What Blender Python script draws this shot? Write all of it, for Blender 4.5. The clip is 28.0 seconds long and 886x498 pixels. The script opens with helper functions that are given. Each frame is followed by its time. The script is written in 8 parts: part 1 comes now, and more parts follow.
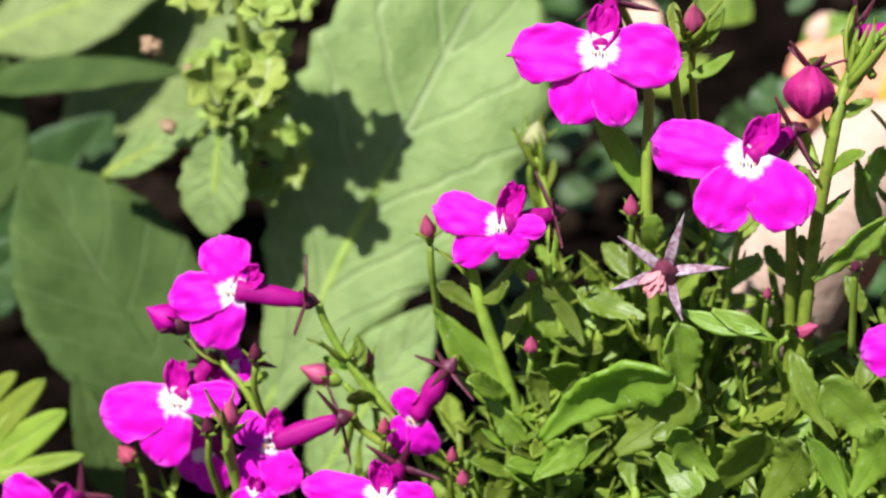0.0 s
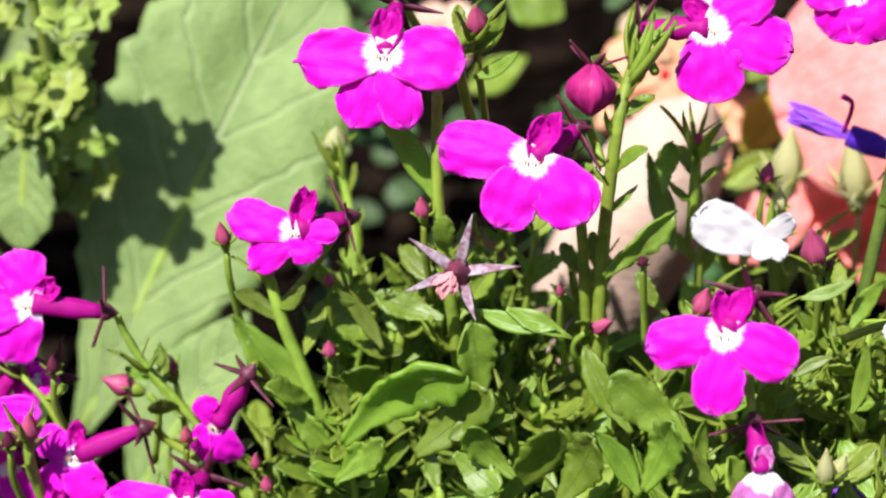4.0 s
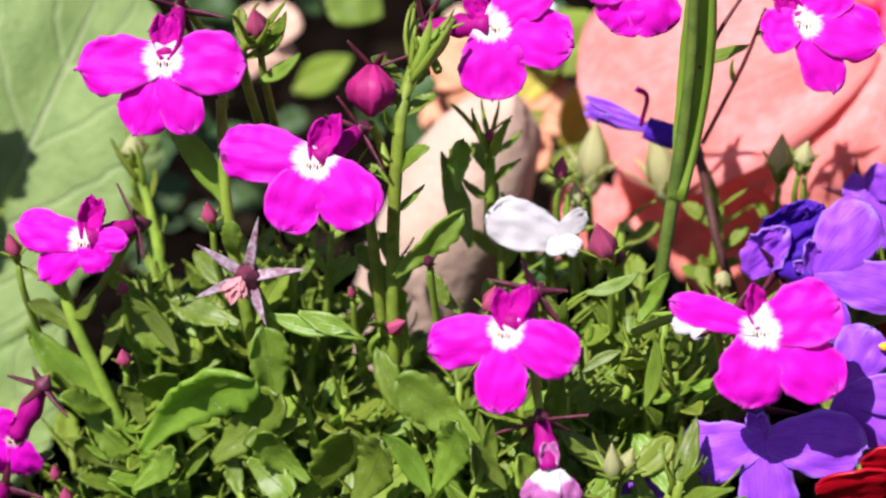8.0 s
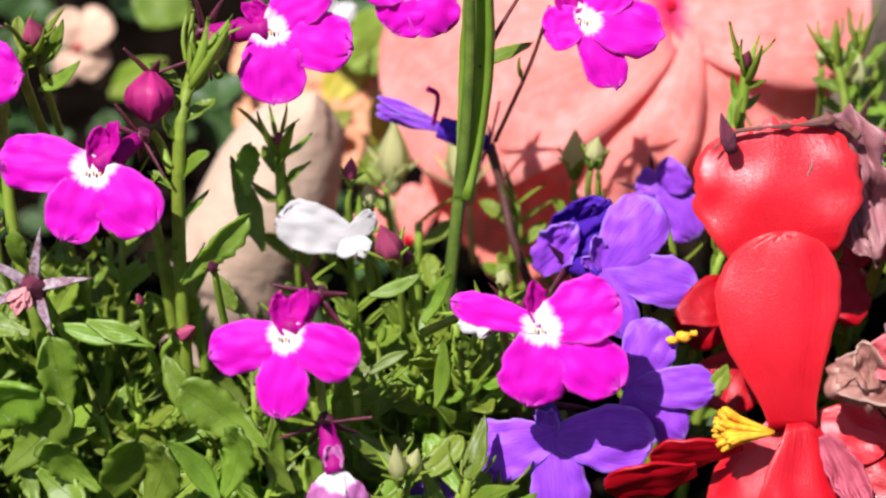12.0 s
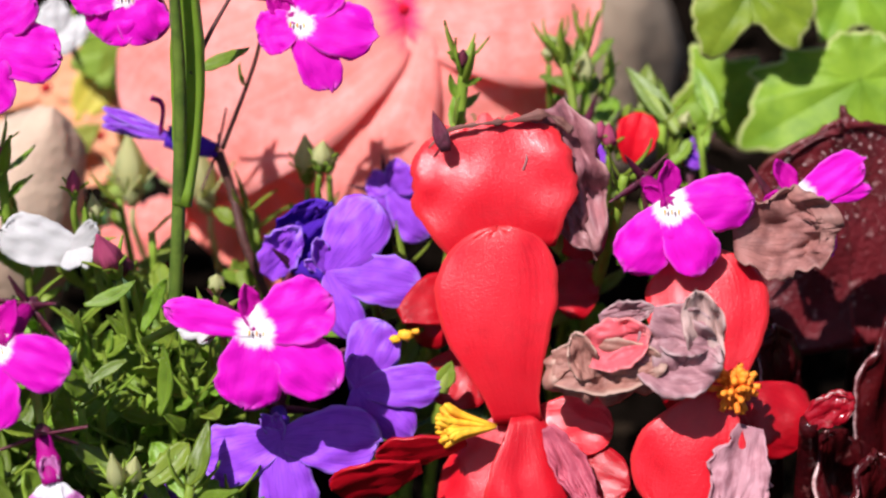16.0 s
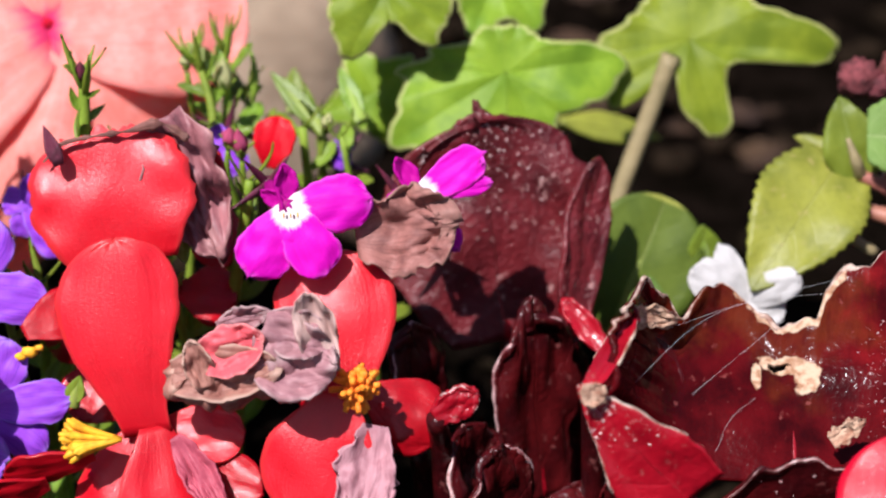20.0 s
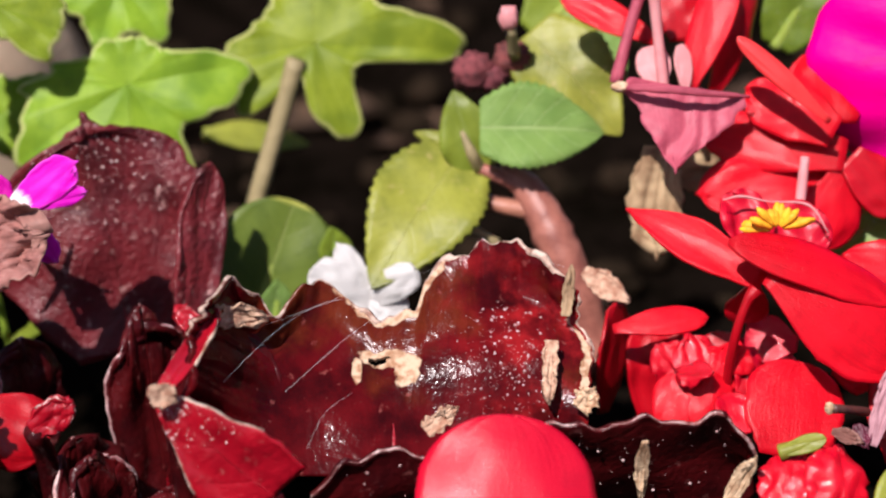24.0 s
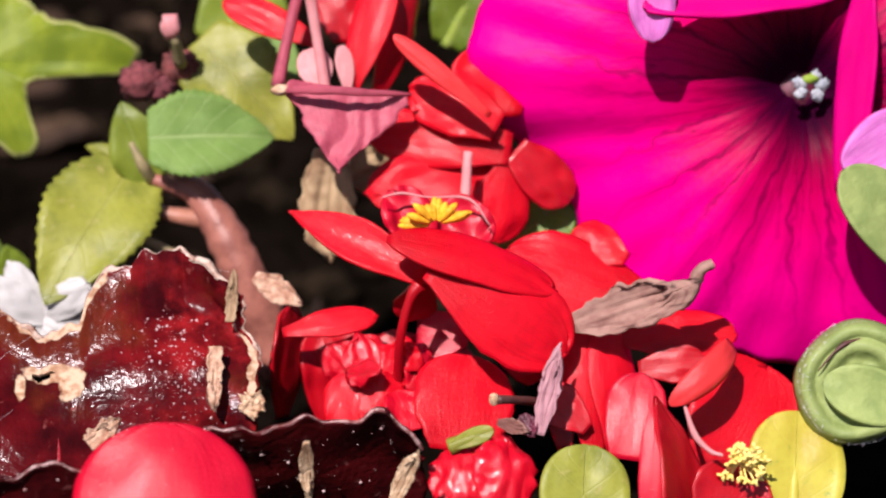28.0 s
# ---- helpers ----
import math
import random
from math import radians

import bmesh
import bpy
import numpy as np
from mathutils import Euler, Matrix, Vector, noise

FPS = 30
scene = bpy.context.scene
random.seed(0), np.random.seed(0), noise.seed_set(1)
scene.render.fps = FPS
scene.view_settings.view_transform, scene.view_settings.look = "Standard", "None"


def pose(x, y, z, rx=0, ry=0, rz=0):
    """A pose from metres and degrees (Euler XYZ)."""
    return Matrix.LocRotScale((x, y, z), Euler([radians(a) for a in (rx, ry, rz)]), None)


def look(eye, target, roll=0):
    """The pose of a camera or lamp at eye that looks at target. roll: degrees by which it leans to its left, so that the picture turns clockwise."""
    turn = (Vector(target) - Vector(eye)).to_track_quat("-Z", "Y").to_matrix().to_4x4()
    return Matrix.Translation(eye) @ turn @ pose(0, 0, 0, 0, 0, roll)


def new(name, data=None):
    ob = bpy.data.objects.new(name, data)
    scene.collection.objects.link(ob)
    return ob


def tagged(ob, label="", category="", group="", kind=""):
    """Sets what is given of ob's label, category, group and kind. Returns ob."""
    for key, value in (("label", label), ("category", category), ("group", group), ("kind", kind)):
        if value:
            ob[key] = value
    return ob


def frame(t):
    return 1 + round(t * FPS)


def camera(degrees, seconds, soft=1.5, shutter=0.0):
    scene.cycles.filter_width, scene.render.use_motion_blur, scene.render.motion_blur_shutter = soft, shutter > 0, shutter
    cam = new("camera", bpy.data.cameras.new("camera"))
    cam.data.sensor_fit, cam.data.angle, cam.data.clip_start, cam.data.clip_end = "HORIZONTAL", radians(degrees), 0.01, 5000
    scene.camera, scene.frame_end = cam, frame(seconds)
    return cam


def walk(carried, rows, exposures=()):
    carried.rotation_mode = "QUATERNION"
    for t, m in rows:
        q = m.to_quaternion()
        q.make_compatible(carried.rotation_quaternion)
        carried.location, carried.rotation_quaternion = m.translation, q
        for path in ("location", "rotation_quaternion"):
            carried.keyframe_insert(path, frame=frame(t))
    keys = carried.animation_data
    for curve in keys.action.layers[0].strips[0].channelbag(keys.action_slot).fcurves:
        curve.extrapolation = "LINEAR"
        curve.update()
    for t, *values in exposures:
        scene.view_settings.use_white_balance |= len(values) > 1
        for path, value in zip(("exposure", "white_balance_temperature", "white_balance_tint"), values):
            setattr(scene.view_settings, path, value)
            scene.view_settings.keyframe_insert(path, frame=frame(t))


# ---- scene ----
EXPOSURES = ((0, 0.78, 6050, 20), (3, 0.88, 6100, 20), (6, 0.80, 6050, 23), (9, 0.62, 6100, 25), (12, 0.60, 6200, 19), (17, 0.45, 6150, 18), (22, 0.58, 6250, 20), (25, 0.50, 6500, 21), (28, 0.50, 6500, 23))
cam = camera(22.8, 28.0, 2.3)
PATH = [
    (0, (0.03189, -0.22484, 0.19494), (-0.01813, 0.03692, 0.06272), 3.209),
    (0.5, (0.03366, -0.22422, 0.19579), (-0.01429, 0.03777, 0.06298), 3.161),
    (1, (0.03544, -0.22415, 0.19586), (-0.01091, 0.03808, 0.06336), 3.069),
    (1.5, (0.03710, -0.22419, 0.19553), (-0.00924, 0.03830, 0.06343), 2.919),
    (2, (0.03855, -0.22406, 0.19524), (-0.00633, 0.03895, 0.06363), 2.881),
    (2.5, (0.04014, -0.22379, 0.19520), (-0.00386, 0.03950, 0.06380), 2.867),
    (3, (0.04227, -0.22348, 0.19533), (-0.00111, 0.03987, 0.06391), 2.610),
    (3.5, (0.04446, -0.22303, 0.19598), (0.00335, 0.04054, 0.06434), 2.609),
    (5.5, (0.05477, -0.22125, 0.19689), (0.01893, 0.04311, 0.06516), 2.168),
    (6, (0.05783, -0.22059, 0.19575), (0.02165, 0.04378, 0.06521), 2.005),
    (6.5, (0.06070, -0.21974, 0.19509), (0.02501, 0.04573, 0.06445), 1.902),
    (7, (0.06230, -0.21909, 0.19590), (0.02743, 0.04539, 0.06492), 1.721),
    (7.5, (0.06410, -0.21844, 0.19702), (0.03103, 0.04609, 0.06492), 1.751),
    (8, (0.06591, -0.21823, 0.19761), (0.03350, 0.04648, 0.06512), 1.533),
    (8.5, (0.06747, -0.21850, 0.19770), (0.03744, 0.04604, 0.06563), 1.493),
    (9, (0.06986, -0.21801, 0.19751), (0.04272, 0.04710, 0.06573), 1.483),
    (9.5, (0.07227, -0.21703, 0.19747), (0.04493, 0.04846, 0.06504), 1.474),
    (10, (0.07385, -0.21642, 0.19824), (0.04762, 0.04828, 0.06542), 1.371),
    (10.5, (0.07528, -0.21620, 0.19906), (0.05009, 0.04847, 0.06536), 1.391),
    (11, (0.07687, -0.21612, 0.19955), (0.05309, 0.04847, 0.06579), 1.270),
    (11.5, (0.07893, -0.21602, 0.19955), (0.05563, 0.04863, 0.06593), 1.177),
    (12, (0.08148, -0.21576, 0.19937), (0.06031, 0.04948, 0.06584), 1.194),
    (12.5, (0.08298, -0.21569, 0.19959), (0.06449, 0.04947, 0.06617), 1.183),
    (14.5, (0.09322, -0.21619, 0.19709), (0.08187, 0.05110, 0.06679), 0.827),
    (15, (0.09705, -0.21637, 0.19763), (0.08824, 0.05075, 0.06719), 0.697),
    (15.5, (0.09937, -0.21629, 0.19785), (0.09146, 0.05089, 0.06740), 0.510),
    (16, (0.10214, -0.21631, 0.19753), (0.09573, 0.05118, 0.06724), 0.539),
    (16.5, (0.10637, -0.21638, 0.19721), (0.10191, 0.05130, 0.06744), 0.402),
    (17, (0.11064, -0.21620, 0.19727), (0.10912, 0.05137, 0.06760), 0.218),
    (17.5, (0.11466, -0.21591, 0.19738), (0.11470, 0.05189, 0.06739), -0.017),
    (18, (0.11959, -0.21575, 0.19767), (0.12064, 0.05165, 0.06743), -0.325),
    (18.5, (0.12489, -0.21575, 0.19795), (0.12868, 0.05165, 0.06751), -0.526),
    (19, (0.12902, -0.21594, 0.19771), (0.13503, 0.05140, 0.06757), -0.743),
    (19.5, (0.13175, -0.21601, 0.19748), (0.13837, 0.05169, 0.06746), -0.908),
    (20, (0.13451, -0.21597, 0.19746), (0.14308, 0.05135, 0.06761), -0.919),
    (20.5, (0.13800, -0.21601, 0.19718), (0.14988, 0.05158, 0.06730), -1.055),
    (21, (0.14220, -0.21616, 0.19679), (0.15664, 0.05111, 0.06739), -1.182),
    (21.5, (0.14650, -0.21640, 0.19642), (0.16350, 0.05121, 0.06701), -1.491),
    (22, (0.15083, -0.21677, 0.19632), (0.16882, 0.05045, 0.06725), -1.746),
    (22.5, (0.15599, -0.21709, 0.19638), (0.17619, 0.05011, 0.06704), -1.892),
    (24.5, (0.17576, -0.22081, 0.18959), (0.19974, 0.04863, 0.06590), -3.231),
    (25, (0.17955, -0.22125, 0.18845), (0.20800, 0.04826, 0.06545), -3.332),
    (25.5, (0.18181, -0.22170, 0.18786), (0.21291, 0.04759, 0.06533), -3.355),
    (26, (0.18343, -0.22198, 0.18768), (0.21763, 0.04687, 0.06526), -3.399),
    (26.5, (0.18516, -0.22219, 0.18754), (0.22213, 0.04641, 0.06490), -3.407),
    (27, (0.18687, -0.22241, 0.18759), (0.22713, 0.04551, 0.06465), -3.379),
    (27.5, (0.18856, -0.22270, 0.18781), (0.23134, 0.04463, 0.06460), -3.407),
    (28, (0.19006, -0.22310, 0.18769), (0.23663, 0.04364, 0.06443), -3.419),
]
walk(cam, [(t, look(eye, target, roll)) for t, eye, target, roll in PATH], EXPOSURES)
# the lens is focused on the nearest flowers, the leaves and soil behind are soft
cam.data.dof.use_dof = True
cam.data.dof.focus_distance = 0.262
cam.data.dof.aperture_fstop = 18

# ---- world and sun ----
SUN_AZ, SUN_EL = radians(-30), radians(54)
world = bpy.data.worlds.new("world")
scene.world = world
world.use_nodes = True
wn = world.node_tree
sky = wn.nodes.new("ShaderNodeTexSky")
sky.sky_type = "NISHITA"
sky.sun_disc = False
sky.sun_elevation = SUN_EL
sky.sun_rotation = radians(180) - SUN_AZ
wn.links.new(sky.outputs[0], wn.nodes["Background"].inputs[0])
wn.nodes["Background"].inputs[1].default_value = 0.058
sun_data = bpy.data.lights.new("sun", "SUN")
sun_data.energy, sun_data.angle, sun_data.color = 5.0, radians(0.5), (1.0, 0.96, 0.90)
sun = new("sun", sun_data)
to_sun = Vector((math.sin(SUN_AZ) * math.cos(SUN_EL), -math.cos(SUN_AZ) * math.cos(SUN_EL), math.sin(SUN_EL)))
sun.matrix_world = look(to_sun * 3, (0, 0, 0))


# ---- materials ----
class Nodes:
    """Short way to write a node tree."""

    def __init__(self, name):
        self.mat = bpy.data.materials.new(name)
        self.mat.use_nodes = True
        self.t = self.mat.node_tree
        self.b = self.t.nodes["Principled BSDF"]
        self.out = self.t.nodes["Material Output"]

    def node(self, kind, inputs=(), operation="", data_type="", uv_map=""):
        n = self.t.nodes.new(kind)
        if operation:
            n.operation = operation
        if data_type:
            n.data_type = data_type
        if uv_map:
            n.uv_map = uv_map
        for k, v in dict(inputs).items():
            self.put(n, k, v)
        return n

    def put(self, n, k, v):
        if isinstance(v, bpy.types.NodeSocket):
            self.t.links.new(v, n.inputs[k])
        else:
            n.inputs[k].default_value = v

    def noise(self, scale, detail=4, vector=None, rough=0.6):
        n = self.node("ShaderNodeTexNoise", {"Scale": scale, "Detail": detail, "Roughness": rough})
        self.t.links.new(vector if vector else self.coord(), n.inputs["Vector"])
        return n.outputs["Fac"]

    def coord(self):
        return self.node("ShaderNodeTexCoord").outputs["Object"]

    def uv(self):
        s = self.node("ShaderNodeSeparateXYZ", {0: self.node("ShaderNodeUVMap", uv_map="uv").outputs[0]})
        return s.outputs[0], s.outputs[1]

    def uvvec(self, sx, sy):
        m = self.node("ShaderNodeMapping", {"Vector": self.node("ShaderNodeUVMap", uv_map="uv").outputs[0], "Scale": (sx, sy, 1)})
        return m.outputs[0]

    def math(self, op, a, b=0.0, c=0.0):
        n = self.node("ShaderNodeMath", {0: a, 1: b, 2: c}, operation=op)
        return n.outputs[0]

    def ramp(self, v, lo, hi, a=0.0, b=1.0):
        n = self.node("ShaderNodeMapRange", {0: v, 1: lo, 2: hi, 3: a, 4: b})
        n.interpolation_type = "SMOOTHSTEP"
        return n.outputs[0]

    def mix(self, f, a, b):
        n = self.node("ShaderNodeMix", data_type="RGBA")
        for k, v in ((0, f), (6, a), (7, b)):
            if isinstance(v, tuple):
                v = (*v, 1) if len(v) == 3 else v
            self.put(n, k, v)
        return n.outputs[2]

    def vary(self, col, amount, hue=0.01):
        """A different shade for each object."""
        r = self.node("ShaderNodeObjectInfo").outputs["Random"]
        n = self.node("ShaderNodeHueSaturation", {"Color": col, "Value": self.math("MULTIPLY_ADD", r, amount * 2, 1 - amount),
                                                  "Hue": self.math("MULTIPLY_ADD", r, hue * 2, 0.5 - hue)})
        return n.outputs[0]

    def finish(self, col, rough=0.5, bump=None, height=0.0002, through_light=0.0, spec=0.4, tint=None, glint=None):
        self.put(self.b, "Base Color", col)
        self.put(self.b, "Roughness", rough)
        self.put(self.b, "Specular IOR Level", spec)
        if bump is not None:
            n = self.node("ShaderNodeBump", {"Strength": 1.0, "Distance": height, "Height": bump})
            self.put(self.b, "Normal", n.outputs[0])
        if glint:
            weight, scale, deep = glint
            n = self.node("ShaderNodeBump", {"Strength": 1.0, "Distance": deep, "Height": self.noise(scale, 2)})
            self.put(self.b, "Coat Weight", weight)
            self.put(self.b, "Coat Roughness", 0.12)
            self.put(self.b, "Coat Normal", n.outputs[0])
        if through_light:
            tr = self.node("ShaderNodeBsdfTranslucent", {"Color": tint if tint is not None else col})
            m = self.node("ShaderNodeMixShader", {0: through_light, 1: self.b.outputs[0], 2: tr.outputs[0]})
            self.t.links.new(m.outputs[0], self.out.inputs[0])
        return self.mat


def petal_material(name, base, dark, eye=None, eye_size=0.3, veins=0.3, rough=0.45, light=0.25, grain=0.25, spec=0.35, edge=None, sparkle=0.15, groove=0.0, glint=None, heart=None):
    """Petal: colour along its length, fine lengthwise veins, mottling; eye: the pale mark at its base."""
    m = Nodes(name)
    u, v = m.uv()
    streak = m.noise(1.0, 3, m.uvvec(2.5, 34))
    blot = m.noise(420, 4)
    col = m.mix(m.math("MULTIPLY", m.ramp(streak, 0.45, 0.75), veins), base, dark)
    col = m.mix(m.math("MULTIPLY", m.ramp(blot, 0.4, 0.75), grain), col, dark)
    # heart: darker petal base, which also puts shading into the colour
    if heart:
        col = m.mix(m.ramp(m.math("MULTIPLY_ADD", streak, 0.3, u), 0.2, 0.75, 0.5, 0), col, heart)
    if edge:
        rim = m.math("MAXIMUM", m.ramp(u, 0.9, 1.0), m.ramp(m.math("ABSOLUTE", m.math("SUBTRACT", v, 0.5)), 0.43, 0.5))
        col = m.mix(m.math("MULTIPLY", rim, 0.6), col, edge)
    if eye:
        ray = m.math("MULTIPLY_ADD", m.math("ABSOLUTE", m.math("SUBTRACT", v, 0.5)), 0.16, u)
        wob = m.math("ADD", m.math("MULTIPLY_ADD", m.noise(1.0, 2, m.uvvec(2, 3)), 0.14, ray), m.math("MULTIPLY", m.noise(1.0, 2, m.uvvec(3, 16)), 0.12))
        col = m.mix(m.ramp(wob, eye_size + 0.12, eye_size + 0.22, 1, 0), col, eye)
    col = m.vary(col, 0.06, 0.0)
    bump = m.math("ADD", m.math("MULTIPLY", streak, 0.6), m.math("MULTIPLY_ADD", m.noise(4800, 2), sparkle, m.math("MULTIPLY", m.noise(2600, 2), 0.5)))
    if groove:
        bump = m.math("ADD", bump, m.math("MULTIPLY", m.noise(1.0, 2, m.uvvec(1.1, 11)), groove))
    return m.finish(col, rough, bump, 0.00007, light, spec, glint=glint)


def leaf_material(name, base, dark, vein, rough=0.45, light=0.25, sides=7, vein_width=0.05, spec=0.4, spots=None, amount=0.12, relief=0.00012, rim=None, hue=0.012, faint=0.45, glint=None, grain=620):
    """Leaf: midrib, side veins, blotches and fine cell relief."""
    m = Nodes(name)
    u, v = m.uv()
    off = m.math("ABSOLUTE", m.math("SUBTRACT", v, 0.5))
    mid = m.ramp(off, vein_width * 0.35, vein_width, 1, 0)
    slant = m.math("FRACT", m.math("MULTIPLY", m.math("SUBTRACT", u, m.math("MULTIPLY", off, 0.55)), float(sides)))
    side = m.ramp(m.math("ABSOLUTE", m.math("SUBTRACT", slant, 0.5)), 0.01, 0.08, faint, 0)
    ribs = m.math("MAXIMUM", mid, side)
    blot = m.noise(160, 5)
    fine = m.noise(1100, 3)
    col = m.mix(m.ramp(blot, 0.35, 0.7), base, dark)
    col = m.mix(m.math("MULTIPLY", m.ramp(fine, 0.45, 0.75), 0.35), col, dark)
    col = m.mix(m.math("MULTIPLY", ribs, 0.75), col, vein)
    if spots:
        col = m.mix(m.math("MULTIPLY", m.ramp(m.noise(grain, 4), 0.60, 0.72), 0.8), col, spots)
    if rim:
        col = m.mix(m.ramp(u, 0.96, 0.985), col, rim)
    col = m.vary(col, amount, hue)
    bump = m.math("SUBTRACT", m.math("MULTIPLY", fine, 0.5), m.math("MULTIPLY", ribs, 0.8))
    return m.finish(col, rough, bump, relief, light, spec, glint=glint)


def plain_material(name, base, dark, scale=300, rough=0.6, height=0.00015, light=0.0, spec=0.35, amount=0.08, bumps=3.0, hue=0.01):
    m = Nodes(name)
    big, fine = m.noise(scale, 5), m.noise(scale * bumps, 3)
    col = m.mix(m.ramp(big, 0.35, 0.68), base, dark)
    col = m.mix(m.math("MULTIPLY", m.ramp(fine, 0.5, 0.8), 0.5), col, dark)
    col = m.vary(col, amount, hue)
    return m.finish(col, rough, m.math("ADD", big, m.math("MULTIPLY", fine, 0.5)), height, light, spec)


WHITE_EYE = (0.9, 0.86, 0.88)
MAGENTA = petal_material("magenta_petal", (0.82, 0.010, 0.60), (0.62, 0.003, 0.44), WHITE_EYE, 0.22, 0.7, 0.5, light=0.38, spec=0.18, edge=(0.84, 0.12, 0.72), sparkle=0.6, groove=0.9)
LILAC_EYED = petal_material("faded_lilac_petal", (0.76, 0.26, 0.60), (0.52, 0.07, 0.38), WHITE_EYE, 0.40, 0.9, 0.48, light=0.35, groove=1.2)
MAGENTA_DEEP = petal_material("deep_magenta_petal", (0.42, 0.004, 0.22), (0.18, 0.004, 0.10), None, veins=0.8, rough=0.55, spec=0.2)
MAGENTA_PLAIN = petal_material("plain_magenta_petal", (0.56, 0.004, 0.33), (0.30, 0.002, 0.17), None, veins=0.6, rough=0.55, spec=0.2)
VIOLET = petal_material("violet_petal", (0.37, 0.080, 0.74), (0.14, 0.018, 0.48), (0.46, 0.28, 0.8), -0.06, 0.8, 0.5, light=0.3, spec=0.3, edge=(0.46, 0.28, 0.85), groove=0.9)
VIOLET_DEEP = petal_material("deep_violet_petal", (0.09, 0.02, 0.42), (0.04, 0.006, 0.22), None, veins=0.8, rough=0.55, spec=0.2)
WHITE_PETAL = petal_material("white_petal", (0.64, 0.63, 0.61), (0.54, 0.53, 0.51), None, veins=0.5, light=0.3)
CORAL = petal_material("coral_petal", (0.97, 0.32, 0.26), (0.98, 0.50, 0.45), (0.90, 0.06, 0.22), 0.05, 0.6, 0.5, 0.42, 0.7, 0.22, edge=(0.97, 0.42, 0.38), sparkle=0.4, groove=1.2)
CORAL_PALE = petal_material("pale_coral_petal", (0.90, 0.24, 0.17), (0.90, 0.34, 0.28), None, 0.0, 0.8, 0.5, 0.2, 0.6, 0.25)
PEACH_PALE = petal_material("cream_peach_petal", (0.80, 0.56, 0.40), (0.78, 0.46, 0.32), None, 0.0, 0.6, 0.6, spec=0.2)
ORANGE = petal_material("peach_petal", (0.80, 0.36, 0.18), (0.80, 0.50, 0.34), None, 0.0, 0.7, 0.6, spec=0.2)
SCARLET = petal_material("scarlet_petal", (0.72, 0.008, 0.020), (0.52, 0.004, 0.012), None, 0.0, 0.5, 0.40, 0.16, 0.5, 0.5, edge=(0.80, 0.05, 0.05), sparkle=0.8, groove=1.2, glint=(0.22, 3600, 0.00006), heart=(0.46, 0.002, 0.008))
RED = petal_material("red_petal", (0.70, 0.005, 0.016), (0.46, 0.002, 0.009), None, 0.0, 0.6, 0.36, 0.18, 0.6, 0.18, sparkle=1.4, groove=1.6, glint=(0.13, 3600, 0.00006), heart=(0.36, 0.001, 0.006))
RED_WET = petal_material("glossy_red_petal", (0.64, 0.004, 0.018), (0.40, 0.002, 0.010), None, 0.0, 0.6, 0.34, 0.16, 0.6, 0.3, sparkle=1.4, groove=1.8, glint=(0.8, 2200, 0.00016))
# deep red parts, and red petals whose shade is put into the colour
RED_DEEP = petal_material("deep_or_shaded_red_petal", (0.46, 0.003, 0.010), (0.24, 0.001, 0.005), None, 0.0, 0.5, 0.36, 0.12, 0.5, 0.4, sparkle=0.8, groove=1.2, glint=(0.22, 3600, 0.00006))
ROSE = petal_material("rose_petal", (0.54, 0.003, 0.022), (0.38, 0.002, 0.016), None, 0.0, 0.3, 0.4, 0.15, 0.5, 0.3, sparkle=0.5, groove=0.5, glint=(0.22, 3200, 0.00009))
CORAL_RED = petal_material("coral_red_petal", (0.78, 0.042, 0.042), (0.62, 0.02, 0.024), None, 0.0, 0.6, 0.45, 0.15, 0.4, 0.35, sparkle=0.5)
FADED = petal_material("faded_petal", (0.46, 0.085, 0.125), (0.30, 0.045, 0.075), None, 0.0, 0.7, 0.5, 0.15, 0.8, 0.3, sparkle=0.6, groove=1.2)
FADED_PINK = petal_material("pale_pink_petal", (0.72, 0.32, 0.32), (0.60, 0.20, 0.21), None, 0.0, 0.7, 0.5, 0.2, 0.6, 0.3, sparkle=0.5)
CERISE = petal_material("cerise_petal", (0.70, 0.0, 0.20), (0.55, 0.0, 0.14), None, 0.0, 0.4, 0.5, 0.2, 0.3, 0.25)
DRY = petal_material("dry_petal", (0.36, 0.155, 0.13), (0.16, 0.06, 0.052), None, 0.0, 0.9, 0.6, 0.2, 0.9, 0.3, edge=(0.38, 0.21, 0.17), sparkle=0.6, groove=1.0)
DRY_MAUVE = petal_material("dry_mauve_petal", (0.34, 0.135, 0.145), (0.15, 0.045, 0.055), None, 0.0, 0.9, 0.45, 0.15, 0.9, 0.4, edge=(0.38, 0.20, 0.19), sparkle=0.6, groove=1.0)
DRY_BROWN = petal_material("brown_dry_petal", (0.26, 0.11, 0.085), (0.11, 0.04, 0.035), None, 0.0, 0.9, 0.6, 0.15, 0.9, 0.3, edge=(0.36, 0.20, 0.16), sparkle=0.6, groove=1.0)
DRY_TAN = petal_material("tan_pink_petal", (0.44, 0.21, 0.16), (0.20, 0.07, 0.055), None, 0.0, 0.9, 0.55, 0.2, 0.9, 0.3, edge=(0.62, 0.44, 0.34), sparkle=0.6, groove=1.0)
DRY_LILAC = petal_material("lilac_dry_petal", (0.44, 0.225, 0.24), (0.23, 0.095, 0.115), None, 0.0, 0.9, 0.5, 0.25, 0.8, 0.3, edge=(0.60, 0.44, 0.42), sparkle=0.6, groove=1.4)
DRY_BEIGE = petal_material("beige_dry_petal", (0.62, 0.43, 0.38), (0.46, 0.28, 0.25), None, 0.0, 0.8, 0.55, 0.2, 0.8, 0.3, sparkle=0.6, groove=1.0)
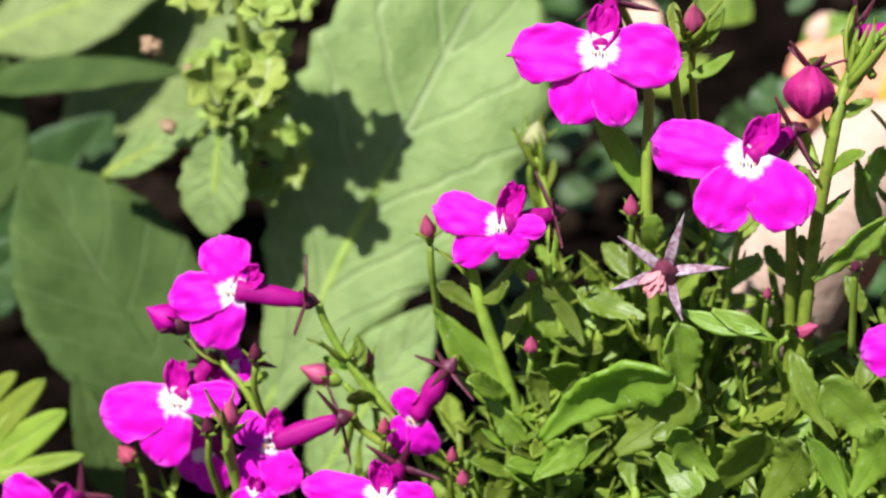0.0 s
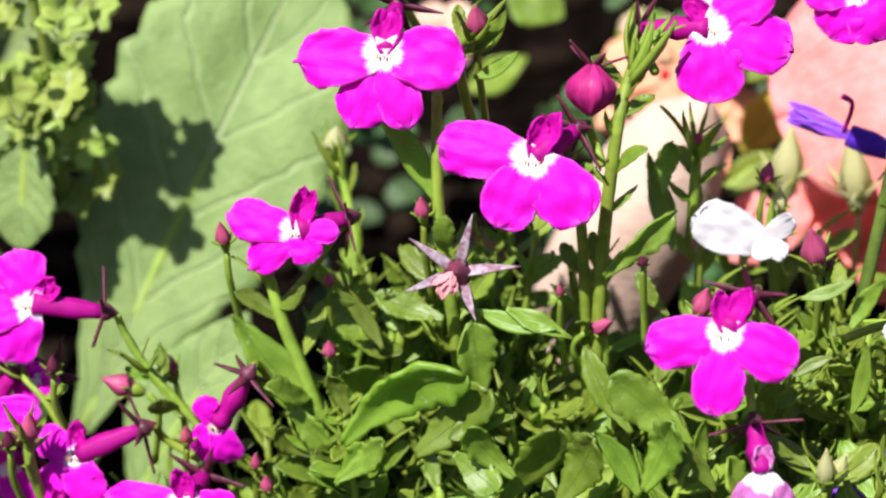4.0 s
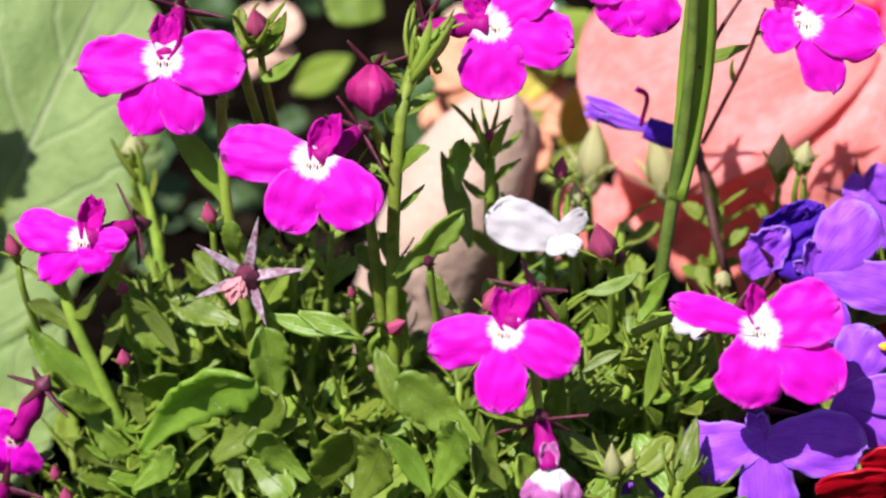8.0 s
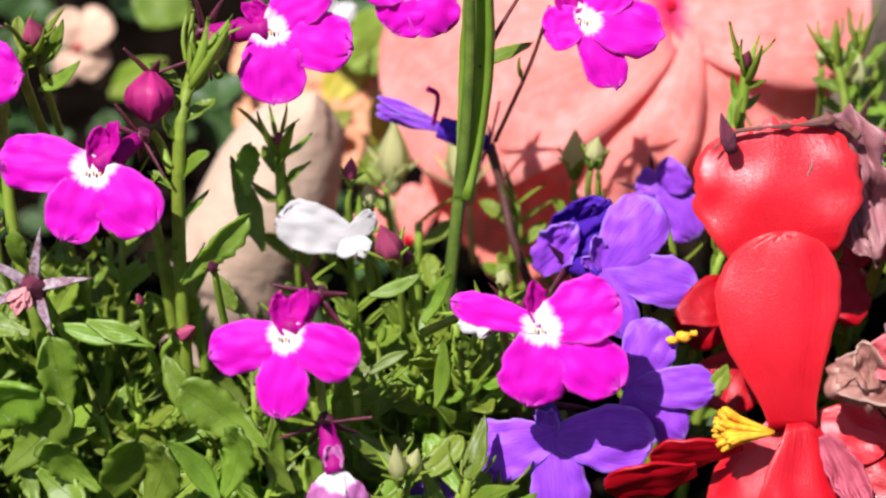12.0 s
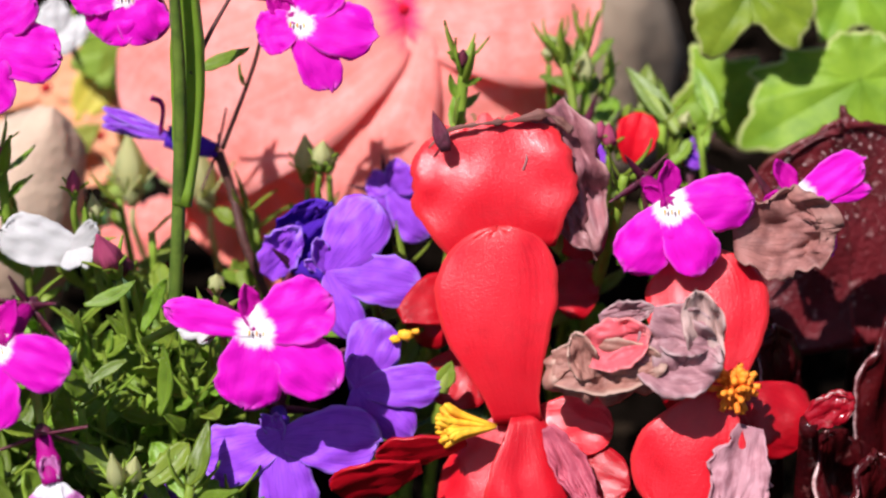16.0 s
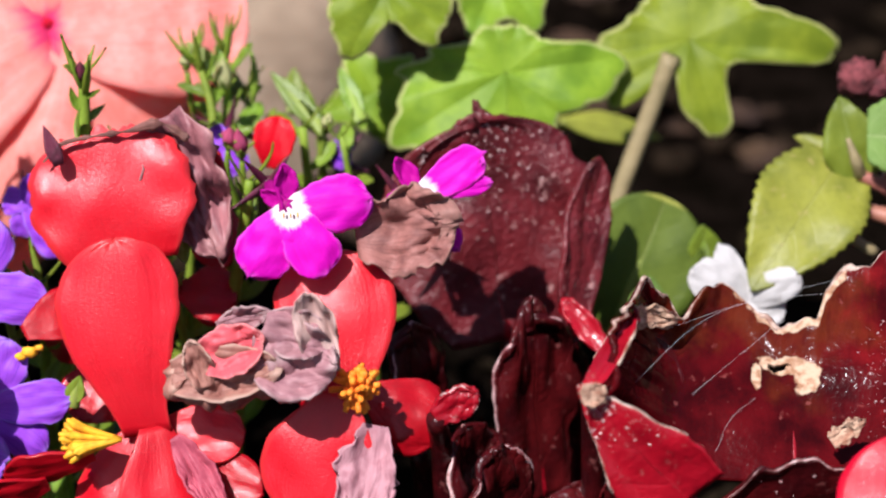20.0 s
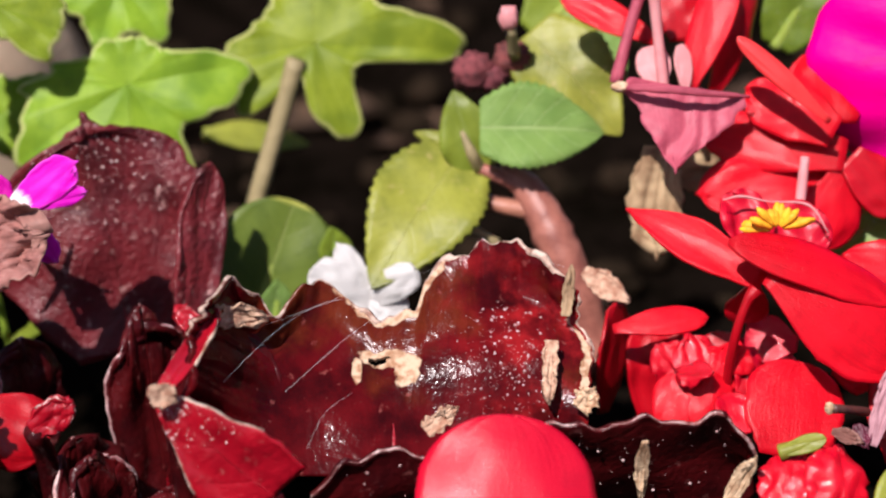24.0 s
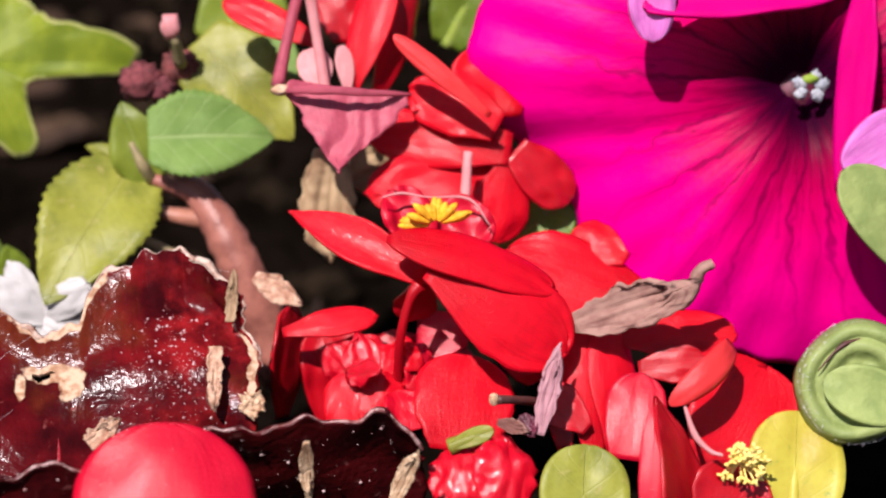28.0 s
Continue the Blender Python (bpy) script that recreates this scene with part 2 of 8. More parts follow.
FADED_RED = petal_material("faded_red_petal", (0.76, 0.13, 0.15), (0.56, 0.05, 0.07), None, 0.0, 0.8, 0.45, 0.2, 0.6, 0.35, edge=(0.80, 0.34, 0.32), sparkle=0.8, groove=1.0)
SPECK = plain_material("pale_speck", (0.66, 0.50, 0.48), (0.34, 0.16, 0.15), 900, 0.35, 0.0, spec=0.6)
RIM = plain_material("papery_rim", (0.58, 0.46, 0.37), (0.20, 0.08, 0.05), 700, 0.8, 0.0004)
DRY_EDGE = plain_material("dry_leaf_edge", (0.60, 0.42, 0.28), (0.32, 0.16, 0.09), 900, 0.85, 0.0003)
STAR = plain_material("dry_calyx", (0.16, 0.06, 0.09), (0.40, 0.34, 0.36), 700, 0.7, 0.0003)
SEPAL = plain_material("dark_sepal", (0.12, 0.018, 0.04), (0.05, 0.012, 0.02), 500, 0.5, 0.0002)
POLLEN = plain_material("stamens", (0.85, 0.47, 0.02), (0.72, 0.28, 0.01), 900, 0.6, 0.0002)
POLLEN_PALE = plain_material("pale_stamens", (0.85, 0.68, 0.22), (0.80, 0.55, 0.12), 900, 0.6, 0.0002)
DRY_PALE = petal_material("pale_dry_petal", (0.50, 0.26, 0.29), (0.30, 0.12, 0.145), None, 0.0, 0.9, 0.6, 0.15, 0.9, 0.25, sparkle=0.6, groove=1.2)
TAN = plain_material("tan_dead_leaf", (0.44, 0.31, 0.18), (0.20, 0.11, 0.06), 200, 0.75, 0.0003, 0.15, 0.2)
SEED = plain_material("seed_head", (0.22, 0.05, 0.05), (0.08, 0.02, 0.02), 900, 0.8, 0.0004)
POLLEN_ORANGE = plain_material("orange_stamens", (0.88, 0.30, 0.02), (0.78, 0.18, 0.01), 900, 0.6, 0.0002)
STEM = plain_material("green_stem", (0.29, 0.41, 0.045), (0.19, 0.29, 0.03), 350, 0.5, 0.0001, 0.25, 0.3, 0.2)
STEM_DARK = plain_material("dark_green_stem", (0.13, 0.21, 0.03), (0.07, 0.13, 0.02), 350, 0.45, 0.0002, 0.1, 0.3, 0.1)
STEM_RED = plain_material("reddish_stem", (0.10, 0.04, 0.03), (0.06, 0.02, 0.02), 350, 0.5, 0.0002)
STEM_PINK = plain_material("pink_stem", (0.33, 0.13, 0.09), (0.20, 0.07, 0.05), 300, 0.45, 0.0002)
STEM_PALE = plain_material("pale_stalk", (0.27, 0.21, 0.11), (0.19, 0.15, 0.075), 250, 0.6, 0.0003)
# fine pale spots paint the speckled glitter of the leaf
LEAF = leaf_material("lobelia_leaf", (0.265, 0.41, 0.032), (0.16, 0.275, 0.018), (0.28, 0.42, 0.05), 0.47, 0.52, 4, 0.018, 0.8, (0.40, 0.48, 0.24), 0.34, relief=0.00016, faint=0.04, glint=(0.35, 5200, 0.00035), grain=1700)
LEAF_YOUNG = leaf_material("young_lobelia_leaf", (0.30, 0.41, 0.045), (0.20, 0.30, 0.03), (0.32, 0.44, 0.09), 0.42, 0.45, 5, spec=0.35, amount=0.2, faint=0.1)
# green darkened to hold the shade behind the flowers and near the soil
LEAF_SHADED = leaf_material("shaded_leaf", (0.05, 0.11, 0.025), (0.03, 0.07, 0.018), (0.09, 0.16, 0.05), 0.5, 0.2, 6)
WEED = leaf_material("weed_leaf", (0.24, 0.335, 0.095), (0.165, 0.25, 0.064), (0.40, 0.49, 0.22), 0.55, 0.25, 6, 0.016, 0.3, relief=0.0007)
# weed leaf again, with the shade it stands in put into its colour
WEED_SHADED = leaf_material("shaded_weed_leaf", (0.075, 0.125, 0.030), (0.046, 0.085, 0.018), (0.12, 0.18, 0.06), 0.65, 0.2, 6, 0.016, 0.08, relief=0.0003)
SPRIG = leaf_material("sprig_leaf", (0.38, 0.50, 0.09), (0.27, 0.39, 0.06), (0.50, 0.60, 0.26), 0.55, 0.35, 4, spec=0.25)
IVY = leaf_material("lobed_leaf", (0.27, 0.385, 0.026), (0.145, 0.245, 0.016), (0.33, 0.44, 0.05), 0.5, 0.35, 3, 0.004, 0.22, rim=(0.48, 0.52, 0.18), faint=0.0, amount=0.2, hue=0.02)
OLIVE = leaf_material("olive_leaf", (0.34, 0.36, 0.05), (0.19, 0.22, 0.03), (0.36, 0.38, 0.09), 0.45, 0.3, 6, 0.014, 0.35, (0.44, 0.38, 0.12), hue=0.006, faint=0.22)
COLEUS = leaf_material("soft_green_leaf", (0.19, 0.31, 0.075), (0.13, 0.235, 0.05), (0.30, 0.41, 0.15), 0.55, 0.25, 6, 0.03, 0.15, hue=0.0)
# the half shade over this leaf is put into its green
ROUND_LEAF = leaf_material("shaded_round_leaf", (0.13, 0.175, 0.025), (0.075, 0.11, 0.016), (0.19, 0.23, 0.05), 0.4, 0.3, 6, 0.02, 0.3, rim=(0.40, 0.40, 0.08), faint=0.15)
YELLOW_LEAF = leaf_material("yellow_leaf", (0.55, 0.50, 0.06), (0.45, 0.36, 0.04), (0.50, 0.44, 0.06), 0.45, 0.25, 5, 0.006, spots=(0.26, 0.34, 0.05), hue=0.0, faint=0.12)
BRONZE = leaf_material("bronze_leaf", (0.070, 0.004, 0.005), (0.022, 0.002, 0.003), (0.085, 0.005, 0.006), 0.3, 0.08, 3, 0.012, 0.22, (0.20, 0.06, 0.055), 0.08, 0.0004, hue=0.0, faint=0.15, glint=(0.12, 2600, 0.00008))
BRONZE_SPECKLED = leaf_material("speckled_bronze_leaf", (0.15, 0.014, 0.018), (0.055, 0.005, 0.007), (0.15, 0.02, 0.022), 0.4, 0.1, 2, 0.005, 0.4, (0.50, 0.28, 0.26), 0.08, 0.0009, hue=0.0, faint=0.0, glint=(0.25, 1900, 0.00016))
BRONZE_RED = leaf_material("red_leaf_underside", (0.45, 0.006, 0.018), (0.27, 0.003, 0.011), (0.47, 0.014, 0.026), 0.3, 0.2, 3, 0.008, 0.45, (0.44, 0.08, 0.08), 0.08, 0.0004, hue=0.0, faint=0.12, glint=(0.6, 1900, 0.00009))
RIM_GREEN = plain_material("pale_green_rim", (0.46, 0.50, 0.16), (0.34, 0.42, 0.10), 300, 0.45, 0.0001, 0.3)
STONE = plain_material("pale_stone", (0.55, 0.41, 0.295), (0.45, 0.32, 0.225), 60, 0.85, 0.0012)
STONE_BROWN = plain_material("brown_stone", (0.35, 0.26, 0.185), (0.27, 0.195, 0.135), 70, 0.85, 0.0012)
# soil and crumbs: shade of the plants is put into these near-black browns
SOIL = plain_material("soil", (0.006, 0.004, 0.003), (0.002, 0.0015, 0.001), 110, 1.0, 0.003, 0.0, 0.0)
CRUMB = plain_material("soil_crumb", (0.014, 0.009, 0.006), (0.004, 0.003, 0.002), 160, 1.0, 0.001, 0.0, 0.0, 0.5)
BARK = plain_material("dry_litter", (0.065, 0.038, 0.021), (0.022, 0.012, 0.008), 160, 0.85, 0.0008, 0.0, 0.2, 0.3)
THREAD = plain_material("spider_thread", (0.7, 0.7, 0.7), (0.6, 0.6, 0.6), 900, 0.4, 0.0)
DOWNY = plain_material("downy_leaf", (0.32, 0.40, 0.13), (0.22, 0.30, 0.09), 260, 0.55, 0.0003, 0.2, 0.3, hue=0.0)
DRY_SEPAL = petal_material("papery_sepal", (0.42, 0.25, 0.20), (0.24, 0.11, 0.09), None, 0.0, 0.9, 0.65, 0.2, 0.9, 0.2, sparkle=0.6, groove=1.2)


def torn_leaf_material():
    """Bronze leaf with dried tan margins round the tear and along the broken side."""
    m = Nodes("torn_bronze_leaf")
    u, v = m.uv()

    def spot(cu, cv, ru, rv):
        du = m.math("DIVIDE", m.math("SUBTRACT", u, cu), ru)
        dv = m.math("DIVIDE", m.math("SUBTRACT", v, cv), rv)
        return m.math("SQRT", m.math("ADD", m.math("MULTIPLY", du, du), m.math("MULTIPLY", dv, dv)))

    blot, fine, mid = m.noise(140, 5), m.noise(900, 3), m.noise(330, 4)
    col = m.mix(m.ramp(blot, 0.35, 0.68), (0.105, 0.004, 0.006), (0.028, 0.002, 0.003))
    col = m.mix(m.math("MULTIPLY", m.ramp(m.math("MULTIPLY_ADD", u, 0.3, m.noise(90, 4)), 0.68, 0.9), 0.7), col, (0.15, 0.026, 0.008))
    col = m.mix(m.math("MULTIPLY", m.ramp(m.noise(700, 3), 0.64, 0.72), 0.45), col, (0.36, 0.09, 0.08))
    # right half redder: glow of sunlight through the leaf, mixed into the colour
    col = m.mix(m.math("MULTIPLY", m.ramp(v, 0.5, 0.85), m.ramp(m.noise(210, 4), 0.42, 0.7)), col, (0.30, 0.012, 0.014))
    d = m.math("MINIMUM", m.math("MINIMUM", spot(0.70, 0.47, 0.07, 0.065), spot(0.59, 0.405, 0.10, 0.014)), spot(0.60, 0.535, 0.11, 0.032))
    d = m.math("MINIMUM", d, spot(0.60, 0.985, 0.30, 0.012))
    d = m.math("MINIMUM", d, spot(0.99, 0.50, 0.05, 0.16))
    d = m.math("ADD", d, m.math("MULTIPLY_ADD", mid, 2.2, -1.1))
    dry = m.ramp(d, 0.75, 0.95, 1, 0)
    col = m.mix(dry, col, m.mix(m.ramp(fine, 0.4, 0.65), (0.66, 0.47, 0.32), (0.38, 0.20, 0.11)))
    rough = m.math("MULTIPLY_ADD", dry, 0.6, 0.17)
    streak = m.noise(1.0, 4, m.uvvec(2.6, 19))
    col = m.mix(m.math("MULTIPLY", m.math("MULTIPLY", m.ramp(streak, 0.5, 0.72), 0.6), m.math("SUBTRACT", 1.0, dry)), col, (0.045, 0.002, 0.003))
    bump = m.math("ADD", m.math("MULTIPLY", blot, 0.7), m.math("MULTIPLY_ADD", streak, 0.15, m.math("MULTIPLY", m.noise(1000, 3), 0.14)))
    return m.finish(col, rough, bump, 0.0006, 0.22, 0.13)


TORN = torn_leaf_material()


# ---- shapes ----
def V(p):
    return np.array(p, float)


def unit(p):
    return p / max(np.linalg.norm(p), 1e-9)


def wave(p, s):
    return noise.noise(Vector((p[0] * s, p[1] * s, p[2] * s)))


def thing(name, base, label, category, group="", kind=""):
    ob = new(name)
    ob.location = base
    ob.empty_display_size = 0.003
    return tagged(ob, label, category, group, kind)


def mesh(name, verts, faces, uvs, material):
    me = bpy.data.meshes.new(name)
    me.from_pydata([tuple(map(float, v)) for v in verts], [], faces)
    if uvs is not None:
        layer = me.uv_layers.new(name="uv")
        idx = np.empty(len(me.loops), dtype=np.int32)
        me.loops.foreach_get("vertex_index", idx)
        layer.data.foreach_set("uv", np.asarray(uvs, np.float32)[idx].ravel())
    me.shade_smooth()
    me.materials.append(material)
    return me


def part(name, geo, material, parent, label=""):
    """geo: verts, faces and uvs in world places; one mesh object under its thing or part."""
    verts, faces, uvs = geo
    base = parent.location
    up = parent.parent
    while up:
        base = base + up.location
        up = up.parent
    me = mesh(name, np.asarray(verts) - np.array(base), faces, uvs, material)
    ob = new(name, me)
    ob.parent = parent
    return tagged(ob, label)


def join(*geos):
    vs, fs, us, n = [], [], [], 0
    for v, f, u in geos:
        vs.append(np.asarray(v)), us.append(np.asarray(u))
        fs += [tuple(i + n for i in q) for q in f]
        n += len(v)
    return np.concatenate(vs), fs, np.concatenate(us)


def shell(grid, uv, thick, wrap=False, cut=None):
    """A closed skin of that thickness round a grid of points."""
    a, b, _ = grid.shape
    du = np.gradient(grid, axis=0)
    dv = np.gradient(grid, axis=1)
    n = np.cross(dv, du)
    n /= np.maximum(np.linalg.norm(n, axis=2, keepdims=True), 1e-12)
    top, low = grid + n * thick / 2, grid - n * thick / 2
    verts = np.concatenate([top.reshape(-1, 3), low.reshape(-1, 3)])
    uvs = np.concatenate([uv.reshape(-1, 2)] * 2)
    k = a * b
    faces = []
    cols = b if wrap else b - 1
    for i in range(a - 1):
        for j in range(cols):
            if cut and cut(*uv[i, j]):
                continue
            p, q, r, s = i * b + j, i * b + (j + 1) % b, (i + 1) * b + (j + 1) % b, (i + 1) * b + j
            faces += [(p, q, r, s), (s + k, r + k, q + k, p + k)]
    for j in range(cols):
        p, q = j, (j + 1) % b
        if not wrap:
            faces.append((q, p, p + k, q + k))
        p, q = (a - 1) * b + j, (a - 1) * b + (j + 1) % b
        faces.append((p, q, q + k, p + k))
    if not wrap:
        for i in range(a - 1):
            p, q = i * b, (i + 1) * b
            faces.append((p, q, q + k, p + k))
            p, q = i * b + b - 1, (i + 1) * b + b - 1
            faces.append((q, p, p + k, q + k))
    return verts, faces, uvs


def outline(u, wide=0.6, base=0.25, power=2.0, end=0.5, rise=1.0):
    """Half width, 0 to 1, along a petal or leaf."""
    if u < wide:
        return base + (1 - base) * math.sin(math.pi / 2 * u / wide) ** rise
    return max(1 - ((u - wide) / (1 - wide)) ** power, 0.0) ** end


def sheet_grid(base, tip, face, width, wide=0.6, narrow=0.25, power=2.0, end=0.5, rise=1.0, cup=0.0, bend=0.0, curl=0.0, fold=0.0,
               ripple=0.0, teeth=0, tooth=0.0, notch=0.0, nu=10, nv=6, seed=0.0, ragged=0.0, sway=0.0, blunt=0.015, crest=None, lobed=0.0, freq=1.6, pleat=0.0, pleats=2.3, lean=0.0, point=0.0):
    """A petal or leaf from base to tip that looks towards face. cup: edges raised; bend: arched; curl: tip rolled; fold: V along the midrib;
    crest(v): length across the width; lobed: scalloped end."""
    base, tip = V(base), V(tip)
    length = np.linalg.norm(tip - base)
    y = unit(tip - base)
    z = V(face)
    z = unit(z - y * (z @ y))
    x = np.cross(y, z)
    grid = np.zeros((nu + 1, nv + 1, 3))
    uv = np.zeros((nu + 1, nv + 1, 2))
    for i in range(nu + 1):
        s = i / nu
        u = 0.15 * s + 0.85 * math.sin(s * math.pi / 2) if not teeth else s
        w = max(outline(u, wide, narrow, power, end, rise), blunt) * width / 2
        if teeth:
            w *= 1 - tooth * (1 - (u * teeth) % 1.0)
        for j in range(nv + 1):
            v = 2 * j / nv - 1
            e = 1 + ragged * (wave((u * 3 + seed, v, seed), 2.6) + 0.5 * wave((u * 9 + seed, v, seed), 2.6)) * abs(v)
            px = v * w * e + sway * length * math.sin(u * math.pi)
            py = u * length * (1 + ragged * 0.7 * (wave((seed, v * 3, 1.3), 2.0) + 0.5 * wave((seed, v * 11, 1.3), 2.0)) * u) - notch * length * (1 - abs(v)) ** 2 * u ** 6
            py -= lobed * length * (0.5 - 0.5 * math.cos(v * 7.5 + seed)) * u ** 5
            py += point * length * math.exp(-(v / 0.3) ** 2) * u ** 4
            if crest:
                py *= 1 + (crest(v) - 1) * u
            q = v * w / (width / 2)
            pz = cup * width * q * q * (0.3 + 0.7 * u) + bend * length * 4 * u * (1 - u) + curl * length * u ** 3 + fold * abs(v) * w
            pz += ripple * width * wave((u * 2.2 + seed * 3.1, q * 1.3 + seed, seed), freq) * (0.2 + abs(q) * 0.8 + 0.4 * u)
            pz += lean * width * max(-v, 0) ** 5
            if pleat:
                g = q * pleats + 0.9 * wave((u * 1.4 + seed, q, seed), 1.5) + seed
                pz += pleat * width * (abs(g % 1.0 - 0.5) - 0.25) * min(u * 3, 1)
            grid[i, j] = base + x * px + y * py + z * pz
            uv[i, j] = (u, (v + 1) / 2)
    return grid, uv


def sheet(base, tip, face, width, *form, thick=0.00025, cut=None, **shape):
    grid, uv = sheet_grid(base, tip, face, width, *form, **shape)
    return shell(grid, uv, thick, False, cut)


def border(grid, start=0.25):
    """The free edge of a sheet, from one side round the end to the other."""
    a = int(grid.shape[0] * start)
    return [*grid[a:, 0], *grid[-1, 1:-1], *grid[a:, -1][::-1]]


def edging(grid, radius, start=0.25, uneven=0.5, seed=0.0):
    """A thin dry rim along the free edge of a leaf."""
    line = [p for k, p in enumerate(border(grid, start)) if k % 2 == 0]
    radii = [radius * (1 + uneven * 2 * wave((k * 0.21, seed, 0.5), 1.0)) for k in range(len(line))]
    return rod(line, [max(r, radius * 0.25) for r in radii], 5, 2, 0, 0.3)


def disc(centre, face, up, radius, thick=0.0003, rings=8, spokes=60, hub=0.02, depth=0.0, seed=0.0):
    """A round leaf or corolla: radius(angle) in metres, angle 0 to the right and 90 up; depth(r, angle): metres towards face."""
    centre = V(centre)
    z = unit(V(face))
    y = V(up)
    y = unit(y - z * (y @ z))
    x = np.cross(y, z)
    grid = np.zeros((rings + 1, spokes, 3))
    uv = np.zeros((rings + 1, spokes, 2))
    for i in range(rings + 1):
        r = hub + (1 - hub) * i / rings
        for j in range(spokes):
            a = 2 * math.pi * j / spokes
            rr = r * radius(a)
            grid[i, j] = centre + x * math.cos(a) * rr + y * math.sin(a) * rr + z * (depth(r, a) if depth else 0)
            uv[i, j] = (r, abs(j / spokes * 2 - 1))
    return shell(grid, uv, thick, wrap=True)


def spline(points, n):
    p = [V(q) for q in points]
    p = [2 * p[0] - p[1]] + p + [2 * p[-1] - p[-2]]
    out = []
    for i in range(1, len(p) - 2):
        for k in range(n):
            t = k / n
            out.append(0.5 * (2 * p[i] + (p[i + 1] - p[i - 1]) * t + (2 * p[i - 1] - 5 * p[i] + 4 * p[i + 1] - p[i + 2]) * t * t
                              + (3 * p[i] - p[i - 1] - 3 * p[i + 1] + p[i + 2]) * t ** 3))
    out.append(p[-2])
    return out


def rod(points, radii, sides=7, steps=5, ridge=0.0, wobble=0.0):
    """A stem along a smooth line; radii: from start to end."""
    line = spline(points, steps)
    n = len(line)
    verts, uvs, faces = [], [], []
    x = unit(np.cross(unit(line[1] - line[0]), V((0.31, 0.22, 0.93))))
    for i, p in enumerate(line):
        t = unit(line[min(i + 1, n - 1)] - line[max(i - 1, 0)])
        x = unit(x - t * (x @ t))
        y = np.cross(t, x)
        f = i / (n - 1)
        r = np.interp(f, np.linspace(0, 1, len(radii)), radii)
        for j in range(sides):
            a = 2 * math.pi * j / sides
            k = r * (1 + ridge * (j % 2) + wobble * wave(p, 900) * 2)
            verts.append(p + x * math.cos(a) * k + y * math.sin(a) * k)
            uvs.append((f, j / sides))
    for i in range(n - 1):
        for j in range(sides):
            a, b = i * sides + j, i * sides + (j + 1) % sides
            faces.append((a, b, b + sides, a + sides))
    faces.append(tuple(range(sides))[::-1])
    faces.append(tuple(range((n - 1) * sides, n * sides)))
    return np.array(verts), faces, np.array(uvs)


BUD = (0.45, 0.8, 1.0, 0.92, 0.66, 0.34, 0.05)
TUBE = (0.55, 0.6, 0.75, 1.0, 1.05)


def lathe(base, tip, radius, profile=BUD, sides=10, ridge=0.12):
    base, tip = V(base), V(tip)
    pts = [base + (tip - base) * i / 3 for i in range(4)]
    return rod(pts, [radius * k for k in profile], sides, 4, ridge)


TO_EYE = V((0.0, -0.90, 0.44))
EYE_UP = V((0.0, 0.44, 0.90))
RIGHT = V((1.0, 0.0, 0.0))


def sepals(owner, centre, axis, length, material, count=5, spread=0.6, width=0.16, turn=0.0, name="sepal"):
    axis = unit(V(axis))
    x = unit(np.cross(axis, V((0.2, 0.5, 0.84))))
    y = np.cross(axis, x)
    for k in range(count):
        a = turn + 2 * math.pi * k / count
        out = x * math.cos(a) + y * math.sin(a)
        tip = V(centre) + (out * spread + axis * (1 - spread)) * length * (1 + 0.15 * math.sin(k * 2.3))
        part(name, sheet(centre, tip, axis * 0.6 + out * -0.4, length * width, 0.3, 0.6, 1.3, 1.0, nu=6, nv=2, thick=0.0003, cup=0.15), material, owner)


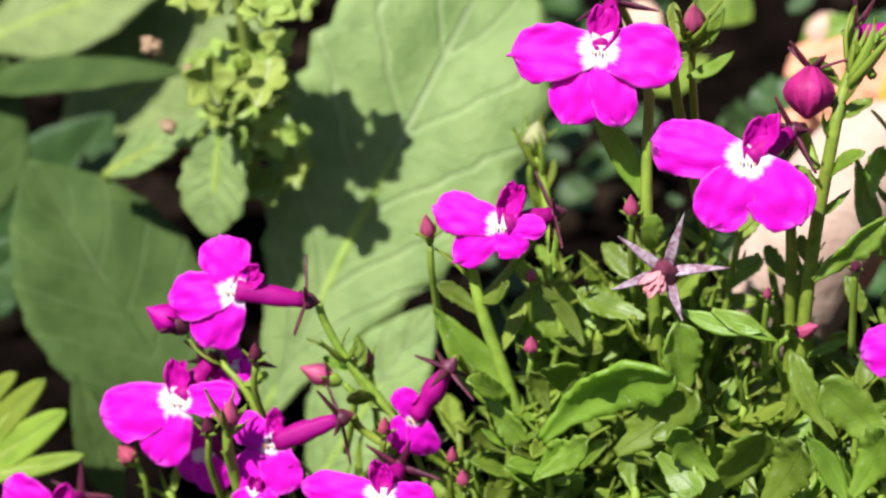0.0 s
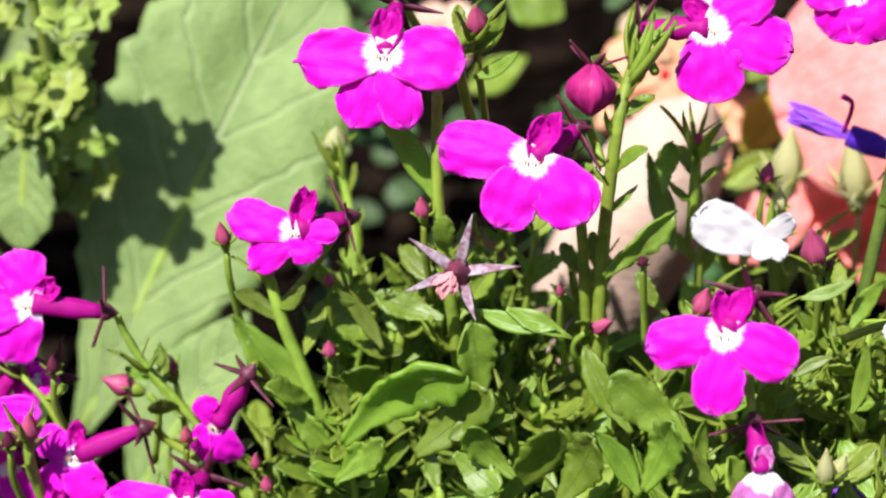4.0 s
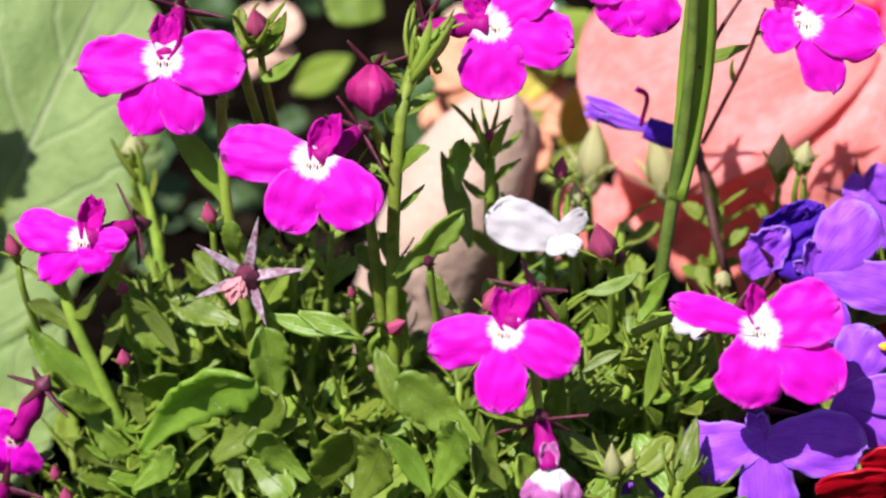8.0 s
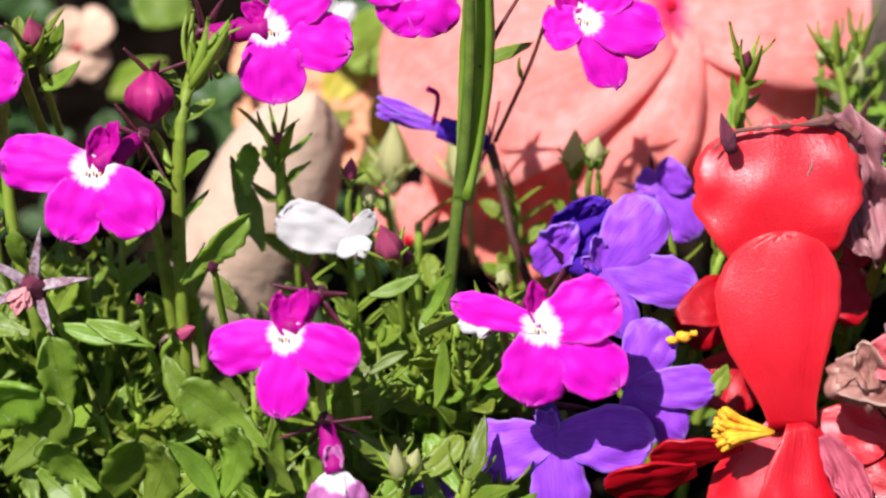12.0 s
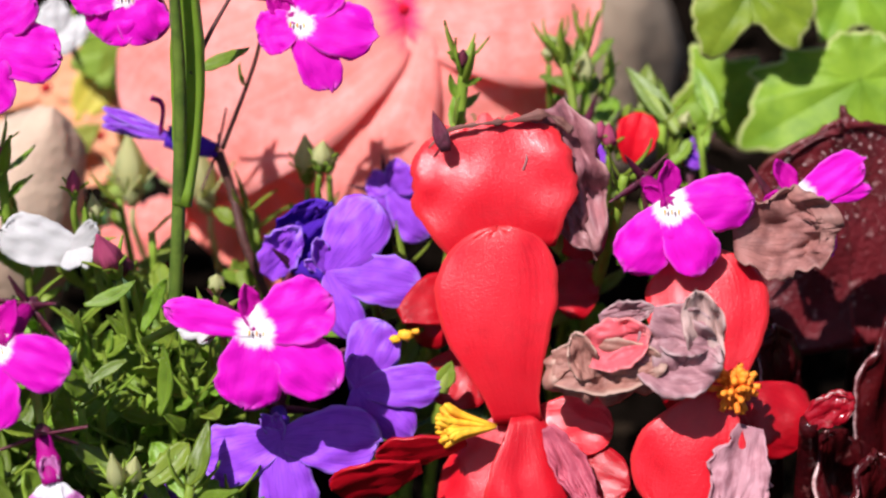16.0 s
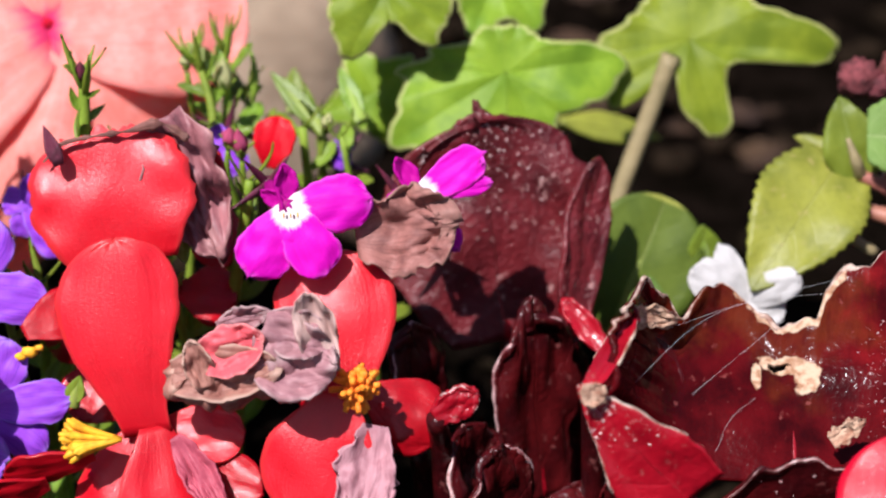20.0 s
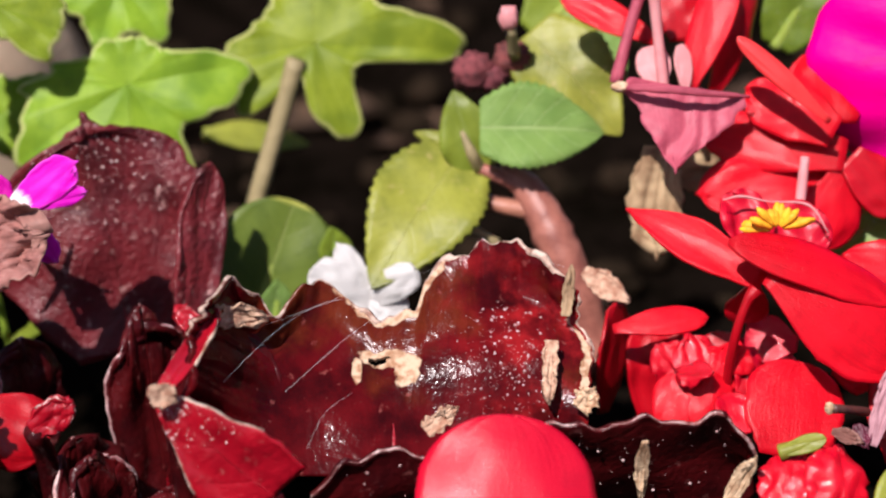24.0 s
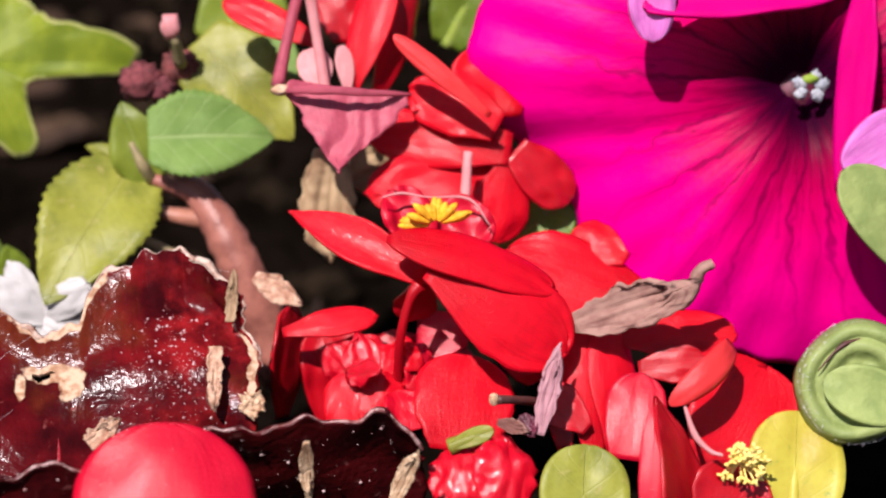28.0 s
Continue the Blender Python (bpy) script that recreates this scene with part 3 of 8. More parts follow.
def lobelia_flower(centre, lobes, uppers=(), tube=None, stalk=(), colour="magenta", label="", size=1.0, bare=False, face=None):
    """A lobelia flower: broad lower lobes, two narrow upper ones, a tube, five sepals. lobes: (tip, width) or (tip, width, curl)."""
    mats = {"magenta": (MAGENTA, MAGENTA_DEEP, SEPAL), "violet": (VIOLET, VIOLET_DEEP, SEPAL), "white": (WHITE_PETAL, WHITE_PETAL, STEM), "lilac": (LILAC_EYED, MAGENTA_DEEP, SEPAL)}[colour]
    words = {"magenta": "magenta lobelia flower with a white eye, in bloom", "violet": "violet-blue lobelia flower, in bloom",
             "white": "white lobelia flower, in bloom", "lilac": "faded lilac lobelia flower"}[colour]
    owner = thing("lobelia_flower", centre, label or words, "flower", colour + " lobelia flowers")
    c = V(centre)
    view = TO_EYE if face is None else unit(V(face))
    for i, lobe in enumerate(lobes):
        tip, width = lobe[0], lobe[1]
        curl = lobe[2] if len(lobe) > 2 else -0.03
        d = unit(V(tip) - c)
        part("petal", sheet(c - d * 0.0004, tip, view - d * 0.15, width, 0.66, {"white": 0.5, "violet": 0.26}.get(colour, 0.40), 2.9, 0.5, 1.0, cup=-0.07 + 0.03 * math.sin(i * 2 + c[0] * 900),
                            bend=0.06, curl=curl, fold=0.10 * math.sin(i * 2.6 + c[0] * 500), ripple=0.09, freq=1.9, lobed=0.02, point=0.018, nu=26, nv=18, thick=0.00022, seed=i * 1.7 + c[0] * 311, ragged=0.10), mats[0], owner)
    for i, u in enumerate(uppers):
        d = unit(V(u) - c)
        part("upper_petal", sheet(c, c + (V(u) - c) * 0.8, view + RIGHT * (0.5 - i), np.linalg.norm(V(u) - c) * 0.40, 0.6, 0.45, 1.8, 0.7, cup=0.3, bend=-0.08, curl=0.14,
                                  ripple=0.24, freq=2.4, ragged=0.08, nu=14, nv=8, seed=c[0] * 99 + i), MAGENTA_PLAIN if colour == "magenta" else mats[0], owner)
    if colour == "magenta" and not bare:
        for k in range(5):
            p = c + TO_EYE * 0.0004 + RIGHT * (k - 2) * 0.00042 - EYE_UP * (0.0002 + 0.0002 * (k % 2))
            part("throat_mark", lathe(p, p - EYE_UP * 0.0007 + TO_EYE * 0.0002, 0.00012, BUD, 5, 0), SEPAL if k % 2 else POLLEN, owner)
    if tube is not None:
        e = V(tube)
        ax = unit(e - c)
        part("tube", rod([c + (e - c) * 0.03, c * 0.5 + e * 0.5, e], [0.0013 * size, 0.0014 * size, 0.0009 * size], 9, 4, 0.1, 0.12), mats[1], owner)
        calyx = part("calyx", lathe(e - ax * 0.0006, e + ax * 0.0022, 0.0011 * size), mats[2], owner)
        sepals(calyx, e + ax * 0.0004, -ax, 0.0062 * size, mats[2], 5, 0.85, 0.17, c[0] * 777)
        if len(stalk):
            part("flower_stalk", rod([e + ax * 0.0018, *stalk], [0.0005, 0.0006], 6), STEM if colour != "violet" else STEM_RED, owner)
    return owner


def bud(base, tip, radius, material, label, leaves=STEM, stalk=(), sep=0.9):
    owner = thing("flower_bud", base, label, "bud", "flower buds")
    b, t = V(base), V(tip)
    part("bud_head", lathe(b, t, radius * 0.86, BUD, 12, -0.32), material, owner)
    ax = unit(t - b)
    if sep > 0.5:
        calyx = part("calyx", lathe(b - ax * radius * 0.6, b + (t - b) * 0.18, radius * 0.46, (0.5, 0.9, 1.1, 1.18, 1.12), 10, 0.1), leaves, owner, "green ribbed calyx")
        sepals(calyx, b, t - b, np.linalg.norm(t - b) * sep, leaves, 5, 0.5, 0.14, b[0] * 500)
        part("bud_stalk", rod([b - ax * radius * 0.8, *(stalk if len(stalk) else (b - ax * 0.003 - V((0, 0, 0.002)), b + V((0.001, 0.004, -0.013))))], [0.0004, 0.0005], 6), leaves, owner)
    return owner


def stamens(owner, centre, radius, material, count=34, seed=1, style=""):
    """style fat: few finger-shaped stamens standing up; fine: thin forked ones."""
    rng = random.Random(seed)
    geos, c = [], V(centre)
    if style == "fat":
        count = 20
    for k in range(count):
        d = unit(V((rng.gauss(0, 1), rng.gauss(-0.6, 0.8), rng.gauss(0.4, 1))))
        p = c + d * radius * rng.uniform(0.55, 1.0)
        if style == "fat":
            a = math.pi * (0.08 + 0.84 * (k + 0.5) / count)
            p = c + (RIGHT * math.cos(a) * 1.35 + EYE_UP * math.sin(a) * rng.uniform(0.5, 1.0) + TO_EYE * rng.uniform(-0.5, 0.5)) * radius
            geos.append(rod([c + (p - c) * 0.2, c * 0.4 + p * 0.6, p], [radius * 0.06, radius * 0.10, radius * 0.15, radius * 0.17, radius * 0.05], 7, 3))
        elif style == "comb":
            a = math.pi * (0.72 + 0.56 * (k + 0.5) / count)
            p = c + (RIGHT * math.cos(a) + EYE_UP * math.sin(a) * 0.8) * radius * rng.uniform(0.75, 1.25) + TO_EYE * radius * rng.uniform(-0.4, 0.5)
            geos.append(rod([c + RIGHT * radius * 0.7, c * 0.4 + p * 0.6, p], [radius * 0.08, radius * 0.10, radius * 0.13, radius * 0.05], 7, 3))
        elif style == "fine":
            geos.append(rod([c, c * 0.4 + p * 0.6 + EYE_UP * radius * 0.1, p], [radius * 0.05, radius * 0.05], 5, 2))
            for s in (-1, 1):
                q = p + unit(d + RIGHT * s * 0.9 + EYE_UP * rng.gauss(0, 0.6)) * radius * 0.26
                geos.append(rod([p, q], [radius * 0.09, radius * 0.06], 5, 1))
        else:
            geos.append(rod([c, c * 0.4 + p * 0.6, p], [radius * 0.05, radius * 0.07, radius * 0.13, radius * 0.10], 6, 2))
    part("stamen_tuft", join(*geos), material, owner, "yellow tuft of stamens")


def crumpled(name, base, tip, width, material, label, category="petal", face=TO_EYE, seed=1.0, roll=0.35, owner=None, crease=0.38, **form):
    """A dried petal: folded, wrinkled and rolled at the rim."""
    form = {"wide": 0.5, "narrow": 0.4, "ragged": 0.3, **form}
    geo = sheet(base, tip, face, width, cup=roll, ripple=crease * 0.7, curl=0.15, nu=34, nv=30, thick=0.00025, seed=seed, freq=1.8, pleat=0.08, **form)
    if owner is None:
        owner = thing(name, base, label, category)
        return part("dried_petal", geo, material, owner)
    return part(name, geo, material, owner)


# ---- ground and stones ----
def soil_height(x, y):
    rise = 0.16 * min(max(y - 0.03, 0.0), 0.45)
    near = math.exp(-max(abs(x - 0.1) - 0.4, 0) * 3) * math.exp(-max(abs(y) - 0.4, 0) * 3)
    return rise + near * (0.006 * noise.noise(Vector((x * 22, y * 22, 0))) + 0.003 * noise.noise(Vector((x * 90, y * 90, 3))))


def build_ground():
    xs = np.concatenate([-np.geomspace(400, 0.45, 12), np.linspace(-0.35, 0.55, 120), np.geomspace(0.65, 400, 12)])
    ys = np.concatenate([-np.geomspace(400, 0.45, 12), np.linspace(-0.4, 0.6, 120), np.geomspace(0.7, 400, 12)])
    verts = [(x, y, soil_height(x, y)) for y in ys for x in xs]
    n = len(xs)
    faces = [(j * n + i, j * n + i + 1, (j + 1) * n + i + 1, (j + 1) * n + i) for j in range(len(ys) - 1) for i in range(n - 1)]
    tagged(new("ground", mesh("ground", verts, faces, None, SOIL)), "dark brown crumbly soil of a flower bed, darkened further for plant shade", "soil", kind="structure")


build_ground()


def lump(centre, sx, sy, sz, seed, rough=0.3, n=14, freq=1.7, turn=0.0):
    verts, faces, uvs = [], [], []
    for i in range(n + 1):
        a = math.pi * i / n
        for j in range(2 * n):
            b = math.pi * j / n
            d = V((math.sin(a) * math.cos(b), math.sin(a) * math.sin(b), math.cos(a)))
            k = 1 + rough * wave(d + seed, freq) + rough * 0.35 * wave(d + seed * 2, freq * 3)
            q = d * k * V((sx, sy, sz))
            c, s = math.cos(turn), math.sin(turn)
            verts.append((centre[0] + q[0] * c - q[2] * s, centre[1] + q[1], centre[2] + q[0] * s + q[2] * c))
            uvs.append((i / n, j / (2 * n)))
    for i in range(n):
        for j in range(2 * n):
            p, q = i * 2 * n + j, i * 2 * n + (j + 1) % (2 * n)
            faces.append((p, p + 2 * n, q + 2 * n, q))
    return np.array(verts), faces, np.array(uvs)


def stone(centre, sx, sy, sz, material, label, seed, rough=0.25, turn=0.0, name="stone"):
    owner = tagged(new(name), label, "stone")
    owner.location = centre
    part("rock", lump(centre, sx, sy, sz, seed, rough, turn=turn), material, owner)


stone((0.0305, 0.0680, 0.0550), .0100, .008, .0265, STONE, "pale beige smooth stone standing in the soil", 1.2, 0.12, -0.38)
stone((0.1134, 0.1850, 0.0432), 0.0230, .015, 0.0388, STONE_BROWN, "brown rounded stone lying on the soil", 4.1, 0.2, 0.1)


def scatter_crumbs():
    rng = random.Random(5)
    geos = []
    for _ in range(520):
        x, y = rng.uniform(-0.14, 0.36), rng.uniform(0.06, 0.34)
        r = rng.uniform(0.0015, 0.005)
        geos.append(lump((x, y, soil_height(x, y) + r * 0.4), r * rng.uniform(0.7, 1.6), r, r * 0.7, rng.uniform(0, 50), 0.5, 4))
    tagged(new("soil_crumbs", mesh("soil_crumbs", *join(*geos), CRUMB)), "loose clods and crumbs of dark soil, darkened further for shade", "soil", kind="stuff")
    for k in range(22):
        x, y = rng.uniform(0.12, 0.33), rng.uniform(0.10, 0.26)
        z = soil_height(x, y) + 0.002
        a = rng.uniform(0, 6.3)
        d = V((math.cos(a), math.sin(a) * 0.6, rng.uniform(-0.1, 0.3))) * rng.uniform(0.006, 0.014)
        owner = thing("dry_scrap", (x, y, z), "curled dry brown leaf scrap lying on the soil", "leaf litter", "leaf litter")
        part("scrap", sheet(V((x, y, z)) - d, V((x, y, z)) + d, (rng.uniform(-1, 1), -0.5, 1), 0.007, cup=0.3, ripple=0.4, nu=8, nv=4, seed=k, ragged=0.4), BARK, owner)


scatter_crumbs()


# ---- broad weed leaves and sprig ----
def broad_leaf(base, tip, width, face, label, material=WEED, teeth=0, tooth=0.1, name="weed_leaf", **shape):
    owner = thing(name, base, label, "leaf", "broad weed leaves" if name == "weed_leaf" else "")
    kw = dict(wide=0.45, narrow=0.18, power=1.6, end=0.9, nu=34, nv=12, thick=0.0005, ripple=0.05, fold=0.12, bend=0.03)
    kw.update(shape)
    part("blade", sheet(base, tip, face, width, teeth=teeth, tooth=tooth, **kw), material, owner)
    b, t = V(base), V(tip)
    n = unit(V(face))
    line = [b, b * 0.66 + t * 0.34, b * 0.33 + t * 0.67, b * 0.08 + t * 0.92]
    arch = kw["bend"] * np.linalg.norm(t - b)
    line = [p + n * (arch * 4 * f * (1 - f) - 0.0004) for p, f in zip(line, (0, 0.34, 0.67, 0.92))]
    part("midrib", rod(line, [0.0011, 0.0008, 0.0004], 7, 6), material if material in (YELLOW_LEAF, DOWNY, OLIVE, WEED_SHADED, LEAF_SHADED) else SPRIG, owner, "pale green midrib")
    return owner


broad_leaf((-0.0460, 0.0460, 0.0259), (-0.0202, 0.0840, 0.0918), 0.0388, (0.10, -0.9, 0.36), "large pale green weed leaf with toothed edges, sunlit", WEED, 13, 0.13, wide=0.62, narrow=0.10, power=2.4, rise=1.5)
broad_leaf((-0.0549, 0.0420, 0.0248), (-0.0846, 0.0540, 0.0589), 0.0273, (0.62, -0.76, 0.18), "broad grey-green weed leaf with wavy edge", WEED_SHADED, 7, 0.05, wide=0.5, narrow=0.5, power=2.0)
broad_leaf((-0.0925, 0.0900, 0.0449), (-0.0558, 0.0950, 0.0793), 0.0277, (0.1, -0.8, 0.6), "pale green weed leaf behind the sprig", WEED, 9, 0.06)
broad_leaf((-0.1040, 0.0850, 0.0640), (-0.0719, 0.0900, 0.0790), 0.0200, (-0.2, -0.7, 0.7), "pale green weed leaf lit by the sun", WEED, 9, 0.06)
broad_leaf((-0.1011, 0.0660, 0.0632), (-0.0653, 0.0700, 0.0693), 0.0090, (0.0, -0.3, 0.9), "narrow green weed leaf, edge on", WEED_SHADED, 9, 0.08)
broad_leaf((-0.1012, 0.0800, 0.0253), (-0.0827, 0.0850, 0.0544), 0.0222, (0.1, -0.8, 0.3), "shaded dark green weed leaf", LEAF_SHADED, 9, 0.06)
broad_leaf((-0.0987, 0.0600, 0.0413), (-0.0943, 0.0700, 0.0682), 0.0153, (0.3, -0.9, 0.3), "shaded green weed leaf", WEED_SHADED, 7, 0.06)
broad_leaf((-0.0967, 0.0500, 0.0328), (-0.0845, 0.0550, 0.0458), 0.0123, (0.3, -0.9, 0.3), "shaded green weed leaf near the soil", LEAF_SHADED, 7, 0.06)
broad_leaf((-0.0531, 0.0480, 0.0704), (-0.0530, 0.0440, 0.0558), 0.0114, (-0.1, -0.9, 0.4), "small lobed pale green leaf hanging", WEED, 5, 0.16, wide=0.5, narrow=0.4, power=2.4, nu=20)
broad_leaf((-0.0708, 0.0500, 0.0604), (-0.0544, 0.0470, 0.0723), 0.0069, (0.2, -0.6, 0.8), "curved green leaf of a weed", WEED, 6, 0.08)
broad_leaf((-0.0356, 0.0400, 0.0197), (-0.0213, 0.0500, 0.0470), 0.0174, (-0.1, -0.8, 0.5), "green weed leaf behind the lobelias", WEED, 9, 0.07)
broad_leaf((-0.0625, 0.0300, 0.0170), (-0.0705, 0.0340, 0.0361), 0.0065, (0.4, -0.8, 0.4), "narrow green leaf standing upright", WEED_SHADED, 0)
for tip, base, w in (((-0.0682, 0.0180, 0.0442), (-0.0804, 0.0180, 0.0287), 0.0043), ((-0.0645, 0.0160, 0.0410), (-0.0788, 0.0160, 0.0274), 0.0048), ((-0.0613, 0.0140, 0.0358), (-0.0762, 0.0140, 0.0291), 0.0027), ((-0.0740, 0.0220, 0.0421), (-0.0837, 0.0220, 0.0313), 0.0035)):
    broad_leaf(base, tip, w, (-0.1, -0.8, 0.6), "smooth pale green lance-shaped leaf", LEAF_YOUNG, 0, name="lance_leaf", wide=0.5, narrow=0.4, power=2.0, end=0.6, nu=16, nv=8)


def leafy_sprig():
    top, foot = V((-0.0510, 0.0460, 0.0968)), V((-0.0504, 0.0560, 0.0589))
    owner = thing("weed_sprig", foot, "pale green weed sprig with small lobed leaves and yellow buds", "plant")
    part("stem", rod([foot, foot * 0.5 + top * 0.5 + RIGHT * 0.001, top], [0.0011, 0.0007], 7), SPRIG, owner)
    rng = random.Random(3)
    for k in range(44):
        f = rng.uniform(0.05, 1.0)
        p = foot + (top - foot) * f
        a = rng.uniform(0, 6.28)
        wide = 0.0115 if f > 0.45 else 0.008
        d = RIGHT * math.cos(a) + V((0, -0.7, 0.35)) * math.sin(a) * 0.9 + EYE_UP * rng.uniform(-0.5, 0.5)
        c = p + d * rng.uniform(0.35, 1.0) * wide
        face = TO_EYE + V((rng.uniform(-0.8, 0.6), 0, rng.uniform(-0.3, 0.9)))
        r = rng.uniform(0.0018, 0.0037)
        ph = rng.uniform(0, 6)
        part("leaf", disc(c, face, EYE_UP + RIGHT * rng.uniform(-1, 1), lambda t: r * (1 + 0.22 * math.sin(5 * t + ph) + 0.07 * math.sin(11 * t)), 0.00025, 4, 28, 0.05,
                          lambda q, t: 0.0006 * math.sin(3 * t + ph) * q * q + 0.001 * q * q), SPRIG, owner)
    for q, r in (((-0.0614, 0.0430, 0.0841), .0017), ((-0.0563, 0.0440, 0.0810), .0010), ((-0.0475, 0.0400, 0.0846), .0014), ((-0.0594, 0.0440, 0.0720), .0012)):
        part("yellow_bud", lump(q, r * 0.9, r * 0.7, r * 0.75, q[0] * 100, 0.8, 9, 2.5), LEAF_YOUNG if r == .0014 else TAN, owner, "small dry yellowish bud")


leafy_sprig()


# ---- magenta lobelias ----
lobelia_flower((0.0029, 0.0195, 0.1008), (((-0.0076, 0.0189, 0.0989), 0.0072), ((-0.0004, 0.0162, 0.0925), 0.0066), ((0.0066, 0.0161, 0.0931), 0.0054), ((0.0127, 0.0188, 0.1010), 0.0076),),
               ((0.0014, 0.0217, 0.1068), (0.0046, 0.0218, 0.1073)), (0.0029, 0.0270, 0.1041), ((0.0063, 0.0300, 0.0980), (0.0090, 0.0240, 0.0932),))
lobelia_flower((0.0221, 0.0136, 0.0917), (((0.0108, 0.0140, 0.0922), 0.0069), ((0.0186, 0.0105, 0.0838), 0.0069), ((0.0291, 0.0107, 0.0859), 0.0077),),
               ((0.0226, 0.0158, 0.0978), (0.0259, 0.0158, 0.0984)), (0.0265, 0.0180, 0.0940), ((0.0285, 0.0210, 0.0919), (0.0300, 0.0190, 0.0893),))
lobelia_flower((-0.0066, 0.0150, 0.0782), (((-0.0155, 0.0155, 0.0792), 0.0053), ((-0.0120, 0.0131, 0.0734), 0.0046), ((-0.0042, 0.0134, 0.0750), 0.0043), ((-0.0013, 0.0146, 0.0788), 0.0031),),
               ((-0.0062, 0.0173, 0.0847), (-0.0039, 0.0171, 0.0841)), (-0.0012, 0.0180, 0.0791), ((-0.0024, 0.0200, 0.0764), (-0.0063, 0.0200, 0.0695), (-0.0093, 0.0160, 0.0662),))
lobelia_flower((-0.0391, 0.0090, 0.0671), (((-0.0416, 0.0110, 0.0731), 0.0066), ((-0.0472, 0.0082, 0.0646), 0.0061), ((-0.0418, 0.0062, 0.0600), 0.0069),),
               ((-0.0356, 0.0106, 0.0714), (-0.0344, 0.0100, 0.0695)), (-0.0305, 0.0110, 0.0659), ((-0.0280, 0.0120, 0.0628), (-0.0253, 0.0120, 0.0583), (-0.0183, 0.0120, 0.0504),))
lobelia_flower((-0.0449, 0.0050, 0.0523), (((-0.0546, 0.0038, 0.0486), 0.0074), ((-0.0471, 0.0019, 0.0446), 0.0070), ((-0.0371, 0.0049, 0.0541), 0.0046),),
               ((-0.0470, 0.0072, 0.0582), (-0.0445, 0.0072, 0.0584)), (-0.0422, 0.0100, 0.0557), ((-0.0417, 0.0120, 0.0539), (-0.0378, 0.0120, 0.0503),))
lobelia_flower((-0.0322, 0.0040, 0.0489), (((-0.0374, 0.0047, 0.0509), 0.0044), ((-0.0358, 0.0015, 0.0425), 0.0057), ((-0.0295, 0.0015, 0.0435), 0.0056),),
               ((-0.0327, 0.0060, 0.0542), (-0.0312, 0.0055, 0.0528)), (-0.0243, 0.0060, 0.0526), ((-0.0218, 0.0080, 0.0504), (-0.0172, 0.0080, 0.0479),))
lobelia_flower((-0.0149, 0.0080, 0.0534), (((-0.0179, 0.0070, 0.0487), 0.0047, -0.2), ((-0.0129, 0.0070, 0.0487), 0.0042, -0.2), ((-0.0173, 0.0080, 0.0569), 0.0033)),
               ((-0.0146, 0.0080, 0.0574), (-0.0129, 0.0080, 0.0569)), (-0.0114, 0.0090, 0.0602), ((-0.0103, 0.0120, 0.0600), (-0.0063, 0.0140, 0.0530)),
               label="half-closed magenta lobelia flower beginning to wilt")
lobelia_flower((-0.0167, 0.0000, 0.0465), (((-0.0272, 0.0000, 0.0457), 0.0046), ((-0.0189, -0.0020, 0.0411), 0.0059), ((-0.0102, 0.0000, 0.0457), 0.0052)),
               ((-0.0190, 0.0010, 0.0521), (-0.0163, 0.0010, 0.0517)), (-0.0163, 0.0060, 0.0467))
lobelia_flower((-0.0601, 0.0000, 0.0359), (((-0.0668, 0.0000, 0.0387), 0.0052), ((-0.0631, -0.0020, 0.0318), 0.0059), ((-0.0546, 0.0000, 0.0339), 0.0052)), ((-0.0584, 0.0010, 0.0413), (-0.0572, 0.0010, 0.0405)), (-0.0591, 0.0060, 0.0345))
lobelia_flower((-0.0394, 0.0100, 0.0553), (((-0.0414, 0.0100, 0.0517), 0.0040), ((-0.0365, 0.0100, 0.0542), 0.0040), ((-0.0406, 0.0110, 0.0571), 0.0034)), (), (-0.0385, 0.0140, 0.0542),
               label="magenta lobelia flower seen from behind", bare=True)
lobelia_flower((-0.0430, 0.0080, 0.0432), (((-0.0450, 0.0080, 0.0385), 0.0040), ((-0.0403, 0.0080, 0.0376), 0.0047), ((-0.0441, 0.0090, 0.0463), 0.0034)), (), (-0.0416, 0.0120, 0.0428),
               label="magenta lobelia flower half hidden among stalks", bare=True)
lobelia_flower((-0.0337, 0.0010, 0.0432), (((-0.0352, 0.0000, 0.0406), 0.0039), ((-0.0312, 0.0000, 0.0413), 0.0039)), ((-0.0345, 0.0010, 0.0460), (-0.0326, 0.0010, 0.0461)), (-0.0327, 0.0040, 0.0432),
               label="magenta lobelia flower seen from above", bare=True)
lobelia_flower((0.0411, 0.0270, 0.1052), (((0.0418, 0.0236, 0.0970), 0.0081), ((0.0507, 0.0258, 0.1035), 0.0071), ((0.0472, 0.0287, 0.1110), 0.0060),),
               ((0.0365, 0.0284, 0.1080), (0.0385, 0.0287, 0.1091)), (0.0326, 0.0300, 0.1031), ((0.0328, 0.0290, 0.1012), (0.0350, 0.0250, 0.0996),))
lobelia_flower((0.0580, 0.0320, 0.1095), (((0.0550, 0.0300, 0.1045), 0.0064, -0.15), ((0.0615, 0.0300, 0.1047), 0.0064, -0.15), ((0.0512, 0.0320, 0.1101), 0.0058)), (), (0.0589, 0.0400, 0.1093))
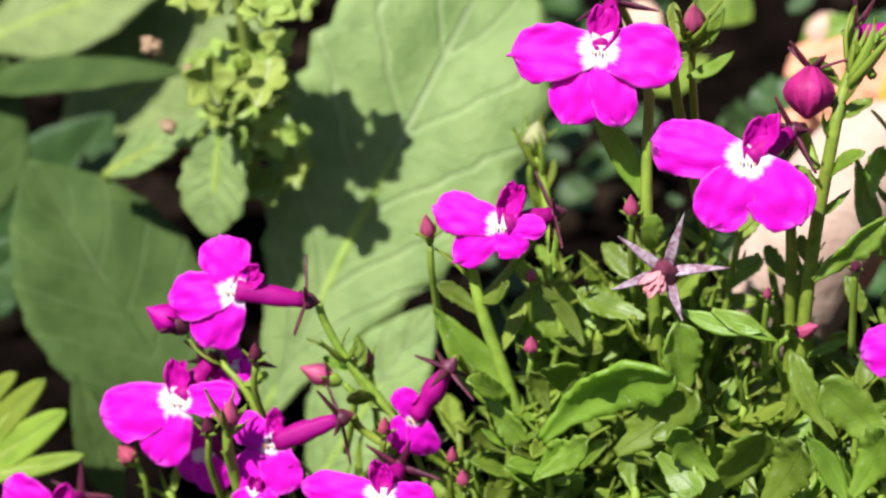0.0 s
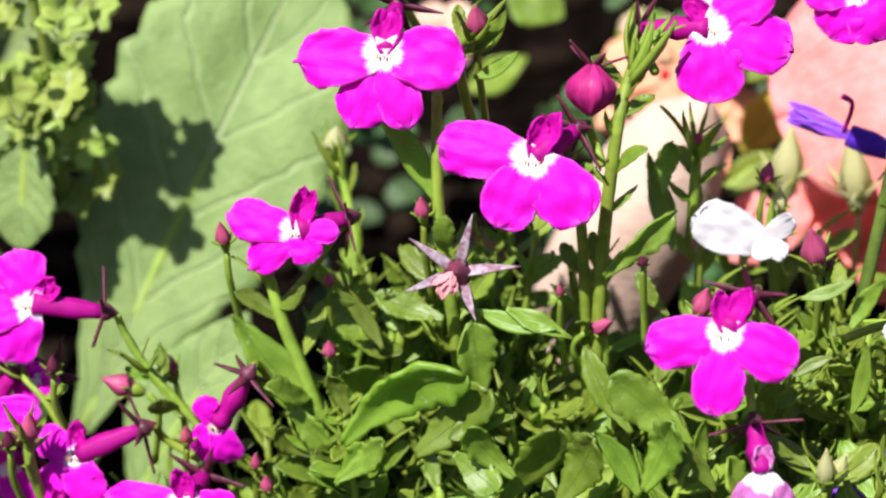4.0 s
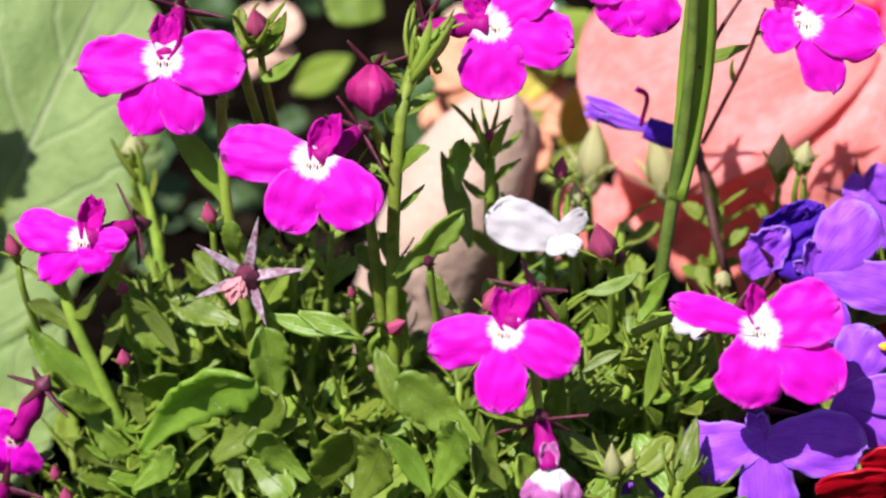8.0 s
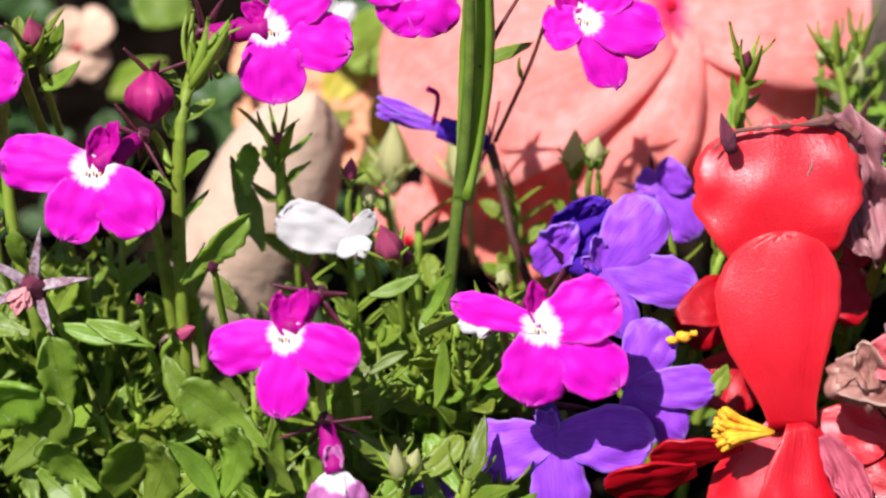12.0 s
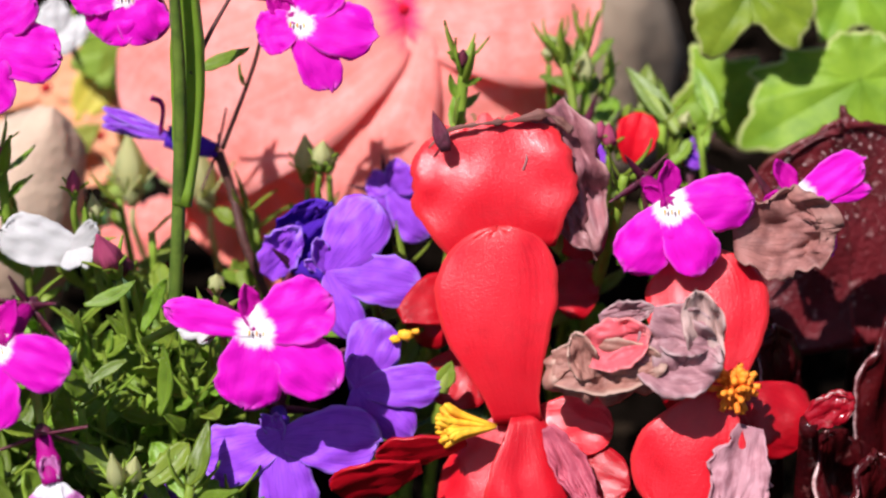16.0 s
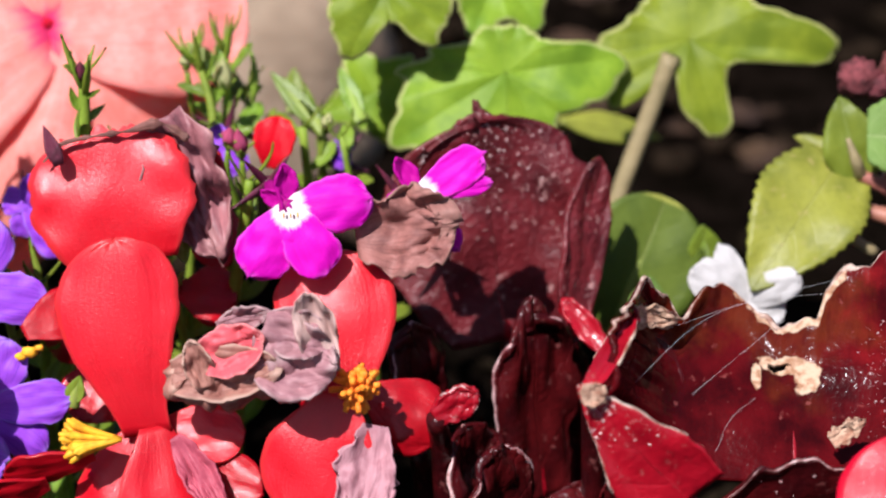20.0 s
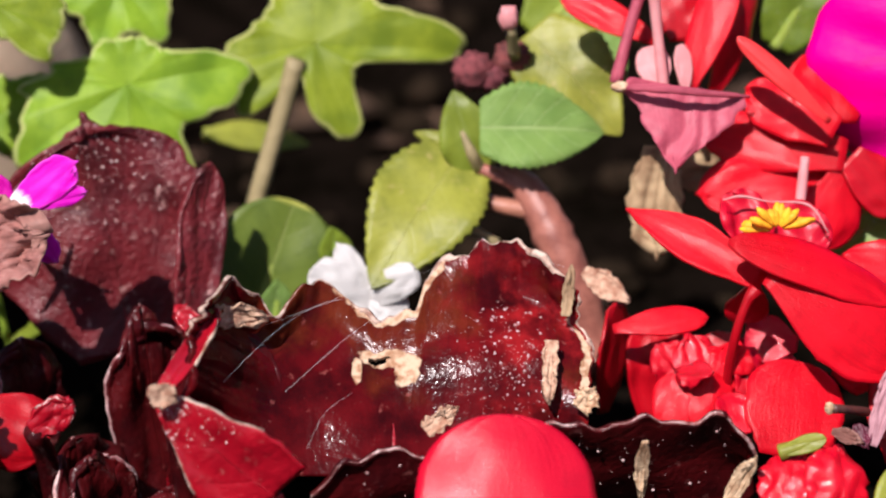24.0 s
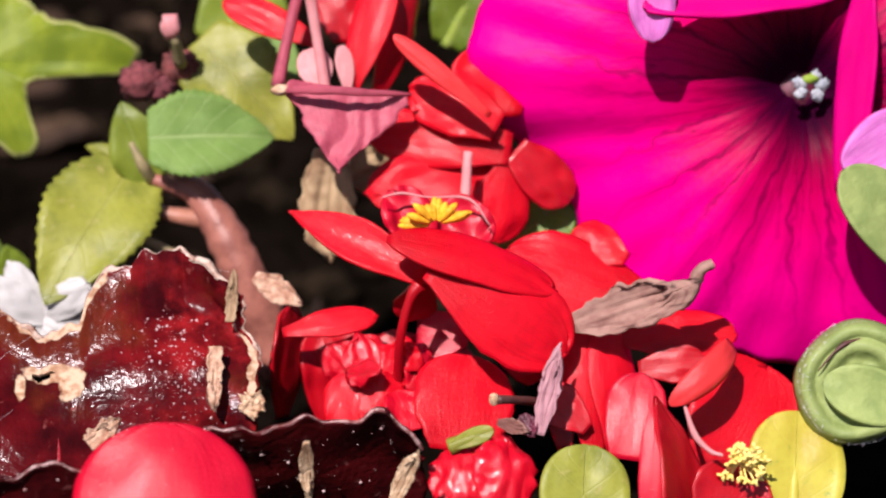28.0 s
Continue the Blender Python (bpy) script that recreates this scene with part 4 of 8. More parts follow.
lobelia_flower((0.0780, 0.0370, 0.1047), (((0.0733, 0.0360, 0.1026), 0.0055), ((0.0822, 0.0337, 0.0972), 0.0052), ((0.0876, 0.0360, 0.1035), 0.0069), ((0.0826, 0.0384, 0.1097), 0.0055),),
               ((0.0732, 0.0384, 0.1073), (0.0752, 0.0386, 0.1084)), (0.0759, 0.0440, 0.1052))
lobelia_flower((0.0467, 0.0000, 0.0788), (((0.0381, -0.0011, 0.0762), 0.0059), ((0.0465, -0.0036, 0.0699), 0.0059), ((0.0549, -0.0015, 0.0763), 0.0063),),
               ((0.0448, 0.0021, 0.0842), (0.0498, 0.0022, 0.0851)), (0.0492, 0.0060, 0.0806), ((0.0499, 0.0100, 0.0768), (0.0514, 0.0080, 0.0708), (0.0518, 0.0060, 0.0658),))
lobelia_flower((0.0528, -0.0040, 0.0631), (((0.0512, -0.0050, 0.0582), 0.0046, -0.2), ((0.0554, -0.0050, 0.0587), 0.0043, -0.2)), ((0.0513, -0.0030, 0.0673), (0.0532, -0.0030, 0.0676)), (0.0512, 0.0000, 0.0670), ((0.0504, 0.0020, 0.0695), (0.0498, 0.0040, 0.0713)),
               colour="lilac", label="narrow faded lilac lobelia flower, drooping")
lobelia_flower((0.0754, 0.0070, 0.0780), (((0.0649, 0.0078, 0.0801), 0.0038, 0.1), ((0.0837, 0.0078, 0.0819), 0.0077), ((0.0847, 0.0041, 0.0720), 0.0073), ((0.0740, 0.0035, 0.0694), 0.0079),),
               ((0.0733, 0.0092, 0.0840),), (0.0724, 0.0150, 0.0751), ((0.0658, 0.0160, 0.0739), (0.0606, 0.0160, 0.0711),))
lobelia_flower((0.1239, 0.0250, 0.0861), (((0.1334, 0.0252, 0.0874), 0.0067), ((0.1280, 0.0220, 0.0789), 0.0064), ((0.1187, 0.0221, 0.0792), 0.0068),),
               ((0.1227, 0.0274, 0.0928), (0.1198, 0.0264, 0.0891)), (0.1212, 0.0320, 0.0864), ((0.1191, 0.0350, 0.0851), (0.1174, 0.0350, 0.0797),))
lobelia_flower((0.1399, 0.0300, 0.0856), (((0.1475, 0.0314, 0.0901), 0.0049), ((0.1485, 0.0301, 0.0868), 0.0025), ((0.1441, 0.0272, 0.0791), 0.0033, -0.15),),
               ((0.1358, 0.0319, 0.0907), (0.1346, 0.0303, 0.0848)), (0.1378, 0.0360, 0.0824))

# ---- violet and white lobelias ----
lobelia_flower((0.0821, 0.0260, 0.0760), (((0.0880, 0.0286, 0.0843), 0.0081), ((0.0935, 0.0249, 0.0749), 0.0064), ((0.0856, 0.0228, 0.0685), 0.0046)),
               ((0.0800, 0.0260, 0.0820), (0.0785, 0.0260, 0.0781)), (0.0780, 0.0300, 0.0744), (), "violet")
lobelia_flower((0.0772, 0.0120, 0.0603), (((0.0679, 0.0108, 0.0572), 0.0076), ((0.0892, 0.0114, 0.0607), 0.0083), ((0.0790, 0.0079, 0.0504), 0.0072)),
               ((0.0742, 0.0130, 0.0640), (0.0769, 0.0130, 0.0646)), (0.0762, 0.0200, 0.0596), (), "violet")
lobelia_flower((0.0862, 0.0180, 0.0642), (((0.0892, 0.0205, 0.0722), 0.0067), ((0.0966, 0.0177, 0.0652), 0.0055), ((0.0931, 0.0155, 0.0590), 0.0051), ((0.0870, 0.0164, 0.0611), 0.0034)),
               ((0.0850, 0.0190, 0.0697),), (0.0860, 0.0250, 0.0656), (), "violet")
lobelia_flower((0.0890, 0.0450, 0.0791), (((0.0917, 0.0440, 0.0822), 0.0053), ((0.0942, 0.0430, 0.0731), 0.0061), ((0.0894, 0.0440, 0.0747), 0.0053), ((0.0857, 0.0460, 0.0792), 0.0038)), (), (0.0882, 0.0500, 0.0759), (), "violet", bare=True)
lobelia_flower((0.0625, 0.0100, 0.0529), (((0.0659, 0.0100, 0.0544), 0.0040), ((0.0598, 0.0090, 0.0512), 0.0040), ((0.0647, 0.0090, 0.0508), 0.0040)), (), (0.0615, 0.0140, 0.0514), (), "violet", bare=True)
lobelia_flower((0.1143, 0.0520, 0.0841), (((0.1160, 0.0500, 0.0800), 0.0046), ((0.1132, 0.0500, 0.0768), 0.0039), ((0.1125, 0.0530, 0.0854), 0.0031)), (), (0.1144, 0.0560, 0.0832), (), "violet", bare=True,
               label="violet-blue lobelia flower behind red petals")
lobelia_flower((0.1299, 0.0580, 0.0794), (((0.1302, 0.0580, 0.0814), 0.0027), ((0.1296, 0.0570, 0.0773), 0.0024)), (), (0.1293, 0.0600, 0.0773), (), "violet", bare=True, label="small violet lobelia petal tips")
lobelia_flower((0.0499, 0.0300, 0.0763), (((0.0412, 0.0290, 0.0793), 0.0064, 0.05), ((0.0542, 0.0290, 0.0812), 0.0027, 0.3), ((0.0541, 0.0260, 0.0764), 0.0025, 0.3), ((0.0503, 0.0260, 0.0750), 0.0025, 0.2)),
               (), (0.0506, 0.0340, 0.0752), ((0.0514, 0.0360, 0.0719), (0.0525, 0.0340, 0.0665)), "white")
lobelia_flower((0.0682, 0.0140, 0.0741), (((0.0652, 0.0140, 0.0740), 0.0025), ((0.0711, 0.0140, 0.0755), 0.0027), ((0.0687, 0.0130, 0.0728), 0.0021)), (), (0.0678, 0.0200, 0.0720), (), "white", bare=True)
lobelia_flower((0.1831, 0.0410, 0.0636), (((0.1756, 0.0410, 0.0685), 0.0055), ((0.1792, 0.0430, 0.0709), 0.0034), ((0.1812, 0.0400, 0.0610), 0.0063), ((0.1888, 0.0385, 0.0683), 0.0045), ((0.1871, 0.0390, 0.0615), 0.0049)),
               (), None, (), 'white')
lobelia_flower((0.0417, 0.0750, 0.0893), (((0.0379, 0.0740, 0.0912), 0.0066), ((0.0442, 0.0740, 0.0880), 0.0058), ((0.0395, 0.0730, 0.0866), 0.0050)), (), (0.0407, 0.0800, 0.0857), (), "white")


def wilted_violet():
    a, b = V((0.0515, 0.0460, 0.0878)), V((0.0664, 0.0460, 0.0832))
    owner = thing("wilted_lobelia_flower", b, "wilted violet-blue lobelia flower rolled into a narrow tube", "flower")
    part("tube", rod([a * 0.45 + b * 0.55, a * 0.25 + b * 0.75, b], [0.0014, 0.0016, 0.0009], 9, 5, 0.15), VIOLET_DEEP, owner)
    for k, (s, w) in enumerate(((0.0, 0.0020), (0.06, 0.0016), (-0.05, 0.0015))):
        part("petal", sheet(a * 0.4 + b * 0.6, a + EYE_UP * s * 0.02, TO_EYE + EYE_UP * s * 6, w, 0.5, 0.5, cup=0.3, ripple=0.35, nu=12, nv=6, seed=k), VIOLET, owner)
    part("style", rod([a * 0.5 + b * 0.5, (0.0596, 0.0450, 0.0900), (0.0581, 0.0450, 0.0911)], [0.0003, 0.0004], 6), MAGENTA_DEEP, owner)
    sepals(owner, b, a - b, 0.006, STEM_RED, 5, 0.9, 0.12, 0.7)
    part("flower_stalk", rod([b, (0.0682, 0.0450, 0.0777), (0.0700, 0.0420, 0.0719), (0.0731, 0.0400, 0.0648)], [0.0007, 0.0006], 7), STEM_RED, owner)


wilted_violet()
crumpled("wilted_lobelia_flower", (0.0754, 0.0320, 0.0748), (0.0820, 0.0320, 0.0825), 0.0065, VIOLET_DEEP, "shrivelled violet lobelia flower", "flower", seed=2.2)
crumpled("wilted_lobelia_flower", (0.0738, 0.0310, 0.0728), (0.0783, 0.0310, 0.0795), 0.0051, VIOLET, "shrivelled violet lobelia flower", "flower", seed=5.2)


def star_calyx(centre, tips, label, stalk):
    owner = thing("withered_flower", centre, label, "flower")
    for k, tip in enumerate(tips):
        part("sepal", sheet(centre, tip, TO_EYE + EYE_UP * 0.3, 0.0014, 0.3, 0.6, 1.4, 1.0, nu=8, nv=4, cup=0.2, bend=0.05, ripple=0.2, seed=k), STAR, owner, "grey-purple dried sepal")
    c = V(centre)
    part("seed_pod", lathe(c - TO_EYE * 0.001, c + TO_EYE * 0.0025, 0.0017, BUD, 12, 0.2), SEPAL, owner)
    for k in range(5):
        tip = c + TO_EYE * 0.0022 - EYE_UP * (0.0018 + 0.0007 * (k % 3)) + RIGHT * (-0.0026 + k * 0.0006)
        part("dried_petal", sheet(c + TO_EYE * 0.002 - RIGHT * 0.0004, tip, TO_EYE + RIGHT * (k - 2) * 0.4, 0.0011, cup=0.4, ripple=0.5, nu=8, nv=5, seed=k * 2.2, ragged=0.3), FADED_PINK, owner)
    part("flower_stalk", rod([c - TO_EYE * 0.001, *stalk], [0.0006, 0.0006], 6), STEM, owner)


star_calyx((0.0139, 0.0136, 0.0756), ((0.0077, 0.0130, 0.0798), (0.0154, 0.0130, 0.0842), (0.0216, 0.0120, 0.0782), (0.0168, 0.0100, 0.0711), (0.0077, 0.0110, 0.0734)),
           "withered lobelia flower with five dry star-shaped sepals", ((0.0157, 0.0180, 0.0676), (0.0184, 0.0180, 0.0616)))

PINK_BUD = petal_material("pink_bud", (0.52, 0.09, 0.19), (0.28, 0.02, 0.075), None, 0.0, 0.9)
PLUMP = petal_material("plump_bud", (0.58, 0.03, 0.22), (0.30, 0.006, 0.09), None, 0.0, 0.9, groove=3.0)
GREEN_BUD = petal_material("green_bud", (0.66, 0.67, 0.32), (0.52, 0.55, 0.20), None, 0.0, 0.6, light=0.5)
for q in (((0.0134, 0.0240, 0.1026), (0.0132, 0.0220, 0.1070), 0.0018, PINK_BUD, "pink lobelia bud on a leafy tip"),
          ((0.0351, 0.0260, 0.1040), (0.0335, 0.0240, 0.1038), 0.0013, PINK_BUD, "small pink lobelia bud with green sepals", STEM, ((0.0356, 0.0260, 0.1029), (0.0345, 0.0240, 0.1016))),
          ((-0.0072, 0.0400, 0.0780), (-0.0068, 0.0390, 0.0822), 0.0021, GREEN_BUD, "pale yellow-green lobelia bud"),
          ((0.0089, 0.0160, 0.0811), (0.0086, 0.0150, 0.0846), 0.0012, PINK_BUD, "small pink lobelia bud with green sepals"),
          ((-0.0159, 0.0160, 0.0743), (-0.0164, 0.0150, 0.0783), 0.0012, PINK_BUD, "small pink lobelia bud with green sepals"),
          ((0.0302, 0.0180, 0.0675), (0.0328, 0.0165, 0.0699), 0.0015, PINK_BUD, "pink and cream lobelia bud"),
          ((0.0434, 0.0140, 0.0732), (0.0440, 0.0130, 0.0776), 0.0017, PINK_BUD, "pink and cream lobelia bud beside a flower"),
          ((-0.0266, 0.0120, 0.0546), (-0.0309, 0.0110, 0.0563), 0.0018, PINK_BUD, "pink lobelia bud, half opened"),
          ((-0.0236, 0.0180, 0.0537), (-0.0249, 0.0170, 0.0578), 0.0017, PINK_BUD, "plain pink lobelia bud on a stalk"),
          ((-0.0462, 0.0090, 0.0609), (-0.0503, 0.0080, 0.0632), 0.0024, MAGENTA_PLAIN, "large closed magenta lobelia bud", SEPAL),
          ((-0.0347, 0.0040, 0.0602), (-0.0344, 0.0030, 0.0636), 0.0011, SEPAL, "dark maroon lobelia bud"),
          ((-0.0368, -0.0000, 0.0524), (-0.0363, -0.0010, 0.0575), 0.0016, PINK_BUD, "pink lobelia bud on a leafy tip"),
          ((-0.0398, 0.0010, 0.0504), (-0.0397, 0.0000, 0.0539), 0.0010, SEPAL, "dark maroon lobelia bud"),
          ((-0.0505, 0.0030, 0.0435), (-0.0520, 0.0020, 0.0460), 0.0017, FADED, "faded pink lobelia bud"),
          ((-0.0030, 0.0180, 0.0694), (-0.0030, 0.0170, 0.0719), 0.0009, PINK_BUD, "small pink lobelia bud with green sepals"),
          ((-0.0015, 0.0120, 0.0627), (-0.0015, 0.0110, 0.0656), 0.0012, PINK_BUD, "dull pink lobelia bud"),
          ((-0.0099, 0.0080, 0.0475), (-0.0098, 0.0070, 0.0506), 0.0009, PINK_BUD, "small pink lobelia bud with green sepals"),
          ((-0.0079, 0.0060, 0.0457), (-0.0080, 0.0050, 0.0487), 0.0011, PINK_BUD, "small pink lobelia bud with green sepals"),
          ((-0.0184, 0.0060, 0.0513), (-0.0182, 0.0050, 0.0546), 0.0010, FADED, "pale pink lobelia bud"),
          ((0.0362, 0.0120, 0.0801), (0.0360, 0.0110, 0.0819), 0.0009, SEPAL, "dark red lobelia bud"),
          ((0.0263, 0.0160, 0.0727), (0.0262, 0.0150, 0.0749), 0.0007, PINK_BUD, "tiny pink lobelia bud on a thin stalk"),
          ((0.0568, 0.0200, 0.0787), (0.0553, 0.0180, 0.0845), 0.0021, PINK_BUD, "dull pink lobelia bud"),
          ((0.0581, 0.0220, 0.0771), (0.0573, 0.0210, 0.0806), 0.0014, SEPAL, "dark maroon lobelia bud"),
          ((0.0496, 0.0340, 0.0824), (0.0499, 0.0330, 0.0862), 0.0012, PINK_BUD, "small pink lobelia bud with green sepals"),
          ((0.0407, 0.0340, 0.0870), (0.0407, 0.0330, 0.0891), 0.0009, PINK_BUD, "tiny pink lobelia bud on a thin stalk"),
          ((0.0526, 0.0580, 0.0713), (0.0526, 0.0580, 0.0809), 0.0027, GREEN_BUD, "cream green lobelia bud", GREEN_BUD),
          ((0.0627, 0.0590, 0.0699), (0.0605, 0.0590, 0.0808), 0.0026, GREEN_BUD, "cream lobelia bud among green leaves", GREEN_BUD),
          ((0.0776, 0.0500, 0.0782), (0.0774, 0.0500, 0.0843), 0.0020, GREEN_BUD, "pale green lobelia bud"),
          ((0.0806, 0.0480, 0.0806), (0.0803, 0.0480, 0.0838), 0.0017, GREEN_BUD, "pale green lobelia bud"),
          ((0.0518, 0.0360, 0.0776), (0.0515, 0.0360, 0.0815), 0.0013, GREEN_BUD, "pale green lobelia bud"),
          ((0.0599, -0.0020, 0.0615), (0.0595, -0.0030, 0.0670), 0.0013, GREEN_BUD, "slim yellow-green lobelia bud on a stalk"),
          ((0.0705, 0.0100, 0.0816), (0.0707, 0.0090, 0.0840), 0.0013, GREEN_BUD, "round pale green lobelia bud"),
          ((0.0610, 0.0000, 0.0610), (0.0619, -0.0010, 0.0654), 0.0014, GREEN_BUD, "slim yellow-green lobelia bud on a stalk"),
          ((0.0799, 0.0440, 0.0824), (0.0804, 0.0430, 0.0864), 0.0017, GREEN_BUD, "pale green lobelia bud"),
          ((0.1143, 0.0600, 0.0881), (0.1143, 0.0600, 0.0929), 0.0017, GREEN_BUD, "pale green lobelia bud"),
          ((0.1094, 0.0600, 0.0917), (0.1092, 0.0600, 0.0937), 0.0011, GREEN_BUD, "tiny green lobelia bud"),
          ((0.1171, 0.0440, 0.0857), (0.1169, 0.0430, 0.0896), 0.0014, PINK_BUD, "plain pink lobelia bud on a stalk"),
          ((0.1277, 0.0580, 0.0828), (0.1284, 0.0580, 0.0853), 0.0012, GREEN_BUD, "small green lobelia bud"),
          ((0.0981, 0.0400, 0.0978), (0.0983, 0.0390, 0.1008), 0.0011, SEPAL, "dark pointed lobelia bud on a leafy tip"),
          ((0.1156, 0.0440, 0.0871), (0.1160, 0.0430, 0.0898), 0.0014, PINK_BUD, "dull pink lobelia bud")):
    bud(*q)
plump = thing("flower_bud", (0.0278, 0.0200, 0.1018), "plump pleated magenta lobelia bud with dark sepals", "bud", "flower buds")
part("bud_head", lathe((0.0278, 0.0200, 0.1018), (0.0281, 0.0175, 0.0962), 0.0030, (0.22, 0.6, 0.95, 1.05, 0.95, 0.6, 0.1), 14, -0.42), PLUMP, plump)
sepals(plump, (0.0278, 0.0205, 0.1010), EYE_UP + RIGHT * 0.1, 0.0062, SEPAL, 5, 0.62, 0.16, 0.4)
part("bud_stalk", rod([(0.0278, 0.0210, 0.1008), (0.0291, 0.0230, 0.0985), (0.0301, 0.0220, 0.0961)], [0.0006, 0.0006], 7), STEM, plump)


# ---- lobelia stems and leaves ----
SUNWARD = V(to_sun)  # leaves turn half to the light


def leaf_set(kind_name, count, material, length=0.010, width=0.0048, **shape):
    """Leaf blades lying along +Y from the origin, shared by many leaf objects."""
    out = []
    for k in range(count):
        kw = dict(wide=0.68, narrow=0.22, power=2.2, end=0.65, rise=1.3, cup=0.12, bend=-0.10, curl=-0.12, fold=0.20, ripple=0.16, teeth=6, tooth=0.16, nu=30, nv=6, thick=0.0003, ragged=0.10)
        kw.update(shape)
        kw["curl"] += 0.22 * math.sin(k * 2.1)
        kw["sway"] = 0.06 * math.sin(k * 4.7)
        kw["cup"] += 0.08 * math.sin(k * 1.3)
        v, f, u = sheet((0, 0, 0), (0, length, 0), (0, 0, 1), width * (1 + 0.18 * math.sin(k * 3.3)), seed=k * 1.9, **kw)
        out.append(mesh(kind_name, v, f, u, material))
    return out


BLADES = leaf_set("leaf", 6, LEAF, 0.010, 0.0040)
BROAD = leaf_set("broad_leaf", 5, LEAF, 0.010, 0.0050, wide=0.70, narrow=0.24, power=2.8, end=0.55, rise=1.25, teeth=6, tooth=0.14, fold=0.16, ripple=0.14, curl=-0.05)
YOUNG = leaf_set("young_leaf", 4, LEAF_YOUNG, 0.008, 0.0033)
NARROW = leaf_set("narrow_leaf", 4, LEAF, 0.010, 0.0028, teeth=0, wide=0.45, power=1.6, end=0.9)
SLIVER = leaf_set("sliver_leaf", 3, LEAF_YOUNG, 0.006, 0.0009, teeth=0, wide=0.35, power=1.4, end=1.0, nu=6, nv=2)


def blade_at(meshes, owner, base, tip, face, rng, name="leaf"):
    me = meshes[rng.randrange(len(meshes))]
    b, t = V(base), V(tip)
    y = unit(t - b)
    z = V(face)
    z = unit(z - y * (z @ y))
    x = np.cross(y, z)
    s = np.linalg.norm(t - b) / me["span"]
    ob = new(name, me)
    ob.parent = owner
    p = b - np.array(owner.location)
    wide = s * rng.uniform(0.85, 1.15)
    ob.matrix_basis = Matrix(((x[0] * wide, y[0] * s, z[0] * s, p[0]), (x[1] * wide, y[1] * s, z[1] * s, p[1]), (x[2] * wide, y[2] * s, z[2] * s, p[2]), (0, 0, 0, 1)))
    return ob


STRAP = leaf_set("strap_leaf", 1, LEAF, 0.010, 0.0011, teeth=0, wide=0.5, narrow=0.5, power=2.0, fold=0.05, ripple=0.0)
LOOSE = BLADES + NARROW
for pool, span in ((BLADES, 0.010), (BROAD, 0.010), (STRAP, 0.010), (YOUNG, 0.008), (NARROW, 0.010), (SLIVER, 0.006)):
    for me in pool:
        me["span"] = span


def shoot(points, radius, seed, leaves=8, length=0.009, pool=BLADES, label="upright lobelia shoot with toothed green leaves", start=0.1, stop=1.0, tuft=5, material=STEM, spread=0.9):
    """One lobelia stem with alternate leaves and a tuft of small leaves at its tip."""
    rng = random.Random(seed)
    line = spline(points, 12)
    owner = thing("lobelia_shoot", points[0], label, "plant", "lobelia shoots")
    part("stem", rod(points, [radius * 1.1, radius, radius * 0.75], 7, 5, 0.06), material, owner)
    a = rng.uniform(0, 6.28)
    for k in range(leaves):
        f = start + (stop - start) * (k + rng.uniform(0.2, 0.8)) / leaves
        i = min(int(f * (len(line) - 1)), len(line) - 2)
        p = line[i]
        a += 2.4
        ax = unit(line[i + 1] - line[i])
        out = RIGHT * math.cos(a) + V((0, 1, 0)) * math.sin(a)
        size = length * rng.uniform(0.7, 1.2) * (1.1 - 0.35 * f)
        tip = p + unit(out * spread + ax * rng.uniform(0.35, 1.3)) * size
        blade_at(pool if rng.random() < 0.75 else YOUNG, owner, p, tip, ax * 0.2 - out * 0.45 + SUNWARD * 0.45 + TO_EYE * rng.uniform(0.1, 0.8) + RIGHT * rng.gauss(0, 0.4), rng)
    top, ax = line[-1], unit(line[-1] - line[-3])
    for k in range(tuft):
        b = 2 * math.pi * k / max(tuft, 1)
        out = RIGHT * math.cos(b) + V((0, 1, 0)) * math.sin(b)
        blade_at(SLIVER, owner, top - ax * 0.0015 * k * 0.5, top + unit(out * 0.6 + ax) * rng.uniform(0.003, 0.006), ax - out, rng)
    return owner


shoot(((0.0160, 0.0200, 0.0354), (0.0138, 0.0180, 0.0608), (0.0105, 0.0180, 0.0809), (0.0090, 0.0220, 0.0951)), 0.0008, 1, 7, .0085, stop=0.6, tuft=0)
shoot(((0.0315, 0.0200, 0.0531), (0.0312, 0.0180, 0.0641), (0.0309, 0.0180, 0.0797), (0.0314, 0.0180, 0.0939), (0.0319, 0.0210, 0.0992), (0.0331, 0.0230, 0.1035)), 0.0008, 2, 16, .0058, LOOSE, tuft=8, spread=0.6, start=0.35)
shoot(((0.0316, 0.0220, 0.0371), (0.0298, 0.0200, 0.0625), (0.0279, 0.0190, 0.0815), (0.0257, 0.0200, 0.0882)), 0.0007, 52, 5, .0065, tuft=2)
shoot(((-0.0000, 0.0140, 0.0362), (-0.0029, 0.0140, 0.0519), (-0.0083, 0.0150, 0.0652), (-0.0103, 0.0160, 0.0708)), 0.0009, 3, 7, .009, stop=0.8, tuft=4)
shoot(((-0.0112, 0.0100, 0.0366), (-0.0165, 0.0110, 0.0487), (-0.0229, 0.0120, 0.0546), (-0.0260, 0.0120, 0.0590)), 0.0004, 4, 7, .006, tuft=4)
shoot(((-0.0353, 0.0040, 0.0359), (-0.0371, 0.0010, 0.0484), (-0.0368, 0.0000, 0.0540)), 0.0007, 5, 5, .004, SLIVER, tuft=4)
shoot(((-0.0283, 0.0060, 0.0351), (-0.0353, 0.0060, 0.0525), (-0.0404, 0.0080, 0.0571)), 0.0005, 6, 4, .005, tuft=2)
